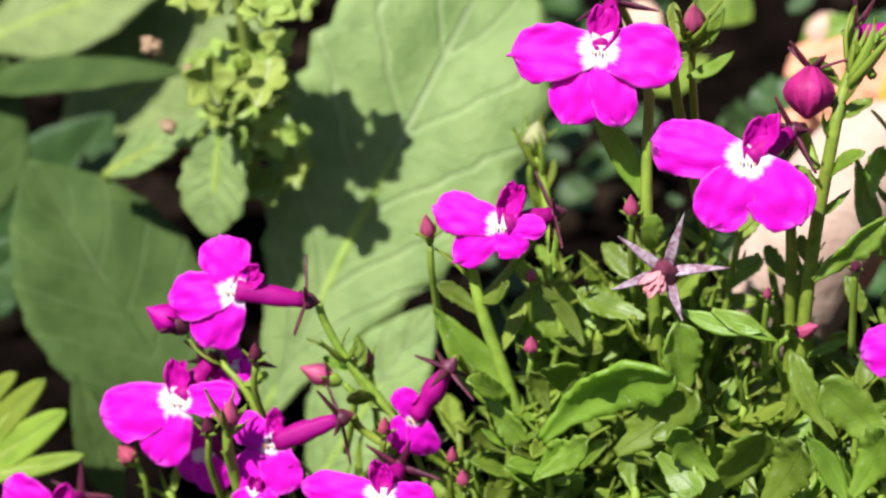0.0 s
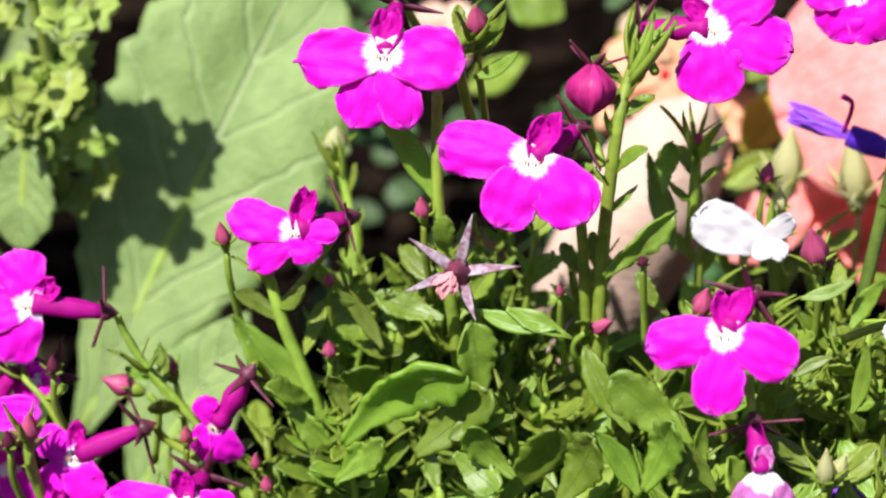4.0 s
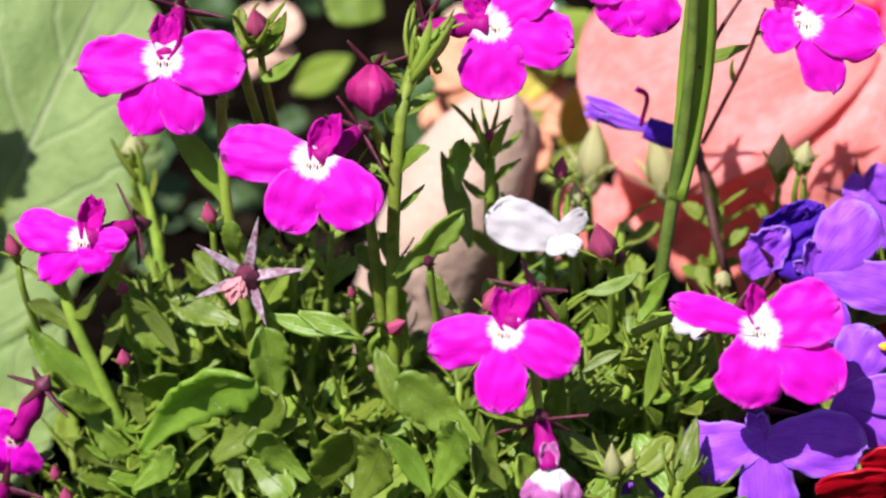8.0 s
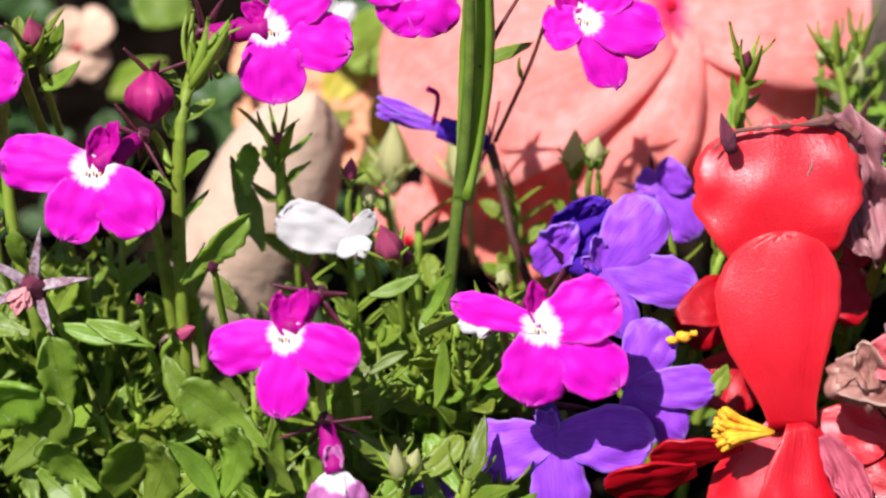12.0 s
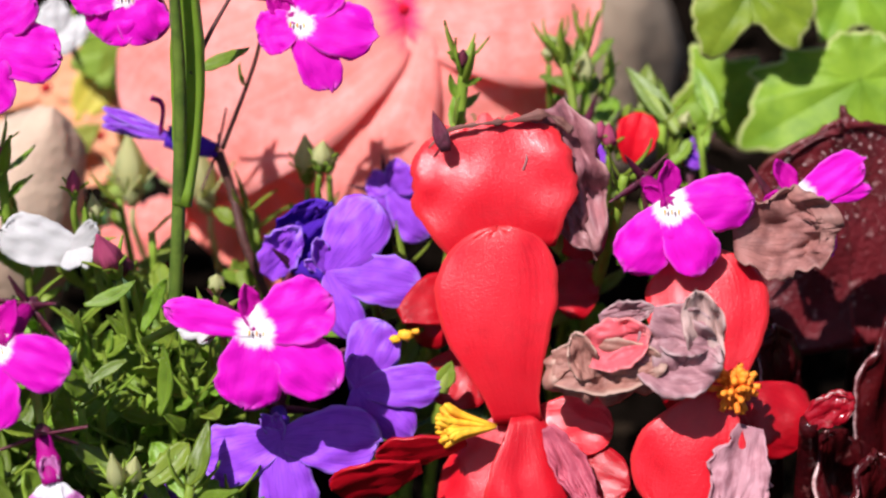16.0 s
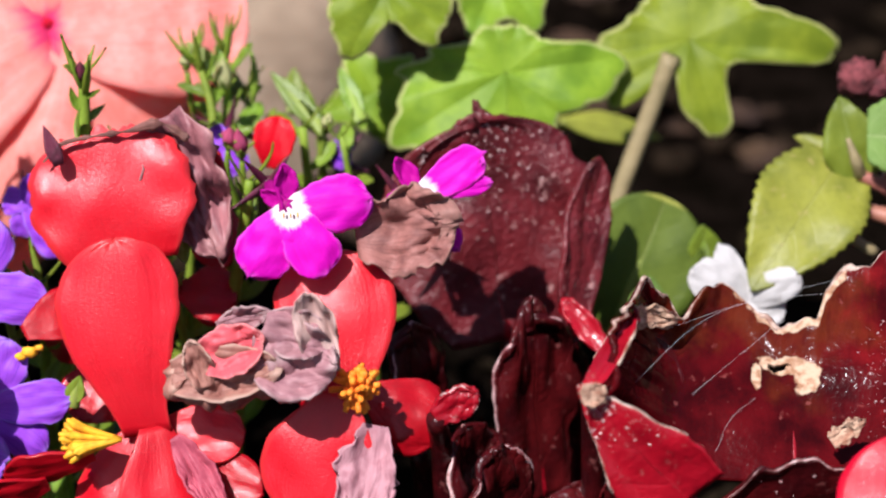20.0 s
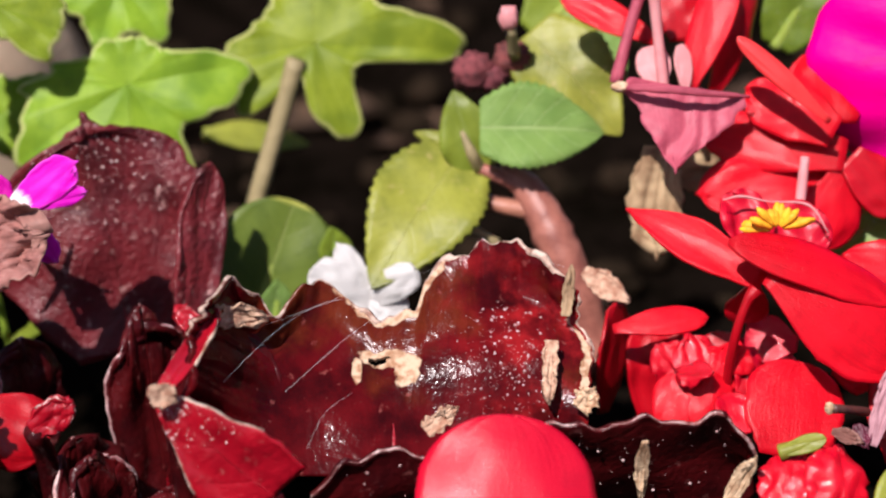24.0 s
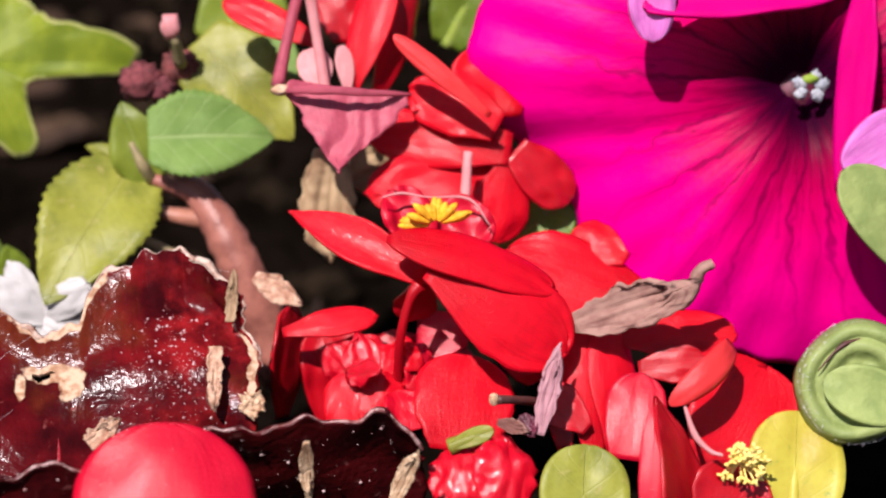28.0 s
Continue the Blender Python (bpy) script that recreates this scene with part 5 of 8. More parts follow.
shoot(((-0.0009, 0.0300, 0.0519), (-0.0034, 0.0360, 0.0672), (-0.0068, 0.0400, 0.0774)), 0.0007, 7, 9, .0065, YOUNG, tuft=6, spread=0.5)
shoot(((0.0173, 0.0300, 0.0732), (0.0112, 0.0250, 0.0975), (0.0134, 0.0230, 0.1036)), 0.0006, 8, 5, .006, NARROW, stop=0.95, tuft=5, start=0.45)
shoot(((0.0623, 0.0260, 0.0633), (0.0639, 0.0260, 0.0825), (0.0649, 0.0260, 0.0997), (0.0646, 0.0260, 0.1159)), 0.0008, 9, 0, .006, tuft=0, label="thick green lobelia stem with a ridged edge", material=STEM_DARK)
shoot(((0.0970, 0.0380, 0.0852), (0.0980, 0.0400, 0.0922), (0.0985, 0.0400, 0.0986)), 0.0008, 10, 8, .0055, NARROW, tuft=5, spread=0.5, label="lobelia shoot tip with narrow dark leaves")
shoot(((0.0410, 0.0340, 0.0738), (0.0408, 0.0340, 0.0818), (0.0406, 0.0340, 0.0881)), 0.0007, 11, 9, .0060, NARROW, tuft=6, spread=0.6)
shoot(((0.1155, 0.0360, 0.0687), (0.1178, 0.0340, 0.0809), (0.1186, 0.0340, 0.0863)), 0.0008, 12, 3, .005, NARROW, tuft=2)
shoot(((0.0671, 0.0450, 0.0841), (0.0714, 0.0450, 0.0954), (0.0735, 0.0440, 0.1035)), 0.00028, 13, 2, .005, NARROW, tuft=0, label="thin reddish lobelia stalk", material=STEM_RED)
shoot(((0.0660, 0.0280, 0.1011), (0.0681, 0.0300, 0.1055), (0.0708, 0.0320, 0.1100)), 0.00028, 14, 0, .005, NARROW, tuft=0, label="thin reddish lobelia stalk", material=STEM_RED)

# long single leaves that stand out
SINGLES = thing("lobelia_leaves", (0.0095, 0.0200, 0.0540), "larger toothed lobelia leaves among the shoots", "leaves")
_r = random.Random(77)
for base, tip, face, pool in (((0.0179, 0.0100, 0.0598), (0.0174, 0.0080, 0.0704), (0.3, -0.85, 0.3), BROAD),
                              ((0.0013, 0.0080, 0.0532), (0.0171, 0.0040, 0.0679), (0.45, -0.75, 0.35), BLADES),
                              ((0.0441, 0.0000, 0.0634), (0.0342, 0.0000, 0.0709), (-0.25, -0.8, 0.5), BROAD),
                              ((0.0293, 0.0000, 0.0533), (0.0335, -0.0020, 0.0644), (-0.25, -0.8, 0.5), BLADES),
                              ((0.0012, 0.0040, 0.0494), (0.0059, 0.0020, 0.0570), (0.1, -0.7, 0.7), BLADES),
                              ((-0.0031, 0.0130, 0.0525), (-0.0134, 0.0120, 0.0665), (0.5, -0.8, 0.3), NARROW),
                              ((-0.0035, 0.0120, 0.0534), (-0.0079, 0.0110, 0.0595), (0.6, -0.4, 0.7), BLADES),
                              ((0.0226, 0.0050, 0.0615), (0.0147, 0.0040, 0.0581), (0.1, -0.7, 0.7), BLADES),
                              ((-0.0033, 0.0120, 0.0480), (-0.0083, 0.0110, 0.0520), (0.3, -0.85, 0.3), BROAD),
                              ((0.0162, 0.0140, 0.0706), (0.0263, 0.0120, 0.0704), (0.1, -0.8, 0.5), NARROW),
                              ((0.0314, 0.0160, 0.0761), (0.0397, 0.0170, 0.0832), (0.4, -0.85, 0.1), BLADES),
                              ((0.0372, 0.0300, 0.0815), (0.0373, 0.0310, 0.0884), (0.5, -0.85, 0.1), BLADES),
                              ((0.0095, 0.0210, 0.0815), (0.0023, 0.0190, 0.0935), (0.4, -0.9, 0.1), NARROW),
                              ((0.0235, 0.0020, 0.0548), (0.0173, 0.0010, 0.0620), (0.0, -0.9, 0.4), BROAD),
                              ((0.0612, 0.0120, 0.0747), (0.0646, 0.0120, 0.0819), (-0.25, -0.8, 0.5), NARROW),
                              ((0.0549, 0.0100, 0.0791), (0.0608, 0.0100, 0.0826), (0.1, -0.7, 0.7), NARROW),
                              ((0.0023, 0.0000, 0.0525), (0.0084, -0.0010, 0.0596), (-0.25, -0.8, 0.5), BLADES),
                              ((0.0527, 0.0060, 0.0620), (0.0530, 0.0050, 0.0711), (0.0, -0.9, 0.4), NARROW),
                              ((0.0108, 0.0060, 0.0539), (0.0193, 0.0040, 0.0651), (0.1, -0.7, 0.7), BROAD),
                              ((0.0225, 0.0040, 0.0505), (0.0286, 0.0020, 0.0619), (0.5, -0.8, 0.2), BROAD),
                              ((0.0161, 0.0020, 0.0571), (0.0218, -0.0000, 0.0537), (0.3, -0.85, 0.3), BROAD),
                              ((-0.0065, 0.0100, 0.0570), (-0.0008, 0.0080, 0.0508), (0.0, -0.9, 0.4), BLADES),
                              ((0.0072, 0.0160, 0.0507), (-0.0004, 0.0150, 0.0600), (0.0, -0.9, 0.4), BROAD),
                              ((0.0031, 0.0200, 0.0595), (-0.0031, 0.0200, 0.0668), (0.3, -0.85, 0.3), BROAD),
                              ((0.0117, 0.0180, 0.0667), (0.0029, 0.0180, 0.0691), (0.1, -0.7, 0.7), BLADES),
                              ((0.0388, -0.0020, 0.0569), (0.0337, -0.0040, 0.0658), (0.4, -0.8, 0.4), NARROW),
                              ((0.0393, -0.0020, 0.0578), (0.0424, -0.0040, 0.0690), (-0.25, -0.8, 0.5), BLADES),
                              ((0.0461, 0.0000, 0.0605), (0.0454, 0.0000, 0.0673), (0.3, -0.85, 0.3), NARROW),
                              ((0.0595, 0.0100, 0.0719), (0.0550, 0.0080, 0.0696), (0.1, -0.7, 0.7), NARROW),
                              ((0.0627, 0.0120, 0.0632), (0.0630, 0.0120, 0.0726), (-0.25, -0.8, 0.5), NARROW),
                              ((0.0476, -0.0010, 0.0581), (0.0437, -0.0020, 0.0646), (0.3, -0.85, 0.3), NARROW),
                              ((0.0368, 0.0080, 0.0594), (0.0307, 0.0080, 0.0691), (0.0, -0.9, 0.4), BLADES),
                              ((0.0199, 0.0140, 0.0712), (0.0279, 0.0120, 0.0702), (0.1, -0.7, 0.7), NARROW),
                              ((0.0048, 0.0140, 0.0636), (-0.0011, 0.0140, 0.0711), (0.3, -0.85, 0.3), NARROW),
                              ((0.0018, 0.0080, 0.0572), (-0.0007, 0.0080, 0.0626), (0.0, -0.9, 0.4), BLADES),
                              ((0.0397, 0.0160, 0.0717), (0.0356, 0.0160, 0.0768), (0.0, -0.9, 0.4), BLADES),
                              ((0.0645, 0.0255, 0.0849), (0.0641, 0.0245, 0.1189), (-0.3, -0.93, 0.1), STRAP),
                              ((0.0647, 0.0400, 0.0969), (0.0712, 0.0380, 0.1011), (0, -0.6, 0.8), NARROW),
                              ((0.0391, 0.0300, 0.0739), (0.0349, 0.0320, 0.0856), (0.2, -0.9, 0.3), NARROW),
                              ((0.0131, 0.0240, 0.0970), (0.0181, 0.0230, 0.1015), (0, -0.7, 0.7), NARROW),
                              ((0.0132, 0.0240, 0.0999), (0.0164, 0.0230, 0.1063), (-0.2, -0.9, 0.3), NARROW)):
    blade_at(pool, SINGLES, base, tip, face, _r)


def thicket(seed, spots, height, depth, leaves, pool, length, lean=0.004, tuft=5):
    rng = random.Random(seed)
    for x, y, top in spots:
        foot = V((x + rng.uniform(-0.006, 0.006), y + rng.uniform(-0.004, 0.006), max(top - height, soil_height(x, y) - 0.002)))
        head = V((x + rng.uniform(-lean, lean), y + rng.uniform(-depth, depth), top))
        mid = (foot + head) / 2 + V((rng.uniform(-0.002, 0.002), 0, 0))
        shoot((foot, mid, head), rng.uniform(0.0005, 0.0008), rng.random(), leaves, length, pool, start=0.25, tuft=rng.randrange(1, 4))


def row(a, b, n, rng, jitter=0.004):
    out = []
    for k in range(n):
        f = (k + rng.uniform(0.1, 0.9)) / n
        p = V(a) * (1 - f) + V(b) * f
        out.append((p[0], p[1] + rng.uniform(-jitter, jitter), p[2] + rng.uniform(-jitter, jitter)))
    return out


_r = random.Random(12)
thicket(21, row((-0.0010, 0.0240, 0.0560), (0.0429, 0.0300, 0.0650), 13, _r), .045, .003, 15, LOOSE, 0.0092)
thicket(22, row((-0.0100, 0.0160, 0.0461), (0.0611, 0.0180, 0.0598), 20, _r), .04, .003, 14, LOOSE, 0.0100)
thicket(23, row((-0.0095, 0.0080, 0.0408), (0.0662, 0.0080, 0.0535), 20, _r), .03, .003, 13, LOOSE, 0.0096)
thicket(24, row((0.0450, 0.0260, 0.0680), (0.0693, 0.0280, 0.0679), 10, _r), .045, .003, 14, LOOSE, 0.0084)
thicket(25, row((0.0499, 0.0160, 0.0646), (0.0705, 0.0200, 0.0644), 11, _r), .04, .003, 14, LOOSE, 0.0088)
thicket(26, row((0.0430, 0.0400, 0.0692), (0.0810, 0.0500, 0.0727), 7, _r, .005), .04, .003, 9, YOUNG, .0065)
thicket(27, row((-0.0519, 0.0100, 0.0316), (-0.0094, 0.0140, 0.0423), 8, _r), .03, .003, 7, YOUNG, .0060)
thicket(28, row((0.0702, 0.0340, 0.0694), (0.1161, 0.0400, 0.0765), 9, _r), .045, .003, 9, NARROW, .0085)
thicket(29, row((0.0983, 0.0500, 0.0815), (0.1317, 0.0580, 0.0774), 8, _r, .006), .04, .003, 7, YOUNG, .0065)
thicket(30, row((0.0010, 0.0300, 0.0640), (0.0175, 0.0320, 0.0690), 8, _r), .045, .003, 14, LOOSE, 0.0080)
thicket(32, row((0.0000, 0.0220, 0.0640), (0.0060, 0.0220, 0.0660), 4, _r), .04, .003, 13, LOOSE, 0.0084)
thicket(33, row((-0.0060, 0.0120, 0.0500), (0.0060, 0.0120, 0.0544), 5, _r), .03, .003, 12, LOOSE, 0.0084)
thicket(34, row((0.0018, 0.0260, 0.0645), (0.0282, 0.0280, 0.0734), 9, _r), .05, .003, 15, LOOSE, 0.0076)
thicket(35, row((0.0037, 0.0340, 0.0540), (0.0200, 0.0360, 0.0600), 4, _r), .05, .003, 12, YOUNG, .0100)
thicket(36, row((0.0023, 0.0200, 0.0511), (0.0473, 0.0220, 0.0595), 12, _r), .04, .003, 13, LOOSE, 0.0092)
thicket(37, row((0.0040, 0.0120, 0.0390), (0.0660, 0.0120, 0.0480), 14, _r), .03, .003, 12, LOOSE, 0.0090)
thicket(38, row((0.0060, 0.0300, 0.0500), (0.0600, 0.0340, 0.0540), 10, _r), .04, .003, 11, YOUNG, 0.0090)
thicket(31, row((0.0425, 0.0040, 0.0538), (0.0705, 0.0040, 0.0577), 8, _r), .03, .003, 10, NARROW, .0120)


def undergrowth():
    """Leaves deep behind the flowers, dimmed by a leaf colour that holds the shade."""
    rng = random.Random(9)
    owner = thing("undergrowth", (0.03, 0.10, 0.02), "green leaves deep behind the flowers, dimmed by their colour", "plants")
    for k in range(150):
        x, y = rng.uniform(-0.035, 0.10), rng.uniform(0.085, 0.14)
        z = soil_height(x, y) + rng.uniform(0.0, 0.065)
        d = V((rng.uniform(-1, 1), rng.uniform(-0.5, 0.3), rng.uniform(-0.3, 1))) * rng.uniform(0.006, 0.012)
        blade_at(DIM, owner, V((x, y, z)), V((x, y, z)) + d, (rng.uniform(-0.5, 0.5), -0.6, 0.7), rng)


DIM = leaf_set("dim_leaf", 4, LEAF_SHADED, 0.010, 0.0075, wide=0.5, narrow=0.4)
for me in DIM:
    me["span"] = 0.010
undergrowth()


# ---- coral impatiens ----
def impatiens(centre, petals, label, material=CORAL):
    owner = thing("impatiens_flower", centre, label, "flower", "impatiens flowers")
    c = V(centre)
    for i, (tip, width) in enumerate(petals):
        d = unit(V(tip) - c)
        part("petal", sheet(c, tip, TO_EYE + EYE_UP * 0.15 - d * 0.2, width, 0.64, 0.30, 2.6, 0.5, 0.8, cup=-0.06, bend=0.06, curl=-0.08, ripple=0.10, freq=2.2, notch=0.07,
                            nu=18, nv=14, thick=0.0004, seed=i * 2.3 + c[0] * 70), material, owner)
    part("throat", lathe(c - TO_EYE * 0.003, c + TO_EYE * 0.0015, 0.0018, BUD, 8), ROSE, owner, "small dark pink throat")
    return owner


impatiens((0.0895, 0.0740, 0.0930), (((0.0503, 0.0660, 0.0790), 0.0327), ((0.0758, 0.0620, 0.0703), 0.0267), ((0.1061, 0.0680, 0.0747), 0.0311), ((0.1167, 0.0760, 0.0974), 0.0273), ((0.0812, 0.0900, 0.1157), 0.0337)),
          "large coral-orange impatiens flower, wide open")
impatiens((0.0728, 0.0820, 0.0691), (((0.0606, 0.0720, 0.0564), 0.0216), ((0.0743, 0.0680, 0.0501), 0.0205), ((0.0836, 0.0720, 0.0571), 0.0191), ((0.0640, 0.0840, 0.0776), 0.0202)),
          "pale coral-pink impatiens flower behind lobelia buds", CORAL_PALE)
impatiens((0.0532, 0.0720, 0.0554), (((0.0441, 0.0680, 0.0583), 0.0066), ((0.0469, 0.0760, 0.0618), 0.0056), ((0.0546, 0.0760, 0.0628), 0.0066)), "coral-pink impatiens petals low behind white petals")
for c, k in (((0.0331, 0.0980, 0.0707), .0065), ((0.0417, 0.0940, 0.0646), .0060), ((0.0299, 0.1000, 0.0614), .0045), ((0.0434, 0.1000, 0.0718), .0050), ((0.0387, 0.0850, 0.0615), .0040)):
    c = V(c)
    impatiens(c, [(c + (RIGHT * math.cos(a) + EYE_UP * math.sin(a)) * k * q, k * 1.4) for a, q in ((0.4, 1.5), (1.9, 1.1), (3.0, 1.6), (4.4, 1.2))], "faded peach impatiens flower behind the lobelias", ORANGE)
for c, tips in (((-0.0043, 0.1100, 0.0680), (((-0.0070, 0.1100, 0.0741), 0.0055), ((0.0004, 0.1100, 0.0741), 0.0064), ((-0.0006, 0.1100, 0.0638), 0.0060), ((-0.0081, 0.1100, 0.0622), 0.0046))),
                ((0.0292, 0.1100, 0.0715), (((0.0262, 0.1100, 0.0760), 0.0055), ((0.0335, 0.1100, 0.0747), 0.0055), ((0.0304, 0.1100, 0.0657), 0.0051)))):
    impatiens(c, tips, "cream-peach impatiens flower out of focus behind", PEACH_PALE)
for b, t, w in (((0.0465, 0.0880, 0.0638), (0.0531, 0.0900, 0.0756), 0.0078), ((0.0380, 0.0950, 0.0666), (0.0447, 0.1000, 0.0775), 0.0069), ((0.0265, 0.1000, 0.0577), (0.0351, 0.1000, 0.0634), 0.0062), ((0.0447, 0.0820, 0.0597), (0.0508, 0.0850, 0.0655), 0.0051), ((0.0009, 0.1100, 0.0600), (0.0101, 0.1100, 0.0668), 0.0062)):
    broad_leaf(b, t, w, (0.2, -0.8, 0.6), "yellow-green leaf among peach flowers", YELLOW_LEAF if w > 0.0065 else LEAF_YOUNG, 5, 0.08, name="leaf", nu=16)
for b, t, w, m in (((0.0430, 0.0900, 0.0749), (0.0525, 0.0900, 0.0824), 0.0078, LEAF_YOUNG), ((0.0074, 0.1000, 0.0826), (0.0165, 0.1000, 0.0778), 0.0098, LEAF), ((0.0382, 0.0950, 0.0760), (0.0551, 0.0900, 0.0821), 0.0095, LEAF_YOUNG),
                   ((0.0364, 0.0850, 0.0641), (0.0437, 0.0850, 0.0703), 0.0051, OLIVE), ((0.0247, 0.1100, 0.0701), (0.0316, 0.1100, 0.0765), 0.0071, LEAF)):
    broad_leaf(b, t, w, (0, -0.8, 0.6), "soft green leaf behind the flowers", m, 6, 0.05, name="leaf")


# ---- red begonias ----
def begonia_flower(base, petals, label, centre=None, radius=0.002, pollen=POLLEN, stalk=(), seed=1, style=""):
    """petals: (base, tip, width, face, material[, extra shape])."""
    owner = thing("begonia_flower", base, label, "flower", "red begonia flowers")
    for i, q in enumerate(petals):
        kw = dict(wide=0.62, narrow=0.3, power=2.3, end=0.5, rise=1.2, cup=-0.03, bend=0.03, curl=-0.05, ripple=0.08, ragged=0.05, fold=0.06 * math.sin(seed * 3 + i * 2.2), nu=24, nv=18, thick=0.0004, seed=seed + i * 1.3)
        if len(q) > 5:
            kw.update(q[5])
        part("petal", sheet(q[0], q[1], q[3], q[2], **kw), q[4], owner)
    if centre is not None:
        stamens(owner, centre, radius, pollen, 70 if not style else 44, seed, style)
    if len(stalk):
        part("flower_stalk", rod(stalk, [0.0008, 0.0009], 8), RED_DEEP, owner)
    return owner


F0 = (-0.05, -0.92, 0.4)
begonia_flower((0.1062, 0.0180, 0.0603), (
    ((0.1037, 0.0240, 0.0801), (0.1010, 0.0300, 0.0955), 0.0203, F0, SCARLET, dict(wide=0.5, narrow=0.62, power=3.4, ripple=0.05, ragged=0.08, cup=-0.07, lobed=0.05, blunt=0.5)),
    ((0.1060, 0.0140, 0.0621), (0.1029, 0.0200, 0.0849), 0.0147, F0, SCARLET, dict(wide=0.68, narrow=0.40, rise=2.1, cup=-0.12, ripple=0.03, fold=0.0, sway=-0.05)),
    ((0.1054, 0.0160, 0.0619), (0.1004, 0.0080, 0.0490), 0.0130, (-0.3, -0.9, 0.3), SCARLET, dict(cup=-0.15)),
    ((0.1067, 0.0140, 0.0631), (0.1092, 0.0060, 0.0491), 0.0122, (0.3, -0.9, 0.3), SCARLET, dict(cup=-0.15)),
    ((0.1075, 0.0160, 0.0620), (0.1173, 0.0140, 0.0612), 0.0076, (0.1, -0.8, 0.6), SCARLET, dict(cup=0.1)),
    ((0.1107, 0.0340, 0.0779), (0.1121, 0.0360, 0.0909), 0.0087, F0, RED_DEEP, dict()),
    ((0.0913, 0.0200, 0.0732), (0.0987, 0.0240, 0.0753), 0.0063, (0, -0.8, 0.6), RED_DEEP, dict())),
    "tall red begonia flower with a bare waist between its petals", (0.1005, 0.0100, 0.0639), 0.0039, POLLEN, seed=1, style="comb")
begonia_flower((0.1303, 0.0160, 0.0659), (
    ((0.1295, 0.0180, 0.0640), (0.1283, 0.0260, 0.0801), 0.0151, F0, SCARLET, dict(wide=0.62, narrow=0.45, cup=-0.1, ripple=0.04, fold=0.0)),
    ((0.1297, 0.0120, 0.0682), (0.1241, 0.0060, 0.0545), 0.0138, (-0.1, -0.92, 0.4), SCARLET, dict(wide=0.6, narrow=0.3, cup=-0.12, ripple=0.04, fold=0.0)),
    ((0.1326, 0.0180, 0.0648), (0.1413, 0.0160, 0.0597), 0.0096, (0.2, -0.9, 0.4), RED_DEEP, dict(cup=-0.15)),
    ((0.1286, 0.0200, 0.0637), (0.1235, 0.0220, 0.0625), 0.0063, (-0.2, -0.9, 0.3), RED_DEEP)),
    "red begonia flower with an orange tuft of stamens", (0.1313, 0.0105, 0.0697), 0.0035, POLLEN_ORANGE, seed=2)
# deep red here carries the shade below the tall flowers
begonia_flower((0.1036, 0.0160, 0.0570), (
    ((0.0990, 0.0300, 0.0716), (0.0916, 0.0320, 0.0649), 0.0087, (0, -0.8, 0.6), RED_DEEP),
    ((0.0997, 0.0280, 0.0646), (0.0971, 0.0220, 0.0599), 0.0086, F0, RED_DEEP),
    ((0.1089, 0.0340, 0.0713), (0.1161, 0.0340, 0.0697), 0.0081, (0, -0.7, 0.7), RED_DEEP),
    ((0.0944, 0.0080, 0.0594), (0.0839, 0.0060, 0.0570), 0.0073, (0.5, -0.8, -0.3), RED_DEEP),
    ((0.0997, 0.0110, 0.0613), (0.0890, 0.0100, 0.0590), 0.0060, (0.5, -0.8, -0.3), RED_DEEP),
    ((0.1091, 0.0140, 0.0558), (0.1194, 0.0100, 0.0560), 0.0082, (0, -0.8, 0.6), RED_DEEP),
    ((0.1132, 0.0440, 0.0802), (0.1139, 0.0360, 0.0735), 0.0067, F0, RED_DEEP),
    ((0.1203, 0.0500, 0.0809), (0.1218, 0.0520, 0.0872), 0.0056, F0, RED, dict(fold=0.3, ragged=0.1))),
    "red begonia petals in the shade under the tall flowers", seed=3)
OLD = thing("dried_begonia_petals", (0.1213, 0.0160, 0.0713), "shrivelled brown and mauve begonia petals hanging on the flowers", "petals", "dried petals")
part("rolled_petal", rod([(0.1105, 0.0120, 0.0728), (0.1110, 0.0110, 0.0705), (0.1138, 0.0100, 0.0698), (0.1175, 0.0100, 0.0703), (0.1208, 0.0100, 0.0722), (0.1237, 0.0100, 0.0742)], [0.0012, 0.0020, 0.0019, 0.0021, 0.0018, 0.0012], 20, 9, 0.12, 0.4), DRY_TAN, OLD)
part("rolled_petal", rod([(0.1198, 0.0120, 0.0750), (0.1221, 0.0110, 0.0739), (0.1250, 0.0100, 0.0752), (0.1277, 0.0100, 0.0735)], [0.0012, 0.0026, 0.0032, 0.0030, 0.0016], 20, 9, 0.12, 0.4), DRY_LILAC, OLD)
crumpled("curled_petal", (0.1097, 0.0100, 0.0722), (0.1227, 0.0090, 0.0736), 0.0066, DRY_TAN, "", seed=3.3, owner=OLD, roll=0.3, crease=0.4, wide=0.4, narrow=0.6, ragged=0.12)
crumpled("curled_petal", (0.1138, 0.0080, 0.0717), (0.1123, 0.0100, 0.0769), 0.0034, DRY_TAN, "", seed=17.1, owner=OLD, roll=0.5, crease=0.5, wide=0.4, narrow=0.5, ragged=0.1)
crumpled("curled_petal", (0.1134, 0.0090, 0.0747), (0.1208, 0.0100, 0.0768), 0.0060, FADED_RED, "", seed=9.1, owner=OLD, roll=0.3, crease=0.35, wide=0.4, narrow=0.6, ragged=0.1)
crumpled("curled_petal", (0.1193, 0.0090, 0.0751), (0.1290, 0.0080, 0.0742), 0.0092, DRY_LILAC, "", seed=7.1, owner=OLD, roll=0.3, crease=0.4, wide=0.5, narrow=0.5, ragged=0.1)
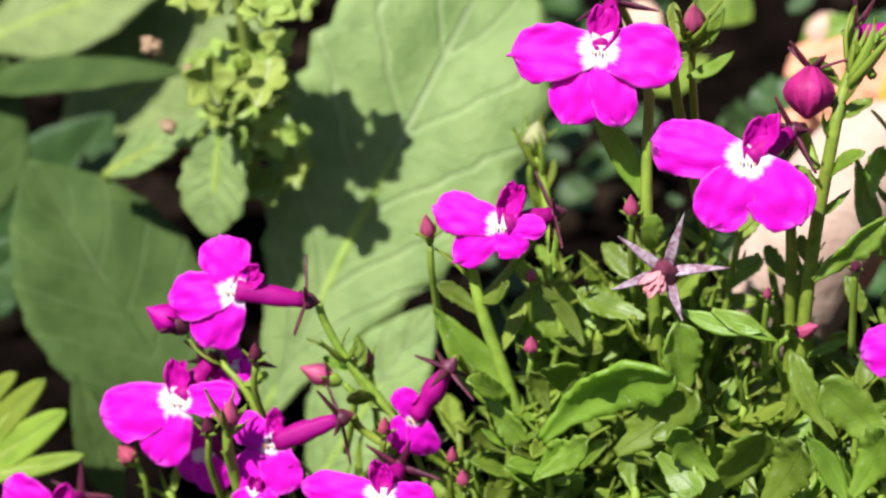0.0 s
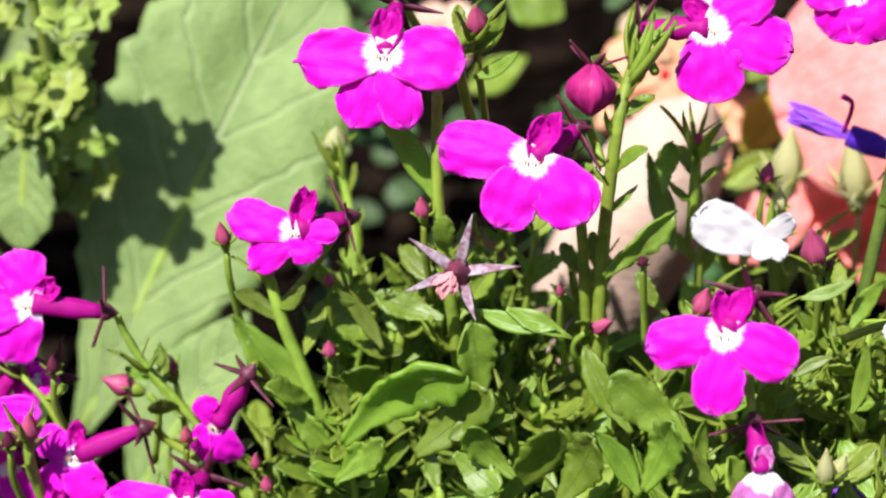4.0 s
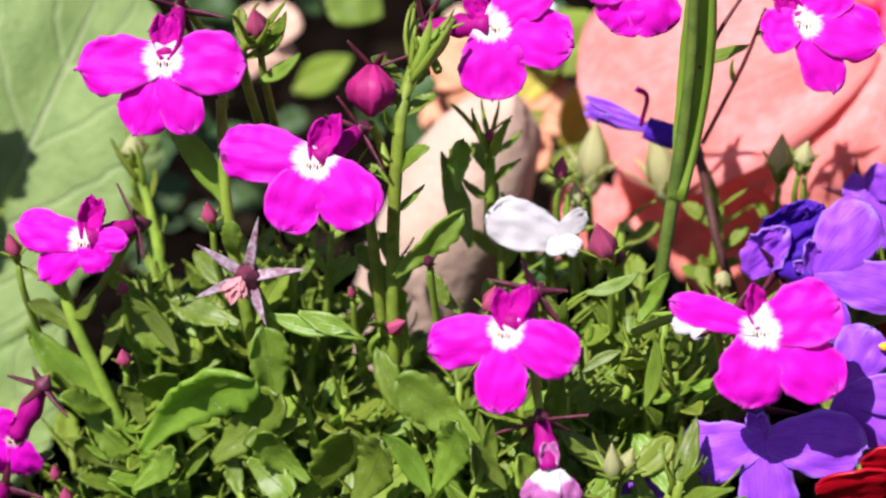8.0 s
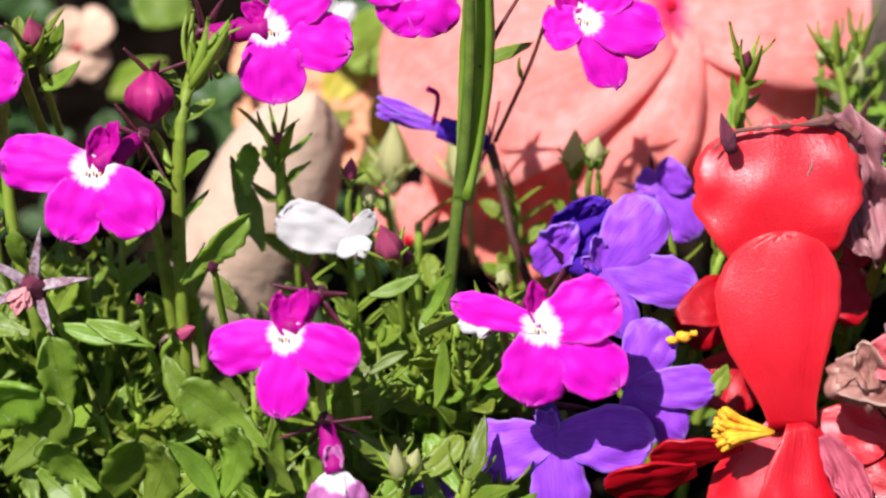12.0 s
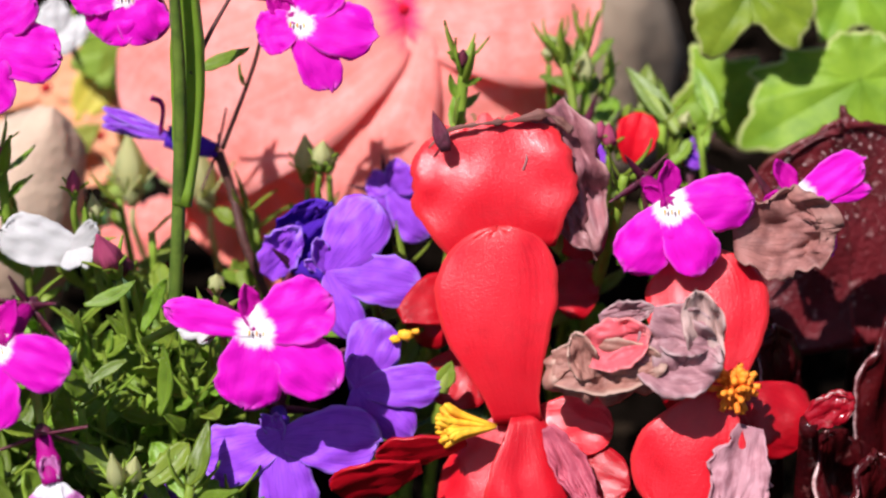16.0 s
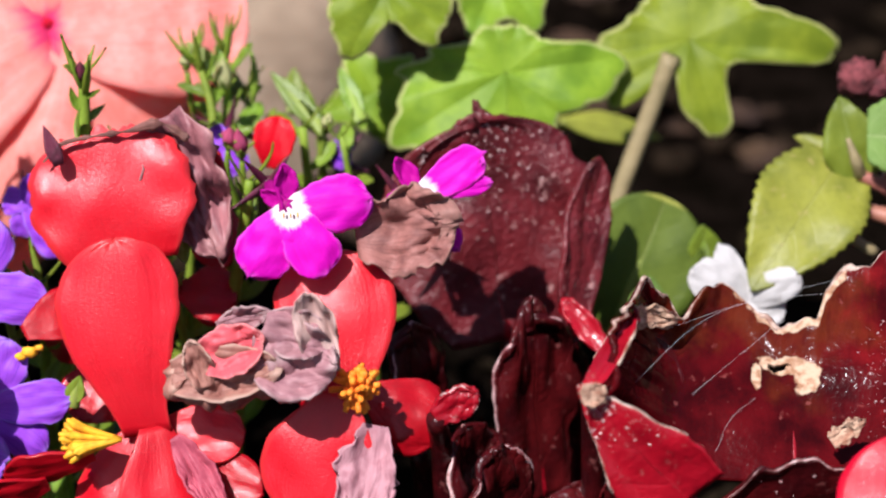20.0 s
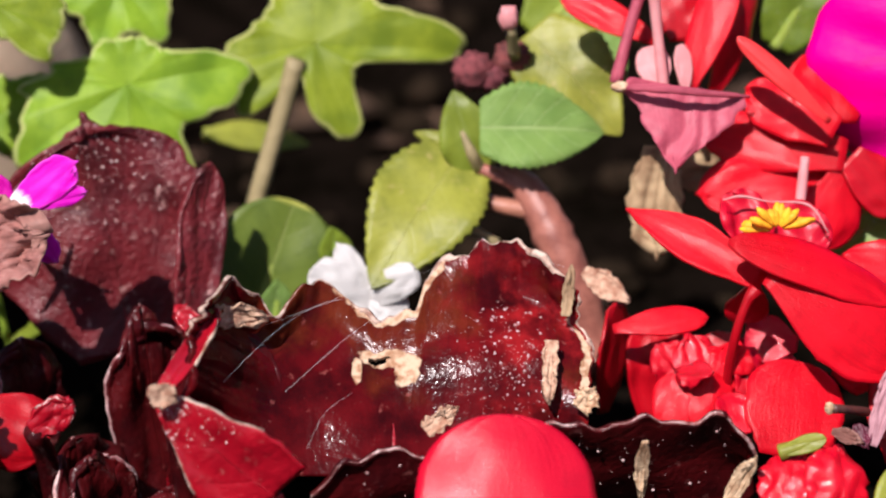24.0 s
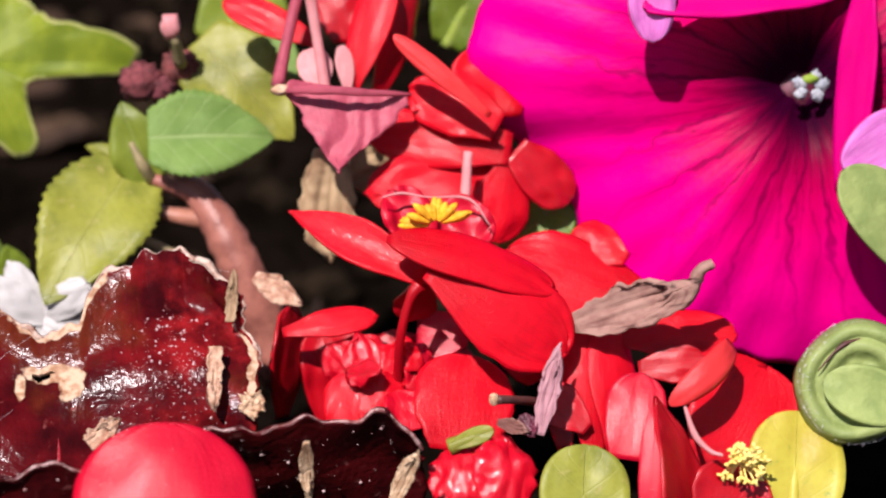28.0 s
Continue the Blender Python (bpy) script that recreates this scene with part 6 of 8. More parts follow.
crumpled("curled_petal", (0.1209, 0.0100, 0.0787), (0.1283, 0.0090, 0.0767), 0.0060, DRY_LILAC, "", seed=27.7, owner=OLD, roll=0.35, crease=0.45, wide=0.5, narrow=0.5, ragged=0.1)
crumpled("curled_petal", (0.1282, 0.0080, 0.0731), (0.1257, 0.0100, 0.0829), 0.0048, DRY_BEIGE, "", seed=19.7, owner=OLD, roll=0.4, crease=0.4, wide=0.6, narrow=0.5, ragged=0.1)
crumpled("curled_petal", (0.1151, 0.0130, 0.0771), (0.1210, 0.0130, 0.0785), 0.0028, DRY_LILAC, "", seed=23.7, owner=OLD, roll=0.5, crease=0.5)
crumpled("dried_petal", (0.1083, 0.0315, 0.0960), (0.1140, 0.0300, 0.0801), 0.0098, DRY_MAUVE, "shrivelled mauve petal behind a red begonia flower", seed=4.4, roll=0.22, crease=0.7, narrow=0.6, wide=0.35)
DRY_TOP = thing("dried_petal", (0.1016, 0.0300, 0.0945), "withered brown rim along the top of a red petal", "petal", "dried petals")
part("withered_edge", rod([(0.0944, 0.0277, 0.0922), (0.0966, 0.0287, 0.0941), (0.1002, 0.0287, 0.0950), (0.1046, 0.0292, 0.0954), (0.1087, 0.0297, 0.0960), (0.1118, 0.0297, 0.0939)], [0.0001, 0.0002, 0.0002, 0.0003, 0.0005, 0.0004], 9, 7, 0.3, 0.8), DRY_BROWN, DRY_TOP)
part("dark_tip", sheet((0.0966, 0.0262, 0.0925), (0.0949, 0.0275, 0.0972), TO_EYE, 0.0019, 0.35, 0.6, 1.4, 1.0, cup=0.3, nu=8, nv=4), SEPAL, DRY_TOP, "dark pointed scrap")
crumpled("dried_petal", (0.1317, 0.0260, 0.0817), (0.1437, 0.0260, 0.0833), 0.0107, DRY, "shrivelled brown begonia petal", seed=8.8)
crumpled("dried_petal", (0.1334, 0.0100, 0.0647), (0.1307, 0.0040, 0.0543), 0.0074, DRY_PALE, "shrivelled pink begonia petal", seed=12.5)
crumpled("dried_petal", (0.1093, 0.0120, 0.0628), (0.1150, 0.0080, 0.0545), 0.0040, FADED, "curled faded begonia petal edge", seed=15.5)


# ---- lobelia shoots beside the brown stone ----
shoot(((0.1122, 0.0520, 0.0776), (0.1128, 0.0560, 0.0865), (0.1107, 0.0600, 0.0935)), 0.0006, 411, 9, 0.0055, BLADES)
shoot(((0.1161, 0.0560, 0.0782), (0.1147, 0.0600, 0.0856), (0.1145, 0.0640, 0.0939)), 0.0006, 412, 9, 0.0060, BLADES)
shoot(((0.1194, 0.0580, 0.0780), (0.1181, 0.0620, 0.0822), (0.1172, 0.0660, 0.0865)), 0.0005, 413, 7, 0.0050, BLADES)
for b, t, w, m in (((0.1276, 0.0600, 0.0815), (0.1203, 0.0660, 0.0882), 0.0030, LEAF), ((0.1144, 0.0620, 0.0881), (0.1091, 0.0660, 0.0929), 0.0034, LEAF_YOUNG), ((0.1232, 0.0660, 0.0821), (0.1234, 0.0700, 0.0872), 0.0030, LEAF_YOUNG), ((0.1326, 0.0620, 0.0822), (0.1297, 0.0680, 0.0878), 0.0028, LEAF)):
    broad_leaf(b, t, w, (0, -0.8, 0.6), "narrow green lobelia leaf beside the brown stone", m, 0, name="leaf", nu=16)


# ---- bronze begonia leaves ----
def bronze_leaf(base, tip, width, face, label, material=BRONZE, rim=0.00028, rim_material=DRY_EDGE, start=0.25, cut=None, specks=None, **shape):
    owner = thing("begonia_leaf", base, label, "leaf", "bronze begonia leaves")
    kw = dict(wide=0.5, narrow=0.5, power=2.6, end=0.5, cup=0.12, ripple=0.14, ragged=0.16, nu=40, nv=40, bend=-0.03)
    kw.update(shape)
    grid, uv = sheet_grid(base, tip, face, width, **kw)
    blade = part("blade", shell(grid, uv, 0.0007, False, cut), material, owner)
    mid = grid[:: max(len(grid) // 10, 1), grid.shape[1] // 2]
    back = unit(V(face)) * -0.0004
    part("midrib", rod([p + back for p in mid[:8]], [0.0009, 0.0003], 6, 3), BRONZE_RED, blade)
    b = V(base)
    part("leaf_stalk", rod([b, b + V((0.001, 0.004, -0.012)), V((b[0] + 0.002, b[1] + 0.008, soil_height(b[0], b[1]) - 0.002))], [0.0012, 0.0016], 8), BRONZE, owner)
    # pale raised dots: dust, and sparkle of the gloss built as geometry
    if specks:
        count, low, high, *band = specks
        along, rng = band or (0.3, 0.9), random.Random(int(abs(base[0]) * 1e6))
        dots = []
        for _ in range(count):
            i, j = int(len(grid) * (along[0] + (along[1] - along[0]) * rng.betavariate(2, 2))), int((low + (high - low) * (rng.betavariate(2, 2) if band else rng.random())) * (grid.shape[1] - 2))
            f, g = rng.random(), rng.random()
            p = (grid[i, j] * (1 - f) + grid[i + 1, j] * f) * (1 - g) + (grid[i, j + 1] * (1 - f) + grid[i + 1, j + 1] * f) * g
            if cut and cut(*uv[i, j]):
                continue
            r = 0.00005 + 0.00018 * rng.random() ** 5
            dots.append(lump(p + unit(V(face)) * 0.00040, r, r, r, 1.0, 0.3, 3))
        part("specks", join(*dots), SPECK, blade, "scattered pale specks, dust and modelled glints")
    if rim:
        part("dry_rim", edging(grid, rim, start, 0.7, kw.get("seed", 0.0)), rim_material, blade, "pale dry edge of the leaf")
    return owner


PALE_RIM = plain_material("pale_rim", (0.60, 0.42, 0.40), (0.20, 0.04, 0.04), 900, 0.5, 0.0002)
bronze_leaf((0.1515, 0.0440, 0.0574), (0.1475, 0.0500, 0.0875), 0.0298, (0.1, -0.85, 0.5), "upright bronze begonia leaf dusted with pale specks", BRONZE_SPECKLED, 0, ragged=0.1, seed=1, cup=-0.04, ripple=0.08, specks=(420, 0.05, 0.95))
bronze_leaf((0.1591, 0.0360, 0.0615), (0.1633, 0.0460, 0.0825), 0.0071, (0.5, -0.8, 0.2), "folded narrow bronze begonia leaf, edge on", BRONZE_SPECKLED, 0, ragged=0.05, seed=2)
bronze_leaf((0.1547, 0.0260, 0.0436), (0.1538, 0.0300, 0.0693), 0.0128, (0.55, -0.82, -0.1), "small dark red begonia leaf with ragged edge", BRONZE, 0.00015, PALE_RIM, seed=3, ripple=0.12, cup=0.03, wide=0.55, narrow=0.65, power=4, lobed=0.06)
bronze_leaf((0.1386, 0.0240, 0.0523), (0.1376, 0.0300, 0.0663), 0.0140, (0.8, -0.55, -0.3), "shaded dark red begonia leaf", BRONZE, 0.00015, PALE_RIM, seed=4)
bronze_leaf((0.1406, 0.0120, 0.0643), (0.1455, 0.0120, 0.0676), 0.0040, (0.2, -0.9, 0.3), "small curled red begonia leaf", BRONZE_RED, 0.00014, PALE_RIM, seed=5)
bronze_leaf((0.1483, 0.0060, 0.0502), (0.1470, 0.0060, 0.0629), 0.0120, (0.8, -0.58, -0.1), "small dark red begonia leaf with pale rim", BRONZE, 0.00017, PALE_RIM, seed=6)
bronze_leaf((0.1629, 0.0300, 0.0629), (0.1580, 0.0340, 0.0680), 0.0030, (0.2, -0.9, 0.3), "red fold of a begonia leaf", BRONZE_RED, 0, seed=7)
bronze_leaf((0.1571, 0.0000, 0.0585), (0.1560, 0.0020, 0.0604), 0.0085, (0.0, -0.8, 0.5), "dark begonia leaf tip with pale rim", BRONZE, 0.00017, PALE_RIM, seed=8)


# two leaves added to keep the shaded gap dark, turned from the sun
bronze_leaf((0.1584, 0.0340, 0.0312), (0.1587, 0.0400, 0.0576), 0.0194, (0.8, -0.5, -0.4), "added dark begonia leaf filling a shaded gap low down", BRONZE, 0, seed=32, ragged=0.08)
bronze_leaf((0.1482, 0.0160, 0.0402), (0.1442, 0.0200, 0.0578), 0.0166, (0.85, -0.5, -0.3), "added dark begonia leaf filling the shaded gap under the flowers", BRONZE, 0.00015, PALE_RIM, seed=33, ragged=0.08)


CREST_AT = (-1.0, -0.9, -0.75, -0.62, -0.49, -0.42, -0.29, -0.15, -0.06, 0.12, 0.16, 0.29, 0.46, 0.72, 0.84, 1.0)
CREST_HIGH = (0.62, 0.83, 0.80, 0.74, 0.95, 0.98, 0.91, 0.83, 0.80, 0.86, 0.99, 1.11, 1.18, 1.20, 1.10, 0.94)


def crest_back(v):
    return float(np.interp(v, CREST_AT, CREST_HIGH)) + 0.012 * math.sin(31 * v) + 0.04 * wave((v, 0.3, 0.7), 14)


def crest_front(v):
    return 1 + 0.05 * math.sin(5.3 * v + 0.8) + 0.025 * math.sin(17 * v) + 0.012 * math.sin(41 * v) + 0.04 * wave((v, 0.9, 0.2), 12) - 0.25 * max(abs(v) - 0.85, 0) / 0.15


def torn_hole(u, v):
    return (u - 0.69) ** 2 / 0.0012 + (v - 0.455 - 0.35 * (u - 0.69)) ** 2 / 0.0006 < 1 + 0.8 * wave((u, v, 2.0), 60)


# its speck cluster stands in for glints on the right half
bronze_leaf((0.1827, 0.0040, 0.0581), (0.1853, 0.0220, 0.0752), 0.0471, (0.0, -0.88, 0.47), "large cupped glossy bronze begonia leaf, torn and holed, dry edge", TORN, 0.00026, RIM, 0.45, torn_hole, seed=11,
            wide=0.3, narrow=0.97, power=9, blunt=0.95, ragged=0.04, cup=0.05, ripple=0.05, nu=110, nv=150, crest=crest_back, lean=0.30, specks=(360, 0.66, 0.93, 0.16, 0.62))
bronze_leaf((0.1684, -0.0060, 0.0631), (0.1564, -0.0040, 0.0768), 0.0112, (-0.3, -0.85, 0.4), "folded red lip of a large begonia leaf", BRONZE_RED, 0.00018, RIM, seed=12, ragged=0.08, ripple=0.08, wide=0.25, narrow=0.9, power=1.2, end=0.85, cup=0.06, bend=0.06, specks=(150, 0.02, 0.98))
crumpled("dried_leaf", (0.1561, -0.0070, 0.0785), (0.1585, -0.0060, 0.0765), 0.0027, DRY_EDGE, "tan dried fold of a begonia leaf", "leaf", seed=52.0, roll=0.2, crease=0.2)
bronze_leaf((0.1574, -0.0030, 0.0761), (0.1637, 0.0080, 0.0799), 0.0028, (-0.4, -0.8, 0.4), "narrow red folded edge of a begonia leaf", BRONZE_RED, 0.00020, RIM, seed=17, ragged=0.05, ripple=0.1, wide=0.4, narrow=0.7)
for base, tip, width, material, label, seed in (
        ((0.2030, 0.0120, 0.0703), (0.2019, 0.0080, 0.0650), 0.0017, DRY_EDGE, "tan dried flap on the torn side of a begonia leaf", 61.0),
        ((0.2052, 0.0150, 0.0718), (0.2062, 0.0180, 0.0757), 0.0013, TAN, "grey-brown papery flap at the corner of a begonia leaf", 62.0),
        ((0.2052, 0.0060, 0.0640), (0.2070, 0.0070, 0.0656), 0.0026, DRY_EDGE, "curled tan scrap on the torn side of a begonia leaf", 63.0),
        ((0.1632, 0.0080, 0.0793), (0.1682, 0.0140, 0.0758), 0.0026, DRY_EDGE, "tan dried flap along the top of a begonia leaf", 64.0),
        ((0.1867, 0.0040, 0.0640), (0.1902, 0.0050, 0.0659), 0.0022, DRY_EDGE, "crumbled tan edge of a begonia leaf", 65.0)):
    crumpled("dried_leaf", base, tip, width, material, label, "leaf", seed=seed, roll=0.2, crease=0.35, wide=0.3, narrow=0.8, power=4, ragged=0.5)
# dark bronze sheet stands for the lip's shadow in the hollow
bronze_leaf((0.1632, 0.0080, 0.0598), (0.1657, 0.0140, 0.0737), 0.0115, (0.2, -0.9, -0.1), "dark sheet for the shaded hollow of a large begonia leaf", BRONZE, 0, seed=18, ragged=0.03)
bronze_leaf((0.1986, 0.0060, 0.0421), (0.1988, -0.0040, 0.0669), 0.0540, (0.05, -0.85, -0.5), "dark bronze begonia leaf with a pale scalloped edge", BRONZE, 0.00017, PALE_RIM, 0.7, seed=13, ragged=0.02, ripple=0.04, cup=0.03,
            wide=0.3, narrow=0.95, power=9, blunt=0.97, nv=90, crest=crest_front, specks=(90, 0.05, 0.95))
crumpled("dried_patch", (0.2110, -0.0055, 0.0655), (0.2109, -0.0020, 0.0575), 0.0016, DRY_EDGE, "narrow tan scar on a dark begonia leaf", "leaf scar", seed=14.0, roll=0.02, crease=0.08)
crumpled("dried_leaf", (0.2203, -0.0060, 0.0560), (0.2234, -0.0060, 0.0624), 0.0022, DRY_EDGE, "torn tan corner of a begonia leaf", "leaf", seed=44.0, roll=0.05, crease=0.12)
begonia_flower((0.1934, -0.0140, 0.0548), (((0.1931, -0.0180, 0.0559), (0.1953, -0.0060, 0.0710), 0.0202, (0, -0.85, 0.5), ROSE, dict(wide=0.5, narrow=0.75, cup=-0.14, ripple=0.02, nu=34, nv=20, bend=0.06, fold=0.0, ragged=0.02)), ((0.1942, -0.0100, 0.0498), (0.2010, -0.0060, 0.0578), 0.0101, (0.3, -0.85, 0.4), RED_DEEP)), "round glossy rose-red begonia petal in front of a bronze leaf", seed=5)
WEB = thing("cobweb", (0.1734, 0.0120, 0.0738), "fine cobweb threads across the torn begonia leaf", "cobweb")
for line in (((0.1620, 0.0040, 0.0712), (0.1736, 0.0140, 0.0758), (0.1895, 0.0200, 0.0771)), ((0.1708, 0.0080, 0.0687), (0.1779, 0.0120, 0.0725), (0.1829, 0.0180, 0.0728)),
             ((0.1676, 0.0120, 0.0752), (0.1797, 0.0200, 0.0745), (0.1923, 0.0220, 0.0744)), ((0.1923, 0.0230, 0.0739), (0.1996, 0.0240, 0.0765), (0.2062, 0.0220, 0.0751)), ((0.1728, 0.0020, 0.0643), (0.1751, 0.0060, 0.0663), (0.1786, 0.0100, 0.0667))):
    part("thread", rod(line, [0.000012, 0.000012], 4, 6), THREAD, WEB)
SHED = thing("shed_stamens", (0.0920, 0.0180, 0.0718), "small yellow scraps of stamens caught among petals", "stamens")
for c, k in (((0.0921, 0.0180, 0.0717), 1.0), ((0.0908, 0.0190, 0.0706), 0.7), ((0.0933, 0.0180, 0.0722), 0.6)):
    part("scrap", lump(c, 0.0010 * k, 0.0007 * k, 0.0007 * k, k * 5, 0.5, 7, 3.0), POLLEN, SHED)
broad_leaf((0.1094, 0.0300, 0.0814), (0.1107, 0.0280, 0.0780), 0.0022, (0.1, -0.8, 0.5), "small cream-green leaf tip between red petals", LEAF_YOUNG, 0, name="leaf", nu=12)
broad_leaf((0.1003, 0.0300, 0.0785), (0.0994, 0.0320, 0.0830), 0.0022, (-0.1, -0.8, 0.5), "small green leaf between violet and red petals", LEAF_YOUNG, 0, name="leaf", nu=12)
broad_leaf((0.0964, 0.0180, 0.0642), (0.0977, 0.0190, 0.0677), 0.0024, (0.1, -0.8, 0.5), "small green leaf among red petals", LEAF_YOUNG, 0, name="leaf", nu=12)


# ---- lobed green leaves ----
def lobed_leaf(centre, face, up, size, edge, label, seed=0.0, stalk=()):
    """edge: lobe tips and notches round the leaf, (angle in degrees, share of size), angles rising."""
    owner = thing("pelargonium_leaf", centre, label, "leaf", "lobed pelargonium leaves")
    ring = [(r * math.cos(math.radians(a)), r * math.sin(math.radians(a))) for a, r in edge]
    angles = [math.radians(a) for a, _ in edge]

    def straight(a):
        a %= 2 * math.pi
        k = next((i for i, b in enumerate(angles) if b > a), 0)
        (px, py), (qx, qy) = ring[k - 1], ring[k]
        ex, ey = qx - px, qy - py
        return abs((px * ey - py * ex) / ((math.cos(a) * ey - math.sin(a) * ex) or 1e-9))

    def radius(a):
        r = sum(straight(a + math.radians(d)) for d in (-3, -1.5, 0, 1.5, 3)) / 5
        return size * r * (1 + 0.02 * math.sin(23 * a + seed) + 0.012 * math.sin(41 * a + seed * 2))

    peaks = [math.radians(edge[i][0]) for i in range(len(edge)) if edge[i][1] > 0.6 and edge[i][1] >= max(edge[i - 1][1], edge[(i + 1) % len(edge)][1])]

    def depth(r, a):
        q = r * radius(a) / size
        crease = min(min(abs((a - p + math.pi) % (2 * math.pi) - math.pi) for p in peaks), 0.5)
        return size * (0.36 * q * crease * (1 - 0.4 * r) + 0.10 * q * q * math.sin(2 * a + seed) - 0.22 * q ** 3 + 0.05 * wave((q * math.cos(a) + seed, q * math.sin(a), 0.0), 2.6) + 0.05 * max(r - 0.7, 0) * math.sin(13 * a + seed * 2))

    blade = part("blade", disc(centre, face, up, radius, 0.0006, 22, 260, 0.02, depth), IVY, owner)
    c, z = V(centre), unit(V(face))
    y = unit(V(up) - z * (V(up) @ z))
    x = np.cross(y, z)
    rim = [c + (x * math.cos(a) + y * math.sin(a)) * radius(a) + z * depth(1.0, a) for a in np.linspace(0, 2 * math.pi, 131)]
    part("pale_rim", rod(rim, [0.00026, 0.00034, 0.00024, 0.00032], 6, 1), RIM_GREEN, blade, "thickened pale green rim")
    if len(stalk):
        part("leaf_stalk", rod(stalk, [0.0014, 0.0013, 0.0015], 9), STEM_PALE, owner, "thick pale green stalk")


lobed_leaf((0.1526, 0.0680, 0.0863), (0.0, -0.85, 0.5), EYE_UP, 0.0174, ((7, 1.01), (14, 0.82), (19, 0.69), (35, 0.40), (70, 0.40), (118, 0.40), (140, 0.36), (159, 0.64), (168, 0.60), (175, 0.90), (183, 0.78), (195, 0.88), (211, 1.12), (222, 0.85), (232, 0.62), (248, 0.54), (268, 0.55), (285, 0.74), (298, 0.97), (303, 0.95), (311, 0.58), (318, 0.52), (330, 0.62), (345, 0.82), (355, 0.92)),
           "bright green lobed pelargonium leaf", 0.4)
lobed_leaf((0.1790, 0.0740, 0.0879), (-0.1, -0.8, 0.55), EYE_UP, 0.0211, ((5, 0.91), (17, 0.59), (25, 0.50), (60, 0.50), (90, 0.50), (120, 0.45), (141, 0.39), (165, 0.45), (176, 0.60), (186, 0.66), (194, 0.62), (201, 0.53), (213, 0.70), (225, 0.64), (235, 0.28), (250, 0.24), (258, 0.38), (263, 0.46), (277, 0.61), (287, 0.66), (294, 0.66), (302, 0.45), (312, 0.33), (330, 0.31), (342, 0.42), (346, 0.62), (349, 0.92), (353, 1.0), (359, 0.98)),
           "bright green lobed pelargonium leaf with deep notches", 1.4, ((0.1761, 0.0710, 0.0871), (0.1732, 0.0700, 0.0789), (0.1692, 0.0680, 0.0685), (0.1663, 0.0660, 0.0598), (0.1634, 0.0640, 0.0499)))
lobed_leaf((0.1364, 0.0660, 0.0997), (0.1, -0.8, 0.6), EYE_UP, 0.0107, ((60, 0.8), (105, 0.8), (150, 0.8), (205, 0.8), (225, 0.9), (231, 0.93), (239, 1.0), (248, 0.85), (258, 0.55), (272, 0.42), (285, 0.45), (300, 0.78), (309, 0.95), (322, 0.85), (335, 0.87), (359, 0.85)), "bright green lobed pelargonium leaf in the sun", 2.4)
lobed_leaf((0.1346, 0.0760, 0.0807), (0.1, -0.8, 0.5), EYE_UP, 0.0092, ((20, 0.6), (45, 0.9), (75, 0.5), (120, 0.9), (160, 0.5), (200, 0.95), (240, 0.6), (285, 0.85), (310, 0.8), (340, 0.45)), "small green lobed pelargonium leaf", 3.1)
lobed_leaf((0.1523, 0.0800, 0.0978), (0.1, -0.8, 0.5), EYE_UP, 0.0126, ((15, 0.6), (45, 0.9), (90, 0.6), (150, 0.6), (190, 0.9), (220, 0.6), (250, 0.9), (275, 0.6), (300, 0.9), (335, 0.6)), "green lobed pelargonium leaf behind others", 4.1)
broad_leaf((0.1618, 0.0850, 0.0717), (0.1774, 0.0880, 0.0672), 0.0051, (0, -0.6, 0.8), "dull olive leaf in the shade", OLIVE, 0, name="leaf", nu=14)
broad_leaf((0.1651, 0.0500, 0.0525), (0.1741, 0.0580, 0.0713), 0.0172, (0.1, -0.9, 0.4), "round smooth green leaf with half shade in its colour", ROUND_LEAF, 0, name="round_leaf", wide=0.55, narrow=0.4, power=2.4, end=0.5, ripple=0.03)
broad_leaf((0.1702, 0.0480, 0.0572), (0.1709, 0.0480, 0.0643), 0.0054, (0.1, -0.8, 0.5), "small green leaf tip", COLEUS, 0, name="leaf", nu=14)
broad_leaf((0.1794, 0.0550, 0.0623), (0.1788, 0.0550, 0.0683), 0.0047, (0.1, -0.8, 0.5), "small yellow-green leaf beside white petals", LEAF_YOUNG, 0, name="leaf", nu=14)


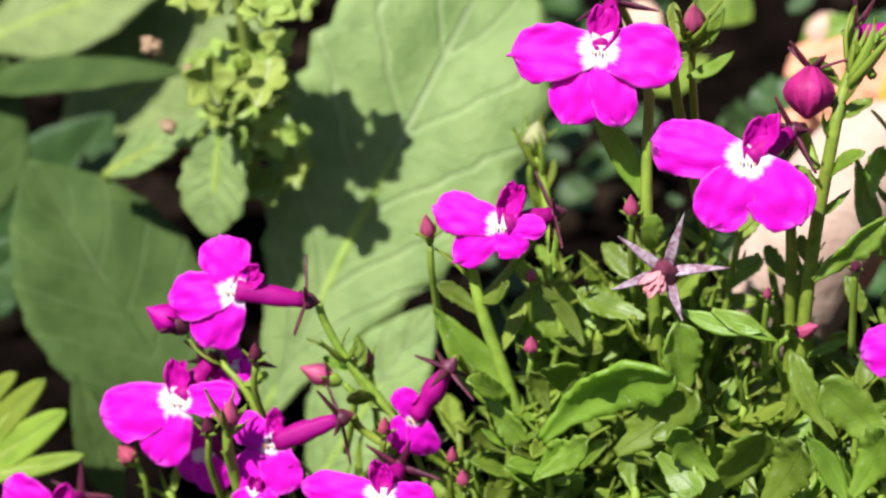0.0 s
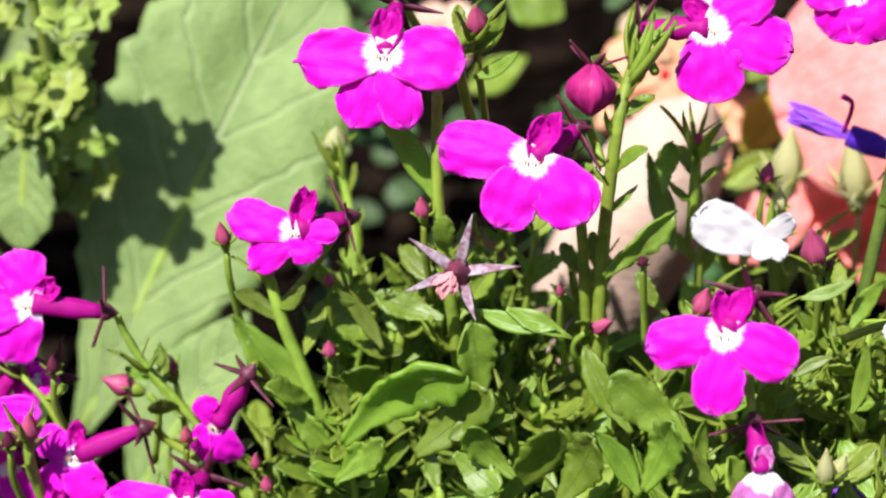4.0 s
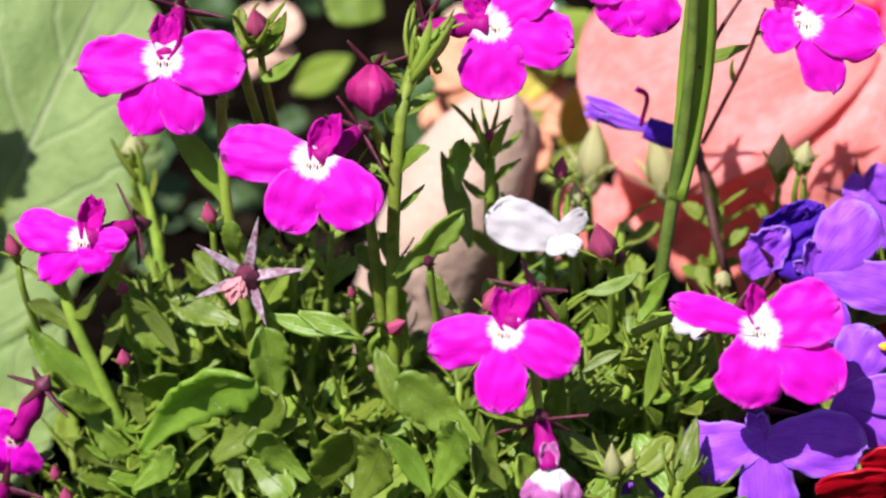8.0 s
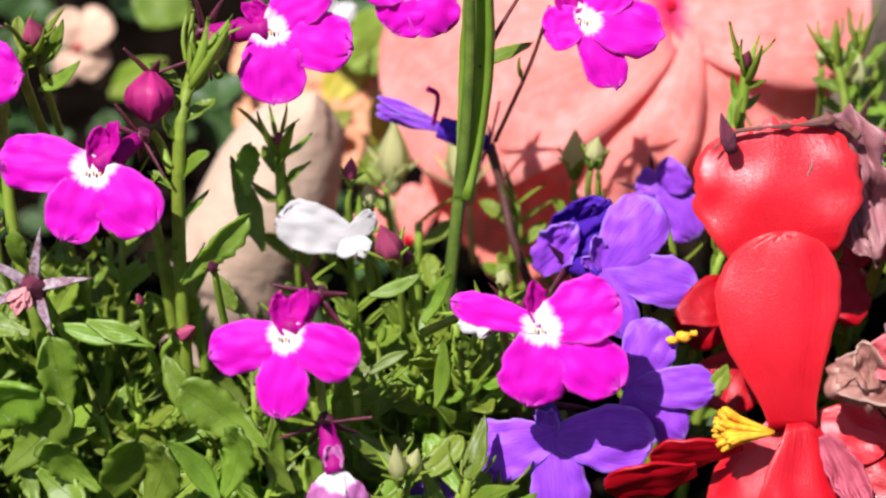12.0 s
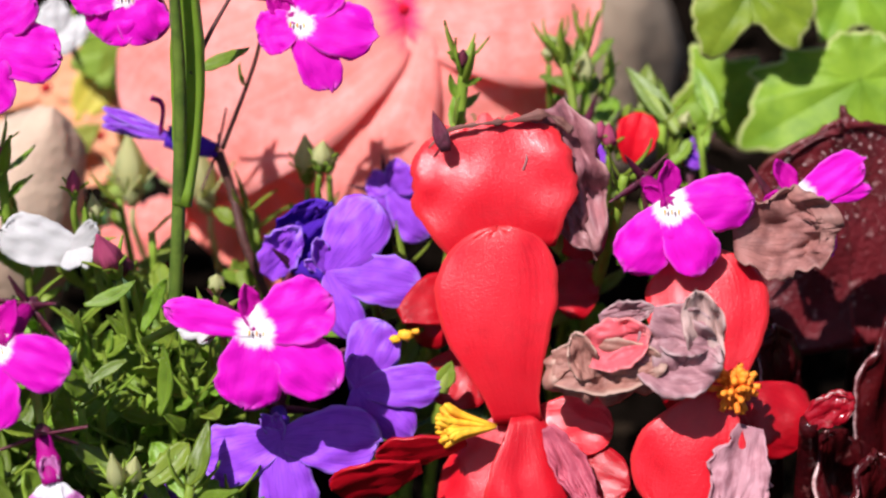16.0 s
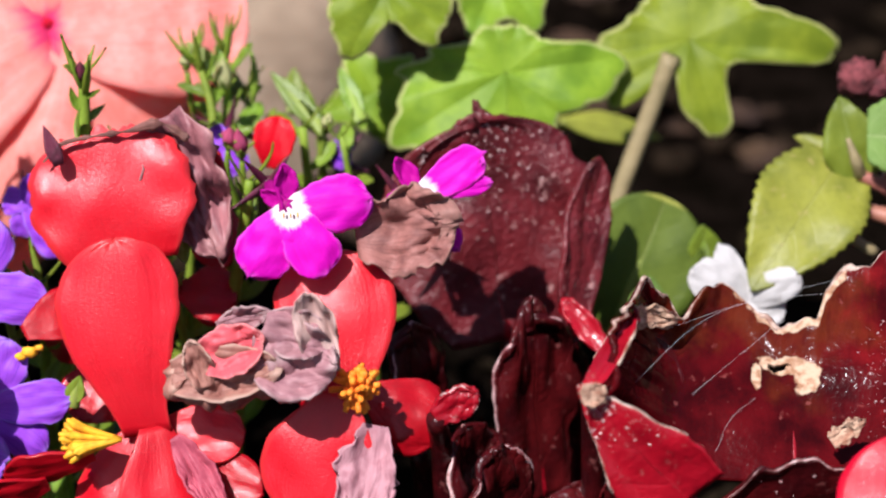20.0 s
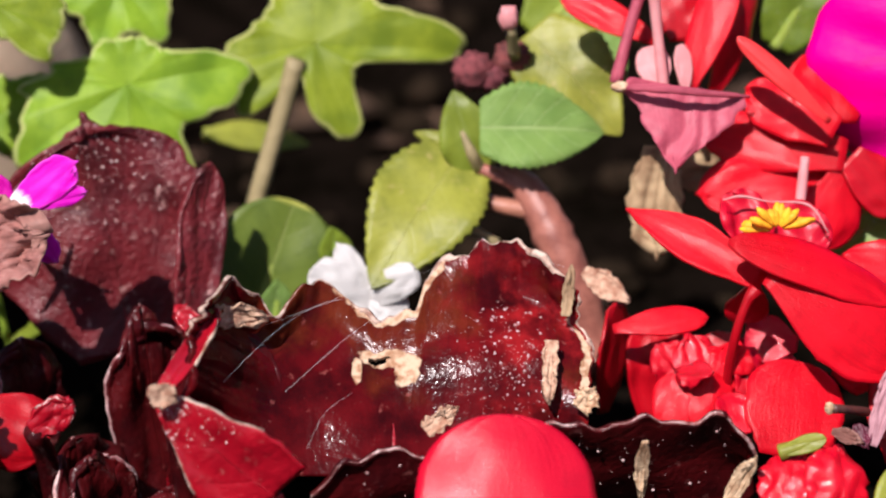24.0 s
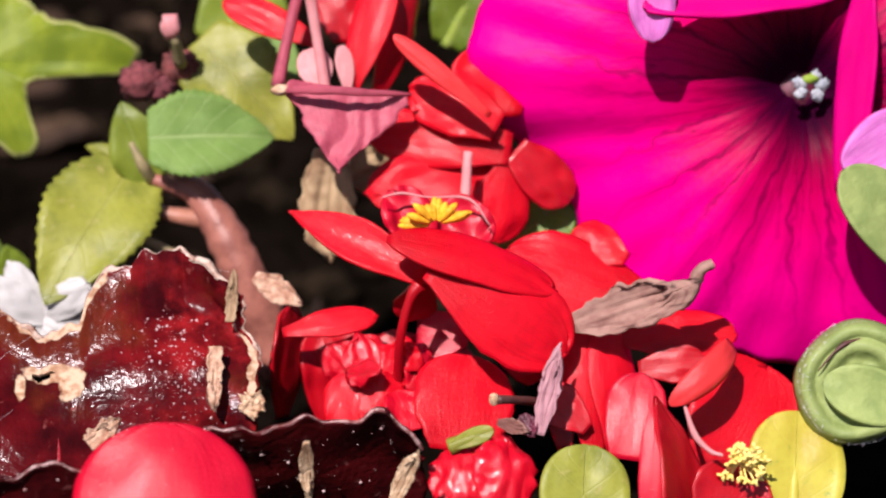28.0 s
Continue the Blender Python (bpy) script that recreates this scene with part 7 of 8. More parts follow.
# ---- soft green seedling leaves ----
def seedling():
    hub = V((0.1990, 0.0500, 0.0774))
    owner = thing("coleus_plant", (0.2102, 0.0450, 0.0634), "young plant with olive and green toothed leaves on a pink stem", "plant")
    for b, t, w, f, m, tooth in (((0.1966, 0.0525, 0.0780), (0.1833, 0.0385, 0.0672), 0.0150, (-0.2, -0.85, 0.5), OLIVE, 0.09), ((0.1992, 0.0490, 0.0834), (0.2157, 0.0480, 0.0821), 0.0120, (0.1, -0.75, 0.65), COLEUS, 0.09),
                                 ((0.1991, 0.0510, 0.0769), (0.1963, 0.0540, 0.0870), 0.0078, (-0.2, -0.8, 0.5), LEAF_YOUNG, 0.05), ((0.1989, 0.0520, 0.0774), (0.1911, 0.0560, 0.0811), 0.0036, (-0.1, -0.6, 0.8), OLIVE, 0.06),
                                 ((0.2076, 0.0600, 0.0923), (0.2183, 0.0500, 0.0806), 0.0133, (0.0, -0.85, 0.5), OLIVE, 0.07)):
        part("leaf", sheet(b, t, f, w * 1.06, 0.36, 0.62, 1.6, 0.85, cup=0.06, bend=0.04, curl=-0.08, fold=0.10, ripple=0.09, teeth=15, tooth=tooth, nu=44, nv=10, thick=0.0005, seed=w * 999), m, owner)
    part("stem", rod([(0.2135, 0.0400, 0.0501), (0.2096, 0.0430, 0.0643), (0.2073, 0.0460, 0.0707), (0.2049, 0.0490, 0.0747), (0.2017, 0.0500, 0.0766)], [0.0034, 0.0030, 0.0026, 0.0020, 0.0013], 14, 6, 0, 0.08), STEM_PINK, owner)
    part("side_stem", rod([(0.2056, 0.0470, 0.0717), (0.2013, 0.0490, 0.0721), (0.1967, 0.0500, 0.0733)], [0.0014, 0.0011, 0.0010], 8), STEM_PINK, owner)
    part("side_stem", rod([(0.2073, 0.0480, 0.0736), (0.2023, 0.0490, 0.0759), hub], [0.0012, 0.0010, 0.0008], 8), STEM_PINK, owner)
    part("leaf_stalk", rod([hub, (0.1980, 0.0490, 0.0799), (0.1969, 0.0500, 0.0828)], [0.0009, 0.0008, 0.0003], 8), STEM_PALE, owner, "pale pinkish leaf stalk")
    part("side_stem", rod([(0.2007, 0.0460, 0.0677), (0.1978, 0.0460, 0.0697), (0.1952, 0.0460, 0.0712)], [0.0008, 0.0007], 8), STEM_PALE, owner)
    for x, dz, k in ((650, 0, 1.0), (705, .002, 0.9), (675, -.002, 0.7)):
        c = V((0.2024, 0.0570, 0.0886)) + RIGHT * 0.0001 * (x - 680) + EYE_UP * dz * 0.6
        part("flower_head", lump(c, 0.0028 * k, 0.0022 * k, 0.0025 * k, x * 0.1, 0.4, 14, 4.0), SEED, owner, "dry maroon seed head")
    part("seed_tip", lump((0.2039, 0.0520, 0.0974), 0.0013, 0.0012, 0.0017, 6.0, 0.3, 9, 3.5), FADED_PINK, owner, "small pale pink tip")
    part("seed_stalk", rod([(0.2048, 0.0550, 0.0910), (0.2041, 0.0520, 0.0960)], [0.0009, 0.0007], 7), STEM_PALE, owner)


seedling()

# ---- red begonia cluster ----
def extra(owner, name, line, radii, material, label=""):
    part(name, rod(line, radii, 8), material, owner, label)


side = begonia_flower((0.2296, 0.0140, 0.0747), (
    ((0.2292, 0.0140, 0.0747), (0.2145, 0.0240, 0.0815), 0.0056, (-0.1, -0.75, 0.65), RED, dict(wide=0.5, narrow=0.5, cup=0.22, power=1.5, end=0.85, ripple=0.04)),
    ((0.2244, 0.0120, 0.0813), (0.2444, 0.0100, 0.0732), 0.0062, (0.05, -0.55, 0.85), RED, dict(wide=0.45, narrow=0.12, rise=0.55, power=2.6, cup=-0.2, bend=0.06, ripple=0.05)),
    ((0.2293, 0.0110, 0.0777), (0.2446, 0.0060, 0.0662), 0.0115, (0.15, -0.85, 0.5), RED, dict(wide=0.6, narrow=0.35, power=2.6, cup=-0.12, bend=0.05, ripple=0.05, fold=0.08)),
    ((0.2309, 0.0190, 0.0753), (0.2267, 0.0220, 0.0831), 0.0066, (0.2, -0.8, 0.6), ROSE, dict(cup=0.1, ripple=0.16)),
    ((0.2322, 0.0200, 0.0747), (0.2379, 0.0220, 0.0799), 0.0077, (-0.1, -0.8, 0.6), ROSE, dict(cup=0.1, ripple=0.16)),
    ((0.2291, 0.0180, 0.0722), (0.2281, 0.0200, 0.0660), 0.0055, (0, -0.9, 0.3), RED_DEEP, dict(ripple=0.05)),
    ((0.2299, 0.0220, 0.0655), (0.2321, 0.0200, 0.0598), 0.0056, (0, -0.85, 0.5), ROSE, dict(ripple=0.05))),
    "bright red begonia flower with yellow stamens, side on", (0.2307, 0.0135, 0.0816), 0.0034, POLLEN, (), 21, "fat")
extra(side, "flower_stalk", ((0.2280, 0.0125, 0.0745), (0.2267, 0.0120, 0.0730), (0.2252, 0.0120, 0.0679), (0.2247, 0.0140, 0.0600)), [0.0010, 0.0006, 0.0006, 0.0007], RED_DEEP, "slim red flower stalk")
extra(side, "dry_rim", ((0.2251, 0.0185, 0.0839), (0.2277, 0.0195, 0.0837), (0.2311, 0.0195, 0.0827), (0.2360, 0.0195, 0.0818), (0.2382, 0.0180, 0.0785)), [0.0001, 0.0002, 0.0001, 0.0002, 0.0001], FADED_PINK, "dry pale rim")
# deep red petals at the left and back have shade in their colour
begonia_flower((0.2202, 0.0120, 0.0648), (
    ((0.2111, 0.0240, 0.0529), (0.2142, 0.0280, 0.0663), 0.0107, (0.75, -0.6, -0.25), RED_DEEP, dict(cup=0.05, ripple=0.05)),
    ((0.2118, 0.0200, 0.0669), (0.2235, 0.0200, 0.0678), 0.0038, (0, -0.6, 0.8), RED, dict(cup=-0.15, ripple=0.05)),
    ((0.2179, 0.0220, 0.0521), (0.2183, 0.0260, 0.0642), 0.0089, (0.2, -0.95, 0.1), RED_DEEP, dict(ripple=0.10, cup=0.06, narrow=0.6)),
    ((0.2260, 0.0220, 0.0510), (0.2264, 0.0260, 0.0619), 0.0103, (-0.1, -0.9, 0.2), RED_DEEP, dict(ripple=0.12, cup=-0.06, narrow=0.6)),
    ((0.2319, 0.0220, 0.0522), (0.2337, 0.0260, 0.0598), 0.0075, (0.2, -0.9, 0.2), RED_DEEP, dict(ripple=0.10, narrow=0.6)),
    ((0.2207, 0.0150, 0.0606), (0.2172, 0.0190, 0.0644), 0.0055, (-0.5, -0.7, 0.5), RED_WET, dict(ripple=0.16, ragged=0.2, cup=-0.12)),
    ((0.2223, 0.0140, 0.0601), (0.2211, 0.0180, 0.0661), 0.0059, (0.1, -0.6, 0.8), RED_WET, dict(ripple=0.2, ragged=0.2, cup=-0.14)),
    ((0.2242, 0.0130, 0.0604), (0.2259, 0.0170, 0.0652), 0.0058, (-0.3, -0.6, 0.7), RED, dict(ripple=0.2, ragged=0.2, cup=-0.12)),
    ((0.2261, 0.0120, 0.0606), (0.2288, 0.0160, 0.0644), 0.0048, (0.4, -0.7, 0.5), RED_WET, dict(ripple=0.16, ragged=0.2, cup=-0.12)),
    ((0.2221, 0.0100, 0.0649), (0.2186, 0.0140, 0.0637), 0.0041, (0.0, -0.6, 0.8), RED_WET, dict(ripple=0.2, ragged=0.25, cup=-0.2)),
    ((0.2174, 0.0100, 0.0562), (0.2192, 0.0140, 0.0633), 0.0063, (-0.3, -0.85, 0.4), RED, dict(ripple=0.06, cup=-0.14, narrow=0.6)),
    ((0.2212, 0.0090, 0.0560), (0.2231, 0.0130, 0.0633), 0.0059, (0.1, -0.85, 0.45), RED, dict(ripple=0.08, cup=-0.16, narrow=0.6)),
    ((0.2249, 0.0060, 0.0584), (0.2240, 0.0100, 0.0620), 0.0051, (0.2, -0.6, 0.8), RED_WET, dict(ripple=0.10, cup=0.12, narrow=0.6)),
    ((0.2303, 0.0040, 0.0558), (0.2334, 0.0120, 0.0645), 0.0125, (0.05, -0.85, 0.55), RED, dict(wide=0.5, narrow=0.6, power=2.6, cup=-0.10, ripple=0.03)),
    ((0.2277, 0.0130, 0.0632), (0.2248, 0.0140, 0.0655), 0.0038, (-0.2, -0.8, 0.6), RED, dict(ripple=0.15)),
    ((0.2381, 0.0140, 0.0618), (0.2428, 0.0130, 0.0600), 0.0041, (0, -0.8, 0.6), RED, dict(ripple=0.1)),
    ((0.2347, 0.0180, 0.0635), (0.2287, 0.0200, 0.0643), 0.0062, (0, -0.8, 0.6), ROSE)),
    "cluster of crumpled red begonia petals", seed=31)
begonia_flower((0.2459, 0.0080, 0.0589), (
    ((0.2437, 0.0060, 0.0524), (0.2451, 0.0140, 0.0647), 0.0054, (-0.5, -0.8, 0.4), RED_DEEP, dict(cup=-0.2, ripple=0.03)),
    ((0.2468, 0.0040, 0.0522), (0.2482, 0.0120, 0.0667), 0.0067, (0.1, -0.9, 0.4), RED, dict(cup=-0.25, ripple=0.03)),
    ((0.2490, 0.0030, 0.0532), (0.2518, 0.0120, 0.0662), 0.0067, (0.3, -0.9, 0.3), RED, dict(cup=-0.2, ripple=0.03)),
    ((0.2569, 0.0160, 0.0655), (0.2415, 0.0220, 0.0734), 0.0104, (0.05, -0.7, 0.72), RED, dict(wide=0.5, narrow=0.6, cup=-0.06, ripple=0.06)),
    ((0.2559, 0.0200, 0.0705), (0.2500, 0.0240, 0.0735), 0.0060, (0.1, -0.85, 0.5), RED, dict(cup=-0.1)),
    ((0.2503, 0.0000, 0.0535), (0.2537, 0.0065, 0.0616), 0.0074, (-0.16, -0.74, 0.655), ROSE, dict(wide=0.5, narrow=0.7, cup=-0.05, ripple=0.04, power=3)),
    ((0.2521, 0.0120, 0.0638), (0.2669, 0.0100, 0.0635), 0.0065, (0.1, -0.7, 0.7), RED, dict(cup=-0.1, ripple=0.05)),
    ((0.2538, 0.0080, 0.0616), (0.2618, 0.0060, 0.0621), 0.0047, (0, -0.85, 0.5), RED_DEEP, dict(ripple=0.06)),
    ((0.2462, 0.0040, 0.0563), (0.2416, 0.0080, 0.0604), 0.0054, (0, -0.9, 0.4), RED_DEEP)),
    "red begonia flower under a petunia", seed=41)
cup = begonia_flower((0.2587, -0.0060, 0.0519), (
    ((0.2595, -0.0040, 0.0514), (0.2692, 0.0040, 0.0614), 0.0150, (0.05, -0.85, 0.52), RED, dict(wide=0.6, narrow=0.5, power=3.0, cup=0.06, ripple=0.03, fold=0.0, lobed=0.03)),
    ((0.2643, -0.0040, 0.0498), (0.2728, 0.0020, 0.0546), 0.0078, (-0.1, -0.85, 0.5), RED, dict(wide=0.5, narrow=0.6, cup=0.05, ripple=0.04)),
    ((0.2537, -0.0120, 0.0493), (0.2532, -0.0040, 0.0638), 0.0121, (0.75, -0.62, 0.1), RED_DEEP, dict(wide=0.35, narrow=0.8, power=1.5, end=0.9, cup=0.06, ripple=0.03)),
    ((0.2489, -0.0130, 0.0500), (0.2517, -0.0060, 0.0630), 0.0029, (-0.3, -0.9, 0.3), ROSE, dict(wide=0.5, narrow=0.5, cup=-0.1, ripple=0.04)),
    ((0.2574, -0.0120, 0.0479), (0.2615, -0.0080, 0.0557), 0.0101, (0.1, -0.8, 0.5), RED_DEEP, dict(cup=0.1, ripple=0.04))),
    "cup-shaped red begonia flower with pale yellow stamens", (0.2612, -0.0095, 0.0567), 0.0028, POLLEN_PALE, (), 51, "fine")
part("curled_petal", sheet((0.2631, 0.0000, 0.0672), (0.2536, -0.0060, 0.0638), (0.3, -0.8, 0.5), 0.0036, 0.5, 0.55, cup=-0.25, bend=0.22, ripple=0.10, nu=20, nv=10, thick=0.0003, seed=3.0), CORAL_RED, cup, "narrow curled coral-red petal")
extra(cup, "rolled_edge", ((0.2554, -0.0060, 0.0635), (0.2560, -0.0080, 0.0605), (0.2575, -0.0090, 0.0586), (0.2588, -0.0100, 0.0583)), [0.0002, 0.0004, 0.0003, 0.0002], FADED_PINK, "pale pink rolled petal edge")
high = begonia_flower((0.2259, 0.0420, 0.0896), (
    ((0.2255, 0.0400, 0.0900), (0.2316, 0.0460, 0.1030), 0.0057, (-0.5, -0.8, 0.4), RED, dict(cup=-0.08, ripple=0.06)),
    ((0.2290, 0.0420, 0.0885), (0.2354, 0.0480, 0.1013), 0.0077, (0.55, -0.8, -0.1), RED_DEEP, dict(cup=-0.08, ripple=0.06)),
    ((0.2223, 0.0460, 0.0948), (0.2112, 0.0520, 0.1002), 0.0045, (-0.1, -0.7, 0.6), RED, dict(ripple=0.08)),
    ((0.2256, 0.0480, 0.0938), (0.2255, 0.0520, 0.1026), 0.0067, (-0.1, -0.9, 0.4), RED_DEEP),
    ((0.2212, 0.0385, 0.0906), (0.2208, 0.0420, 0.0956), 0.0045, (0, -0.9, 0.4), FADED_PINK, dict(ripple=0.05)),
    ((0.2246, 0.0385, 0.0902), (0.2249, 0.0420, 0.0955), 0.0024, (0.2, -0.9, 0.3), FADED_PINK, dict(ripple=0.05))),
    "red begonia flower with pink stalks behind", seed=61)
extra(high, "flower_stalk", ((0.2159, 0.0400, 0.0917), (0.2179, 0.0420, 0.0973), (0.2204, 0.0440, 0.1039)), [0.0009, 0.0007, 0.0008], FADED, "dusky pink flower stalk")
extra(high, "flower_stalk", ((0.2217, 0.0375, 0.0909), (0.2215, 0.0400, 0.0968), (0.2211, 0.0420, 0.1045)), [0.0008, 0.0007, 0.0008], FADED_PINK, "pale pink flower stalk")
low = begonia_flower((0.2436, 0.0340, 0.0822), (
    ((0.2431, 0.0340, 0.0850), (0.2332, 0.0400, 0.0896), 0.0078, (0, -0.8, 0.6), RED, dict(ripple=0.10, narrow=0.55, wide=0.5, power=3.0, ragged=0.08)),
    ((0.2434, 0.0360, 0.0854), (0.2439, 0.0420, 0.0932), 0.0108, (0.1, -0.9, 0.4), RED, dict(ripple=0.10, narrow=0.55, wide=0.5, power=3.0, ragged=0.08)),
    ((0.2446, 0.0340, 0.0817), (0.2272, 0.0400, 0.0844), 0.0076, (0, -0.8, 0.55), RED, dict(ripple=0.10, narrow=0.55, wide=0.5, power=3.0, ragged=0.08)),
    ((0.2412, 0.0300, 0.0882), (0.2305, 0.0340, 0.0987), 0.0024, (-0.2, -0.8, 0.5), CORAL_RED, dict(cup=-0.2, ripple=0.08)),
    ((0.2456, 0.0360, 0.0789), (0.2259, 0.0340, 0.0782), 0.0090, (0, -0.75, 0.66), RED, dict(ripple=0.10, narrow=0.55, wide=0.5, power=3.0, ragged=0.08)),
    ((0.2444, 0.0340, 0.0802), (0.2409, 0.0300, 0.0709), 0.0082, (0.1, -0.9, 0.4), RED, dict(cup=-0.15, ripple=0.05)),
    ((0.2415, 0.0360, 0.0793), (0.2404, 0.0330, 0.0719), 0.0059, (0, -0.9, 0.4), RED_DEEP, dict(ripple=0.08, narrow=0.55, wide=0.5, power=3.0)),
    ((0.2451, 0.0340, 0.0814), (0.2517, 0.0320, 0.0742), 0.0069, (0.3, -0.85, 0.2), RED_DEEP, dict(ripple=0.08, narrow=0.55, wide=0.5, power=3.0))),
    "red begonia flower hanging below the petunia", seed=71)
extra(low, "flower_stalk", ((0.2365, 0.0260, 0.0765), (0.2373, 0.0280, 0.0799), (0.2382, 0.0300, 0.0837)), [0.0006, 0.0007, 0.0006], FADED_PINK, "pale pink flower stalk")
for base, tip, w, m, s, seed in (
        ((0.2244, 0.0370, 0.0915), (0.2215, 0.0310, 0.0826), 0.0160, FADED, "faded dusky pink begonia petal folded over", 21.0),
        ((0.2220, 0.0440, 0.0810), (0.2209, 0.0400, 0.0684), 0.0078, TAN, "papery tan dried leaf hanging", 23.0),
        ((0.2252, 0.0470, 0.0755), (0.2348, 0.0460, 0.0767), 0.0075, TAN, "papery tan dried leaf behind the red flower", 24.0),
        ((0.2460, 0.0090, 0.0680), (0.2593, 0.0050, 0.0733), 0.0057, DRY_SEPAL, "brown papery dried petal with a pointed tip", 25.0),
        ((0.2393, 0.0000, 0.0588), (0.2426, 0.0040, 0.0667), 0.0024, DRY_PALE, "curled pale mauve begonia petal", 27.0),
        ((0.2343, 0.0000, 0.0614), (0.2376, -0.0000, 0.0597), 0.0016, DRY_BROWN, "shrivelled dark begonia petal", 29.0),
        ((0.2378, 0.0020, 0.0608), (0.2385, 0.0000, 0.0588), 0.0022, SEPAL, "shrivelled dark begonia petal", 30.0),
        ((0.2098, 0.0300, 0.0704), (0.2146, 0.0280, 0.0670), 0.0032, DRY_EDGE, "torn tan edge of a dead leaf", 33.0)):
    crumpled("dried_petal" if "petal" in s else "dried_leaf", base, tip, w, m, s, "petal" if "petal" in s else "leaf", seed=seed, roll=0.04 if m is FADED else 0.15, crease=0.08 if m is FADED else 0.18,
             **(dict(wide=0.1, narrow=0.9, power=1.1, end=1.0, ragged=0.12) if m is FADED else {}))
SEPAL_TIP = thing("dried_tip", (0.2584, 0.0060, 0.0726), "curled dark tip of a dried petal", "petal")
part("rolled_tip", rod([(0.2581, 0.0060, 0.0707), (0.2596, 0.0050, 0.0727), (0.2606, 0.0040, 0.0756), (0.2621, 0.0040, 0.0762)], [0.0011, 0.0010, 0.0006, 0.0005], 9, 5, 0.2, 0.3), DRY_SEPAL, SEPAL_TIP)
TOP_FOLD = thing("folded_petal_edge", (0.2231, 0.0350, 0.0921), "folded dusky top edge of a faded petal with a cream end", "petal")
part("fold", rod([(0.2161, 0.0360, 0.0926), (0.2208, 0.0340, 0.0928), (0.2265, 0.0340, 0.0917), (0.2324, 0.0360, 0.0900)], [0.0004, 0.0006, 0.0005, 0.0002], 9, 5, 0.1, 0.2), FADED, TOP_FOLD)
part("cream_end", lump((0.2158, 0.0360, 0.0927), 0.0012, 0.0006, 0.0007, 4.0, 0.4, 9, 2.5), DRY_EDGE, TOP_FOLD, "cream dry end")
begonia_flower((0.2324, 0.0020, 0.0488), (
    ((0.2295, -0.0020, 0.0512), (0.2297, 0.0040, 0.0566), 0.0077, (-0.25, -0.8, 0.5), RED_WET, dict(wide=0.5, narrow=0.6, power=2.3, bend=0.14, fold=0.0, ragged=0.12, cup=-0.2, ripple=0.16, freq=2.2)),
    ((0.2336, -0.0050, 0.0523), (0.2351, 0.0010, 0.0585), 0.0081, (0.2, -0.85, 0.5), RED_WET, dict(wide=0.5, narrow=0.6, power=2.3, bend=0.14, fold=0.0, ragged=0.12, cup=-0.2, ripple=0.16, freq=2.2)),
    ((0.2329, 0.0010, 0.0489), (0.2350, 0.0070, 0.0533), 0.0048, (0.0, -0.7, 0.7), RED_WET, dict(wide=0.5, narrow=0.6, power=2.3, bend=0.14, fold=0.0, ragged=0.12, cup=-0.1, ripple=0.1))),
    "plump glossy red begonia flower, half closed", seed=81)
STUB = thing("cut_stalk", (0.2361, 0.0020, 0.0630), "short brown cut stalk with a tan end", "stalk")
part("stalk", rod([(0.2346, 0.0010, 0.0638), (0.2368, 0.0020, 0.0629), (0.2399, 0.0050, 0.0606)], [0.0006, 0.0005, 0.0006], 9), STEM_RED, STUB)
part("cut_end", lump((0.2342, 0.0010, 0.0639), 0.0006, 0.0005, 0.0008, 2.0, 0.3, 9, 2.5), DRY_EDGE, STUB, "tan cut end")
for b, t, w, m, s in (((0.2410, -0.0120, 0.0477), (0.2438, -0.0040, 0.0589), 0.0107, OLIVE, "round olive green leaf tip"), ((0.2665, -0.0120, 0.0447), (0.2706, -0.0020, 0.0580), 0.0120, YELLOW_LEAF, "yellowing leaf with green patches"),
                      ((0.2290, 0.0030, 0.0573), (0.2342, 0.0020, 0.0593), 0.0022, OLIVE, "small curled green leaf"), ((0.2974, 0.0120, 0.0633), (0.2821, 0.0150, 0.0809), 0.0098, DOWNY, "hairy green petunia leaf"),
                      ((0.2426, 0.0360, 0.0670), (0.2527, 0.0360, 0.0721), 0.0088, LEAF, "green leaf between red petals"), ((0.2417, 0.0600, 0.0876), (0.2469, 0.0600, 0.0967), 0.0095, LEAF, "green leaf behind red petals"),
                      ((0.2196, 0.0600, 0.0837), (0.2175, 0.0650, 0.0913), 0.0056, COLEUS, "green leaf behind the red flowers"), ((0.2102, 0.0750, 0.0864), (0.2203, 0.0800, 0.0930), 0.0125, LEAF_YOUNG, "green leaf behind the red flowers")):
    broad_leaf(b, t, w, (0, -0.8, 0.6), s, m, 0, name="leaf", wide=0.6, narrow=0.45, power=2.2, end=0.5, nu=24)


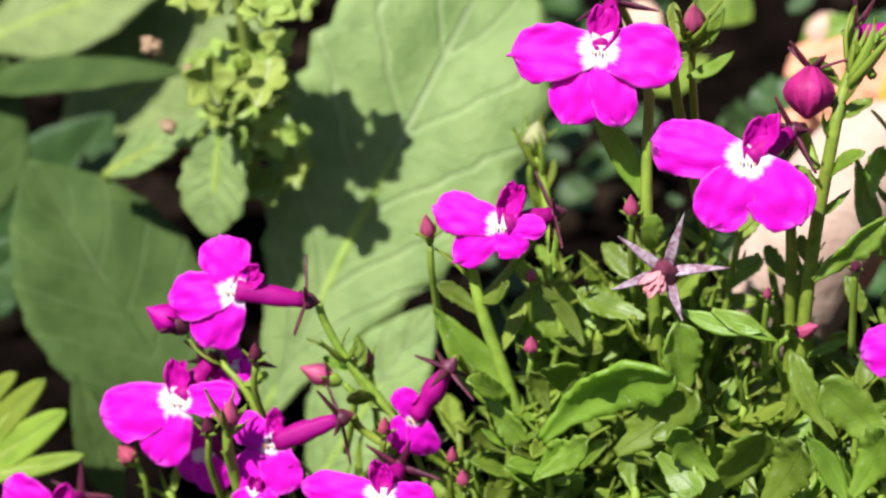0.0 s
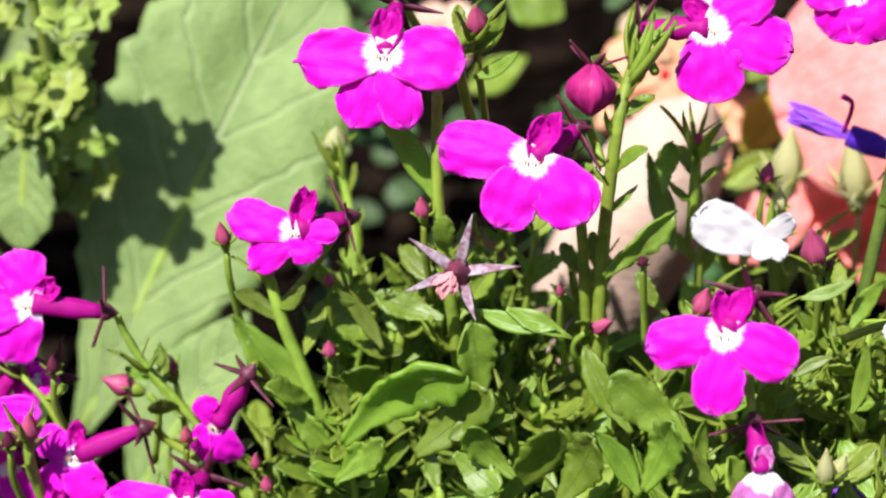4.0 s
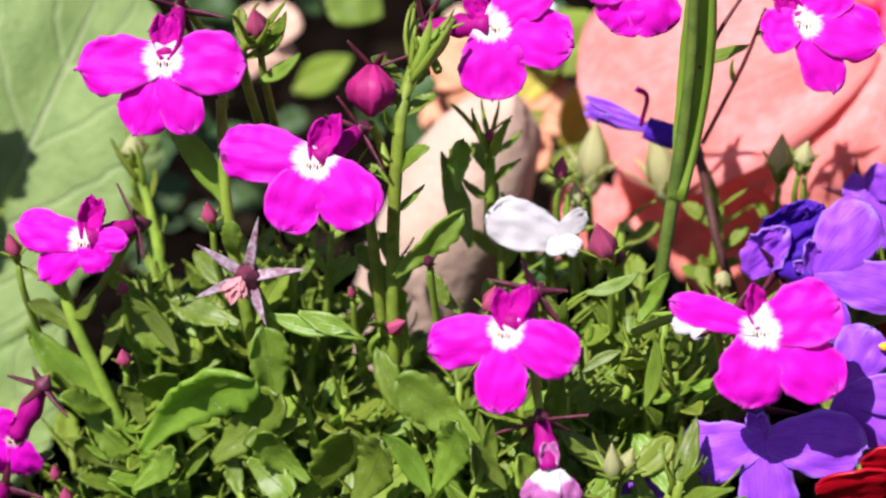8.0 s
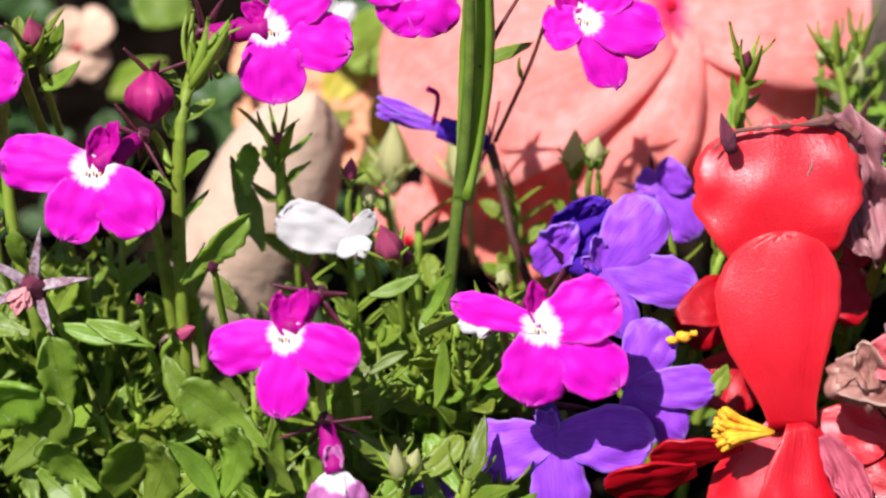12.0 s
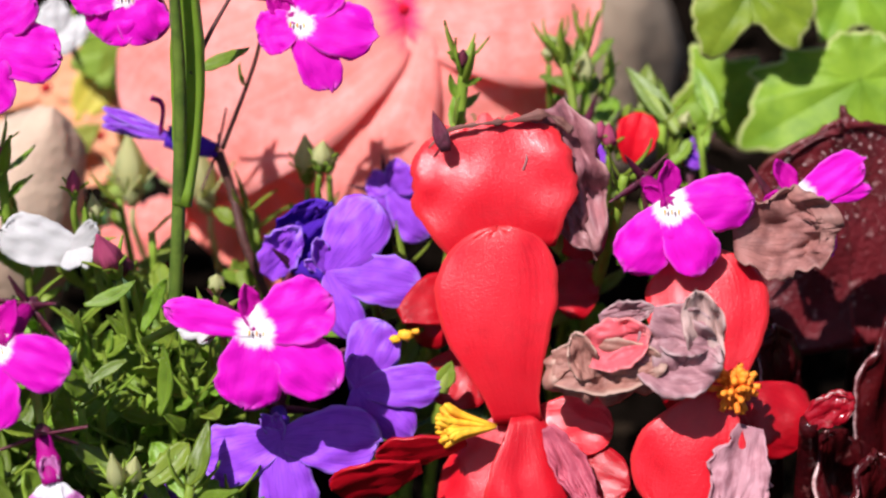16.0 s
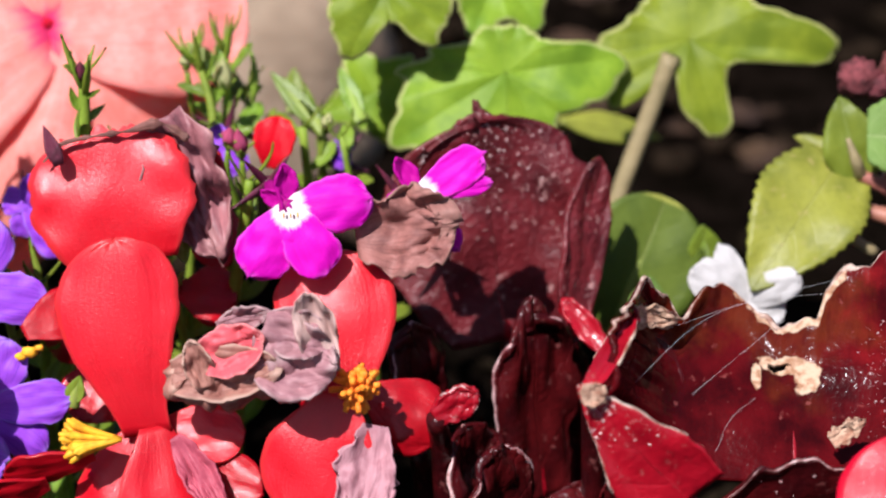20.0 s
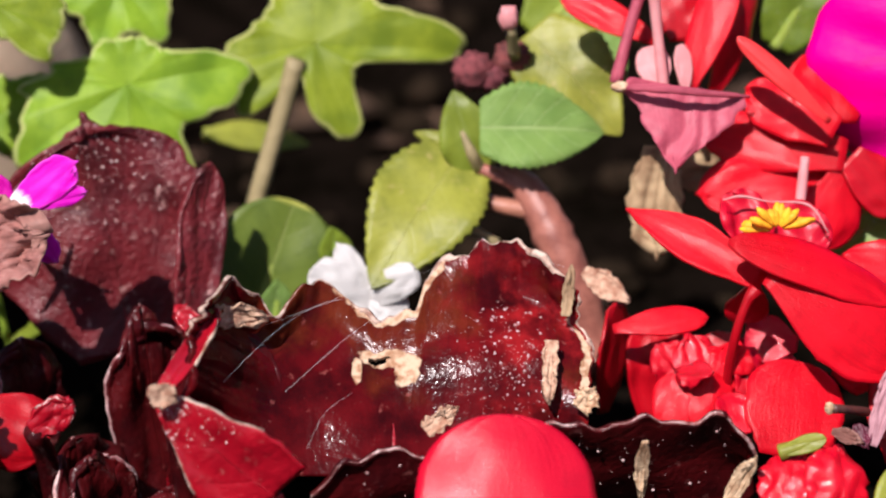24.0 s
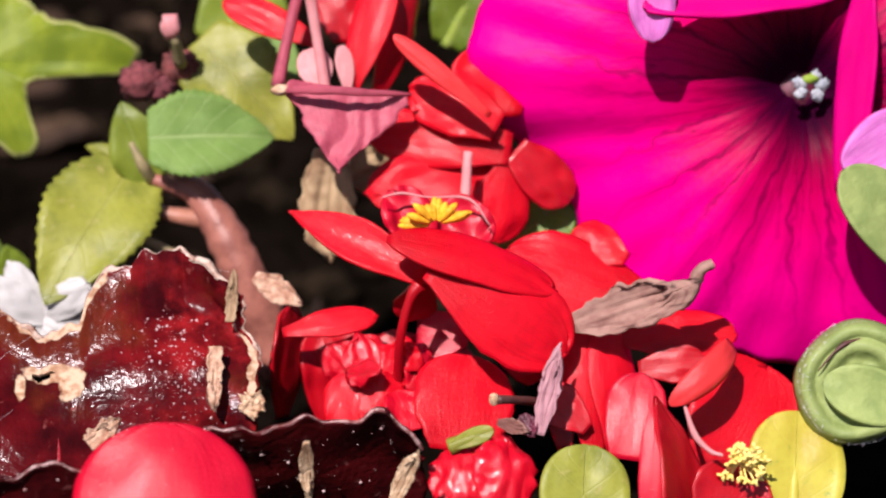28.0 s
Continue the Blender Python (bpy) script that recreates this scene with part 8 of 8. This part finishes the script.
# ---- petunia ----
def petunia(centre, size):
    owner = thing("petunia_flower", centre, "large cerise-pink petunia with dark veins and a dark throat", "flower")

    def radius(a):
        d = math.degrees(a) % 360
        r = 1 + 0.18 * math.exp(-((d - 163) / 18) ** 2) - 0.10 * math.exp(-((d - 199) / 12) ** 2) - 0.09 * math.exp(-((d - 228) / 16) ** 2)
        return size * (r + 0.012 * math.sin(11 * a) + 0.006 * math.sin(37 * a))

    def depth(r, a):
        return size * (-0.16 * math.exp(-(r / 0.16) ** 2) + 0.05 * r - 0.22 * r ** 3 + 0.06 * r * math.sin(5 * a + 0.5) + 0.02 * r * r * math.sin(13 * a) + 0.010 * r * r * math.sin(31 * a + 6 * r) + 0.03 * r * r * wave((r * math.cos(a), r * math.sin(a), 0.4), 5.0))

    part("corolla", disc(centre, (-0.15, -0.93, 0.34), EYE_UP, radius, 0.0005, 40, 260, 0.02, depth), PETUNIA, owner)
    c = V(centre)
    part("throat", lathe(c - TO_EYE * 0.012, c - TO_EYE * size * 0.13, 0.004, TUBE, 12, 0), SEPAL, owner, "dark throat")
    s = c + TO_EYE * 0.0005
    for k, a in enumerate((0.1, 1.1, 2.6, 3.7, 5.2)):
        p = s + (RIGHT * math.cos(a) * 1.25 + EYE_UP * (math.sin(a) - 0.25)) * 0.0013
        part("anther", lump(p, 0.0009, 0.0006, 0.00075, k * 3.0, 0.7, 9, 2.2, a), ANTHER, owner, "pale grey anther")
    part("stigma", lump(s + EYE_UP * 0.0007 + TO_EYE * 0.0004, 0.0012, 0.0006, 0.0006, 2.0, 0.3, 8), STEM, owner, "green stigma")
    for b, t, w, f, m in (((0.2854, 0.0220, 0.0745), (0.2885, 0.0240, 0.1026), 0.0052, (-0.7, -0.7, 0.2), CERISE), ((0.2887, 0.0310, 0.0998), (0.2598, 0.0240, 0.1024), 0.0071, (0, -0.6, 0.8), CERISE),
                          ((0.2953, 0.0200, 0.0845), (0.2827, 0.0160, 0.0808), 0.0080, (0, -0.9, 0.4), LILAC), ((0.2610, 0.0250, 0.1091), (0.2609, 0.0240, 0.0976), 0.0058, (-0.2, -0.9, 0.3), LILAC)):
        part("folded_petal", sheet(b, t, f, w, 0.5, 0.5, cup=0.1, ripple=0.12, nu=18, nv=8, thick=0.0005, seed=w * 500), m, owner, "folded edge of the petunia")


def petunia_material():
    m = Nodes("petunia_petal")
    u, v = m.uv()
    branch = m.noise(1.0, 5, m.uvvec(2.2, 10), 0.55)

    def veins(count, wander, thin, start, end, deep):
        """Dark lines that run outwards and fade."""
        k = m.math("FRACT", m.math("ADD", m.math("MULTIPLY", v, count), m.math("MULTIPLY", m.noise(1.0, 3, m.uvvec(3, 5 + count * 0.3)), wander)))
        line = m.ramp(m.math("ABSOLUTE", m.math("SUBTRACT", k, 0.5)), 0.0, thin, 1, 0)
        return m.math("MULTIPLY", line, m.ramp(u, start, end, deep, 0.0))

    lines = m.math("MAXIMUM", veins(11.0, 1.6, 0.10, 0.25, 1.05, 0.85), veins(34.0, 3.0, 0.16, 0.2, 0.95, 0.45))
    col = m.mix(m.ramp(m.math("MULTIPLY_ADD", m.noise(110, 4), 0.5, u), 0.45, 1.1), (0.68, 0.0, 0.11), (0.84, 0.0, 0.25))
    col = m.mix(m.ramp(m.math("MULTIPLY_ADD", m.noise(150, 4), 0.4, u), 0.35, 0.9, 0.7, 0), col, (0.44, 0.0, 0.055))
    col = m.mix(lines, col, (0.16, 0.0, 0.04))
    col = m.mix(m.ramp(m.math("MULTIPLY_ADD", branch, 0.16, u), 0.20, 0.50, 1, 0), col, (0.03, 0.0, 0.014))
    bump = m.math("ADD", m.noise(1.0, 3, m.uvvec(4, 26)), m.math("MULTIPLY", m.noise(900, 2), 0.25))
    return m.finish(col, 0.45, bump, 0.00022, 0.25, 0.06)


PETUNIA = petunia_material()
LILAC = petal_material("lilac_petal", (0.74, 0.22, 0.60), (0.56, 0.08, 0.44), None, 0.0, 0.9, 0.5, 0.2, 0.4, 0.3, groove=1.5)
ANTHER = plain_material("anther", (0.38, 0.40, 0.43), (0.24, 0.27, 0.31), 900, 0.6, 0.0002)
petunia((0.2826, 0.0280, 0.0878), 0.0370)
ROLL = thing("rolled_leaf", (0.2778, 0.0000, 0.0595), "rolled downy pale green petunia leaf", "leaf")
RC, RR = V((0.2776, -0.0040, 0.0619)), 0.0072


def roll_depth(r, a):
    return RR * (0.16 * math.exp(-((r - 0.86) / 0.10) ** 2) - 0.20 * max(r - 0.9, 0) / 0.1 + 0.10 * math.exp(-((r - 0.6) / 0.12) ** 2) * (1 + math.sin(a + 0.6)) - 0.10 * (1 - r) * math.cos(a - 2.2) + 0.012 * math.sin(7 * a + r * 9))


part("outer_roll", disc(RC, (-0.2, -0.88, 0.43), EYE_UP, lambda a: RR * (1 + 0.05 * math.sin(2 * a + 0.4) + 0.02 * math.sin(5 * a)), 0.0007, 30, 100, 0.03, roll_depth), DOWNY, ROLL)
part("inner_fold", sheet(RC + RIGHT * RR * 0.75 - EYE_UP * RR * 0.55 + TO_EYE * 0.001, RC - RIGHT * RR * 0.62 + EYE_UP * RR * 0.10 + TO_EYE * 0.0005, (-0.1, -0.85, 0.5), RR * 0.95, 0.5, 0.6, cup=0.10, bend=0.06, ripple=0.05, nu=24, nv=14, thick=0.0006, seed=4.0), DOWNY, ROLL)
part("crease", rod([RC - RIGHT * RR * 0.7 + EYE_UP * RR * 0.28 + TO_EYE * RR * 0.10, RC - RIGHT * RR * 0.2 + EYE_UP * RR * 0.66 + TO_EYE * RR * 0.14, RC + RIGHT * RR * 0.5 + EYE_UP * RR * 0.72 + TO_EYE * RR * 0.12], [0.00008, 0.00022, 0.0001], 6, 6, 0, 0.4), STEM_RED, ROLL, "thin brown crease")
rng = random.Random(8)
hairs = []
for _ in range(420):
    a, r = rng.uniform(0, 6.283), rng.choice((1.0, 1.0, 0.86, 0.95)) * RR
    p = RC + RIGHT * math.cos(a) * r + EYE_UP * math.sin(a) * r + TO_EYE * (0.0004 if r < RR else -0.0002)
    d = unit(RIGHT * math.cos(a) + EYE_UP * math.sin(a) + V((rng.gauss(0, 0.4), rng.gauss(0, 0.4), rng.gauss(0, 0.4)))) * rng.uniform(0.0002, 0.0005)
    hairs.append(rod([p, p + d], [0.00003, 0.00001], 3, 1))
part("down", join(*hairs), THREAD, ROLL, "fine white hairs")
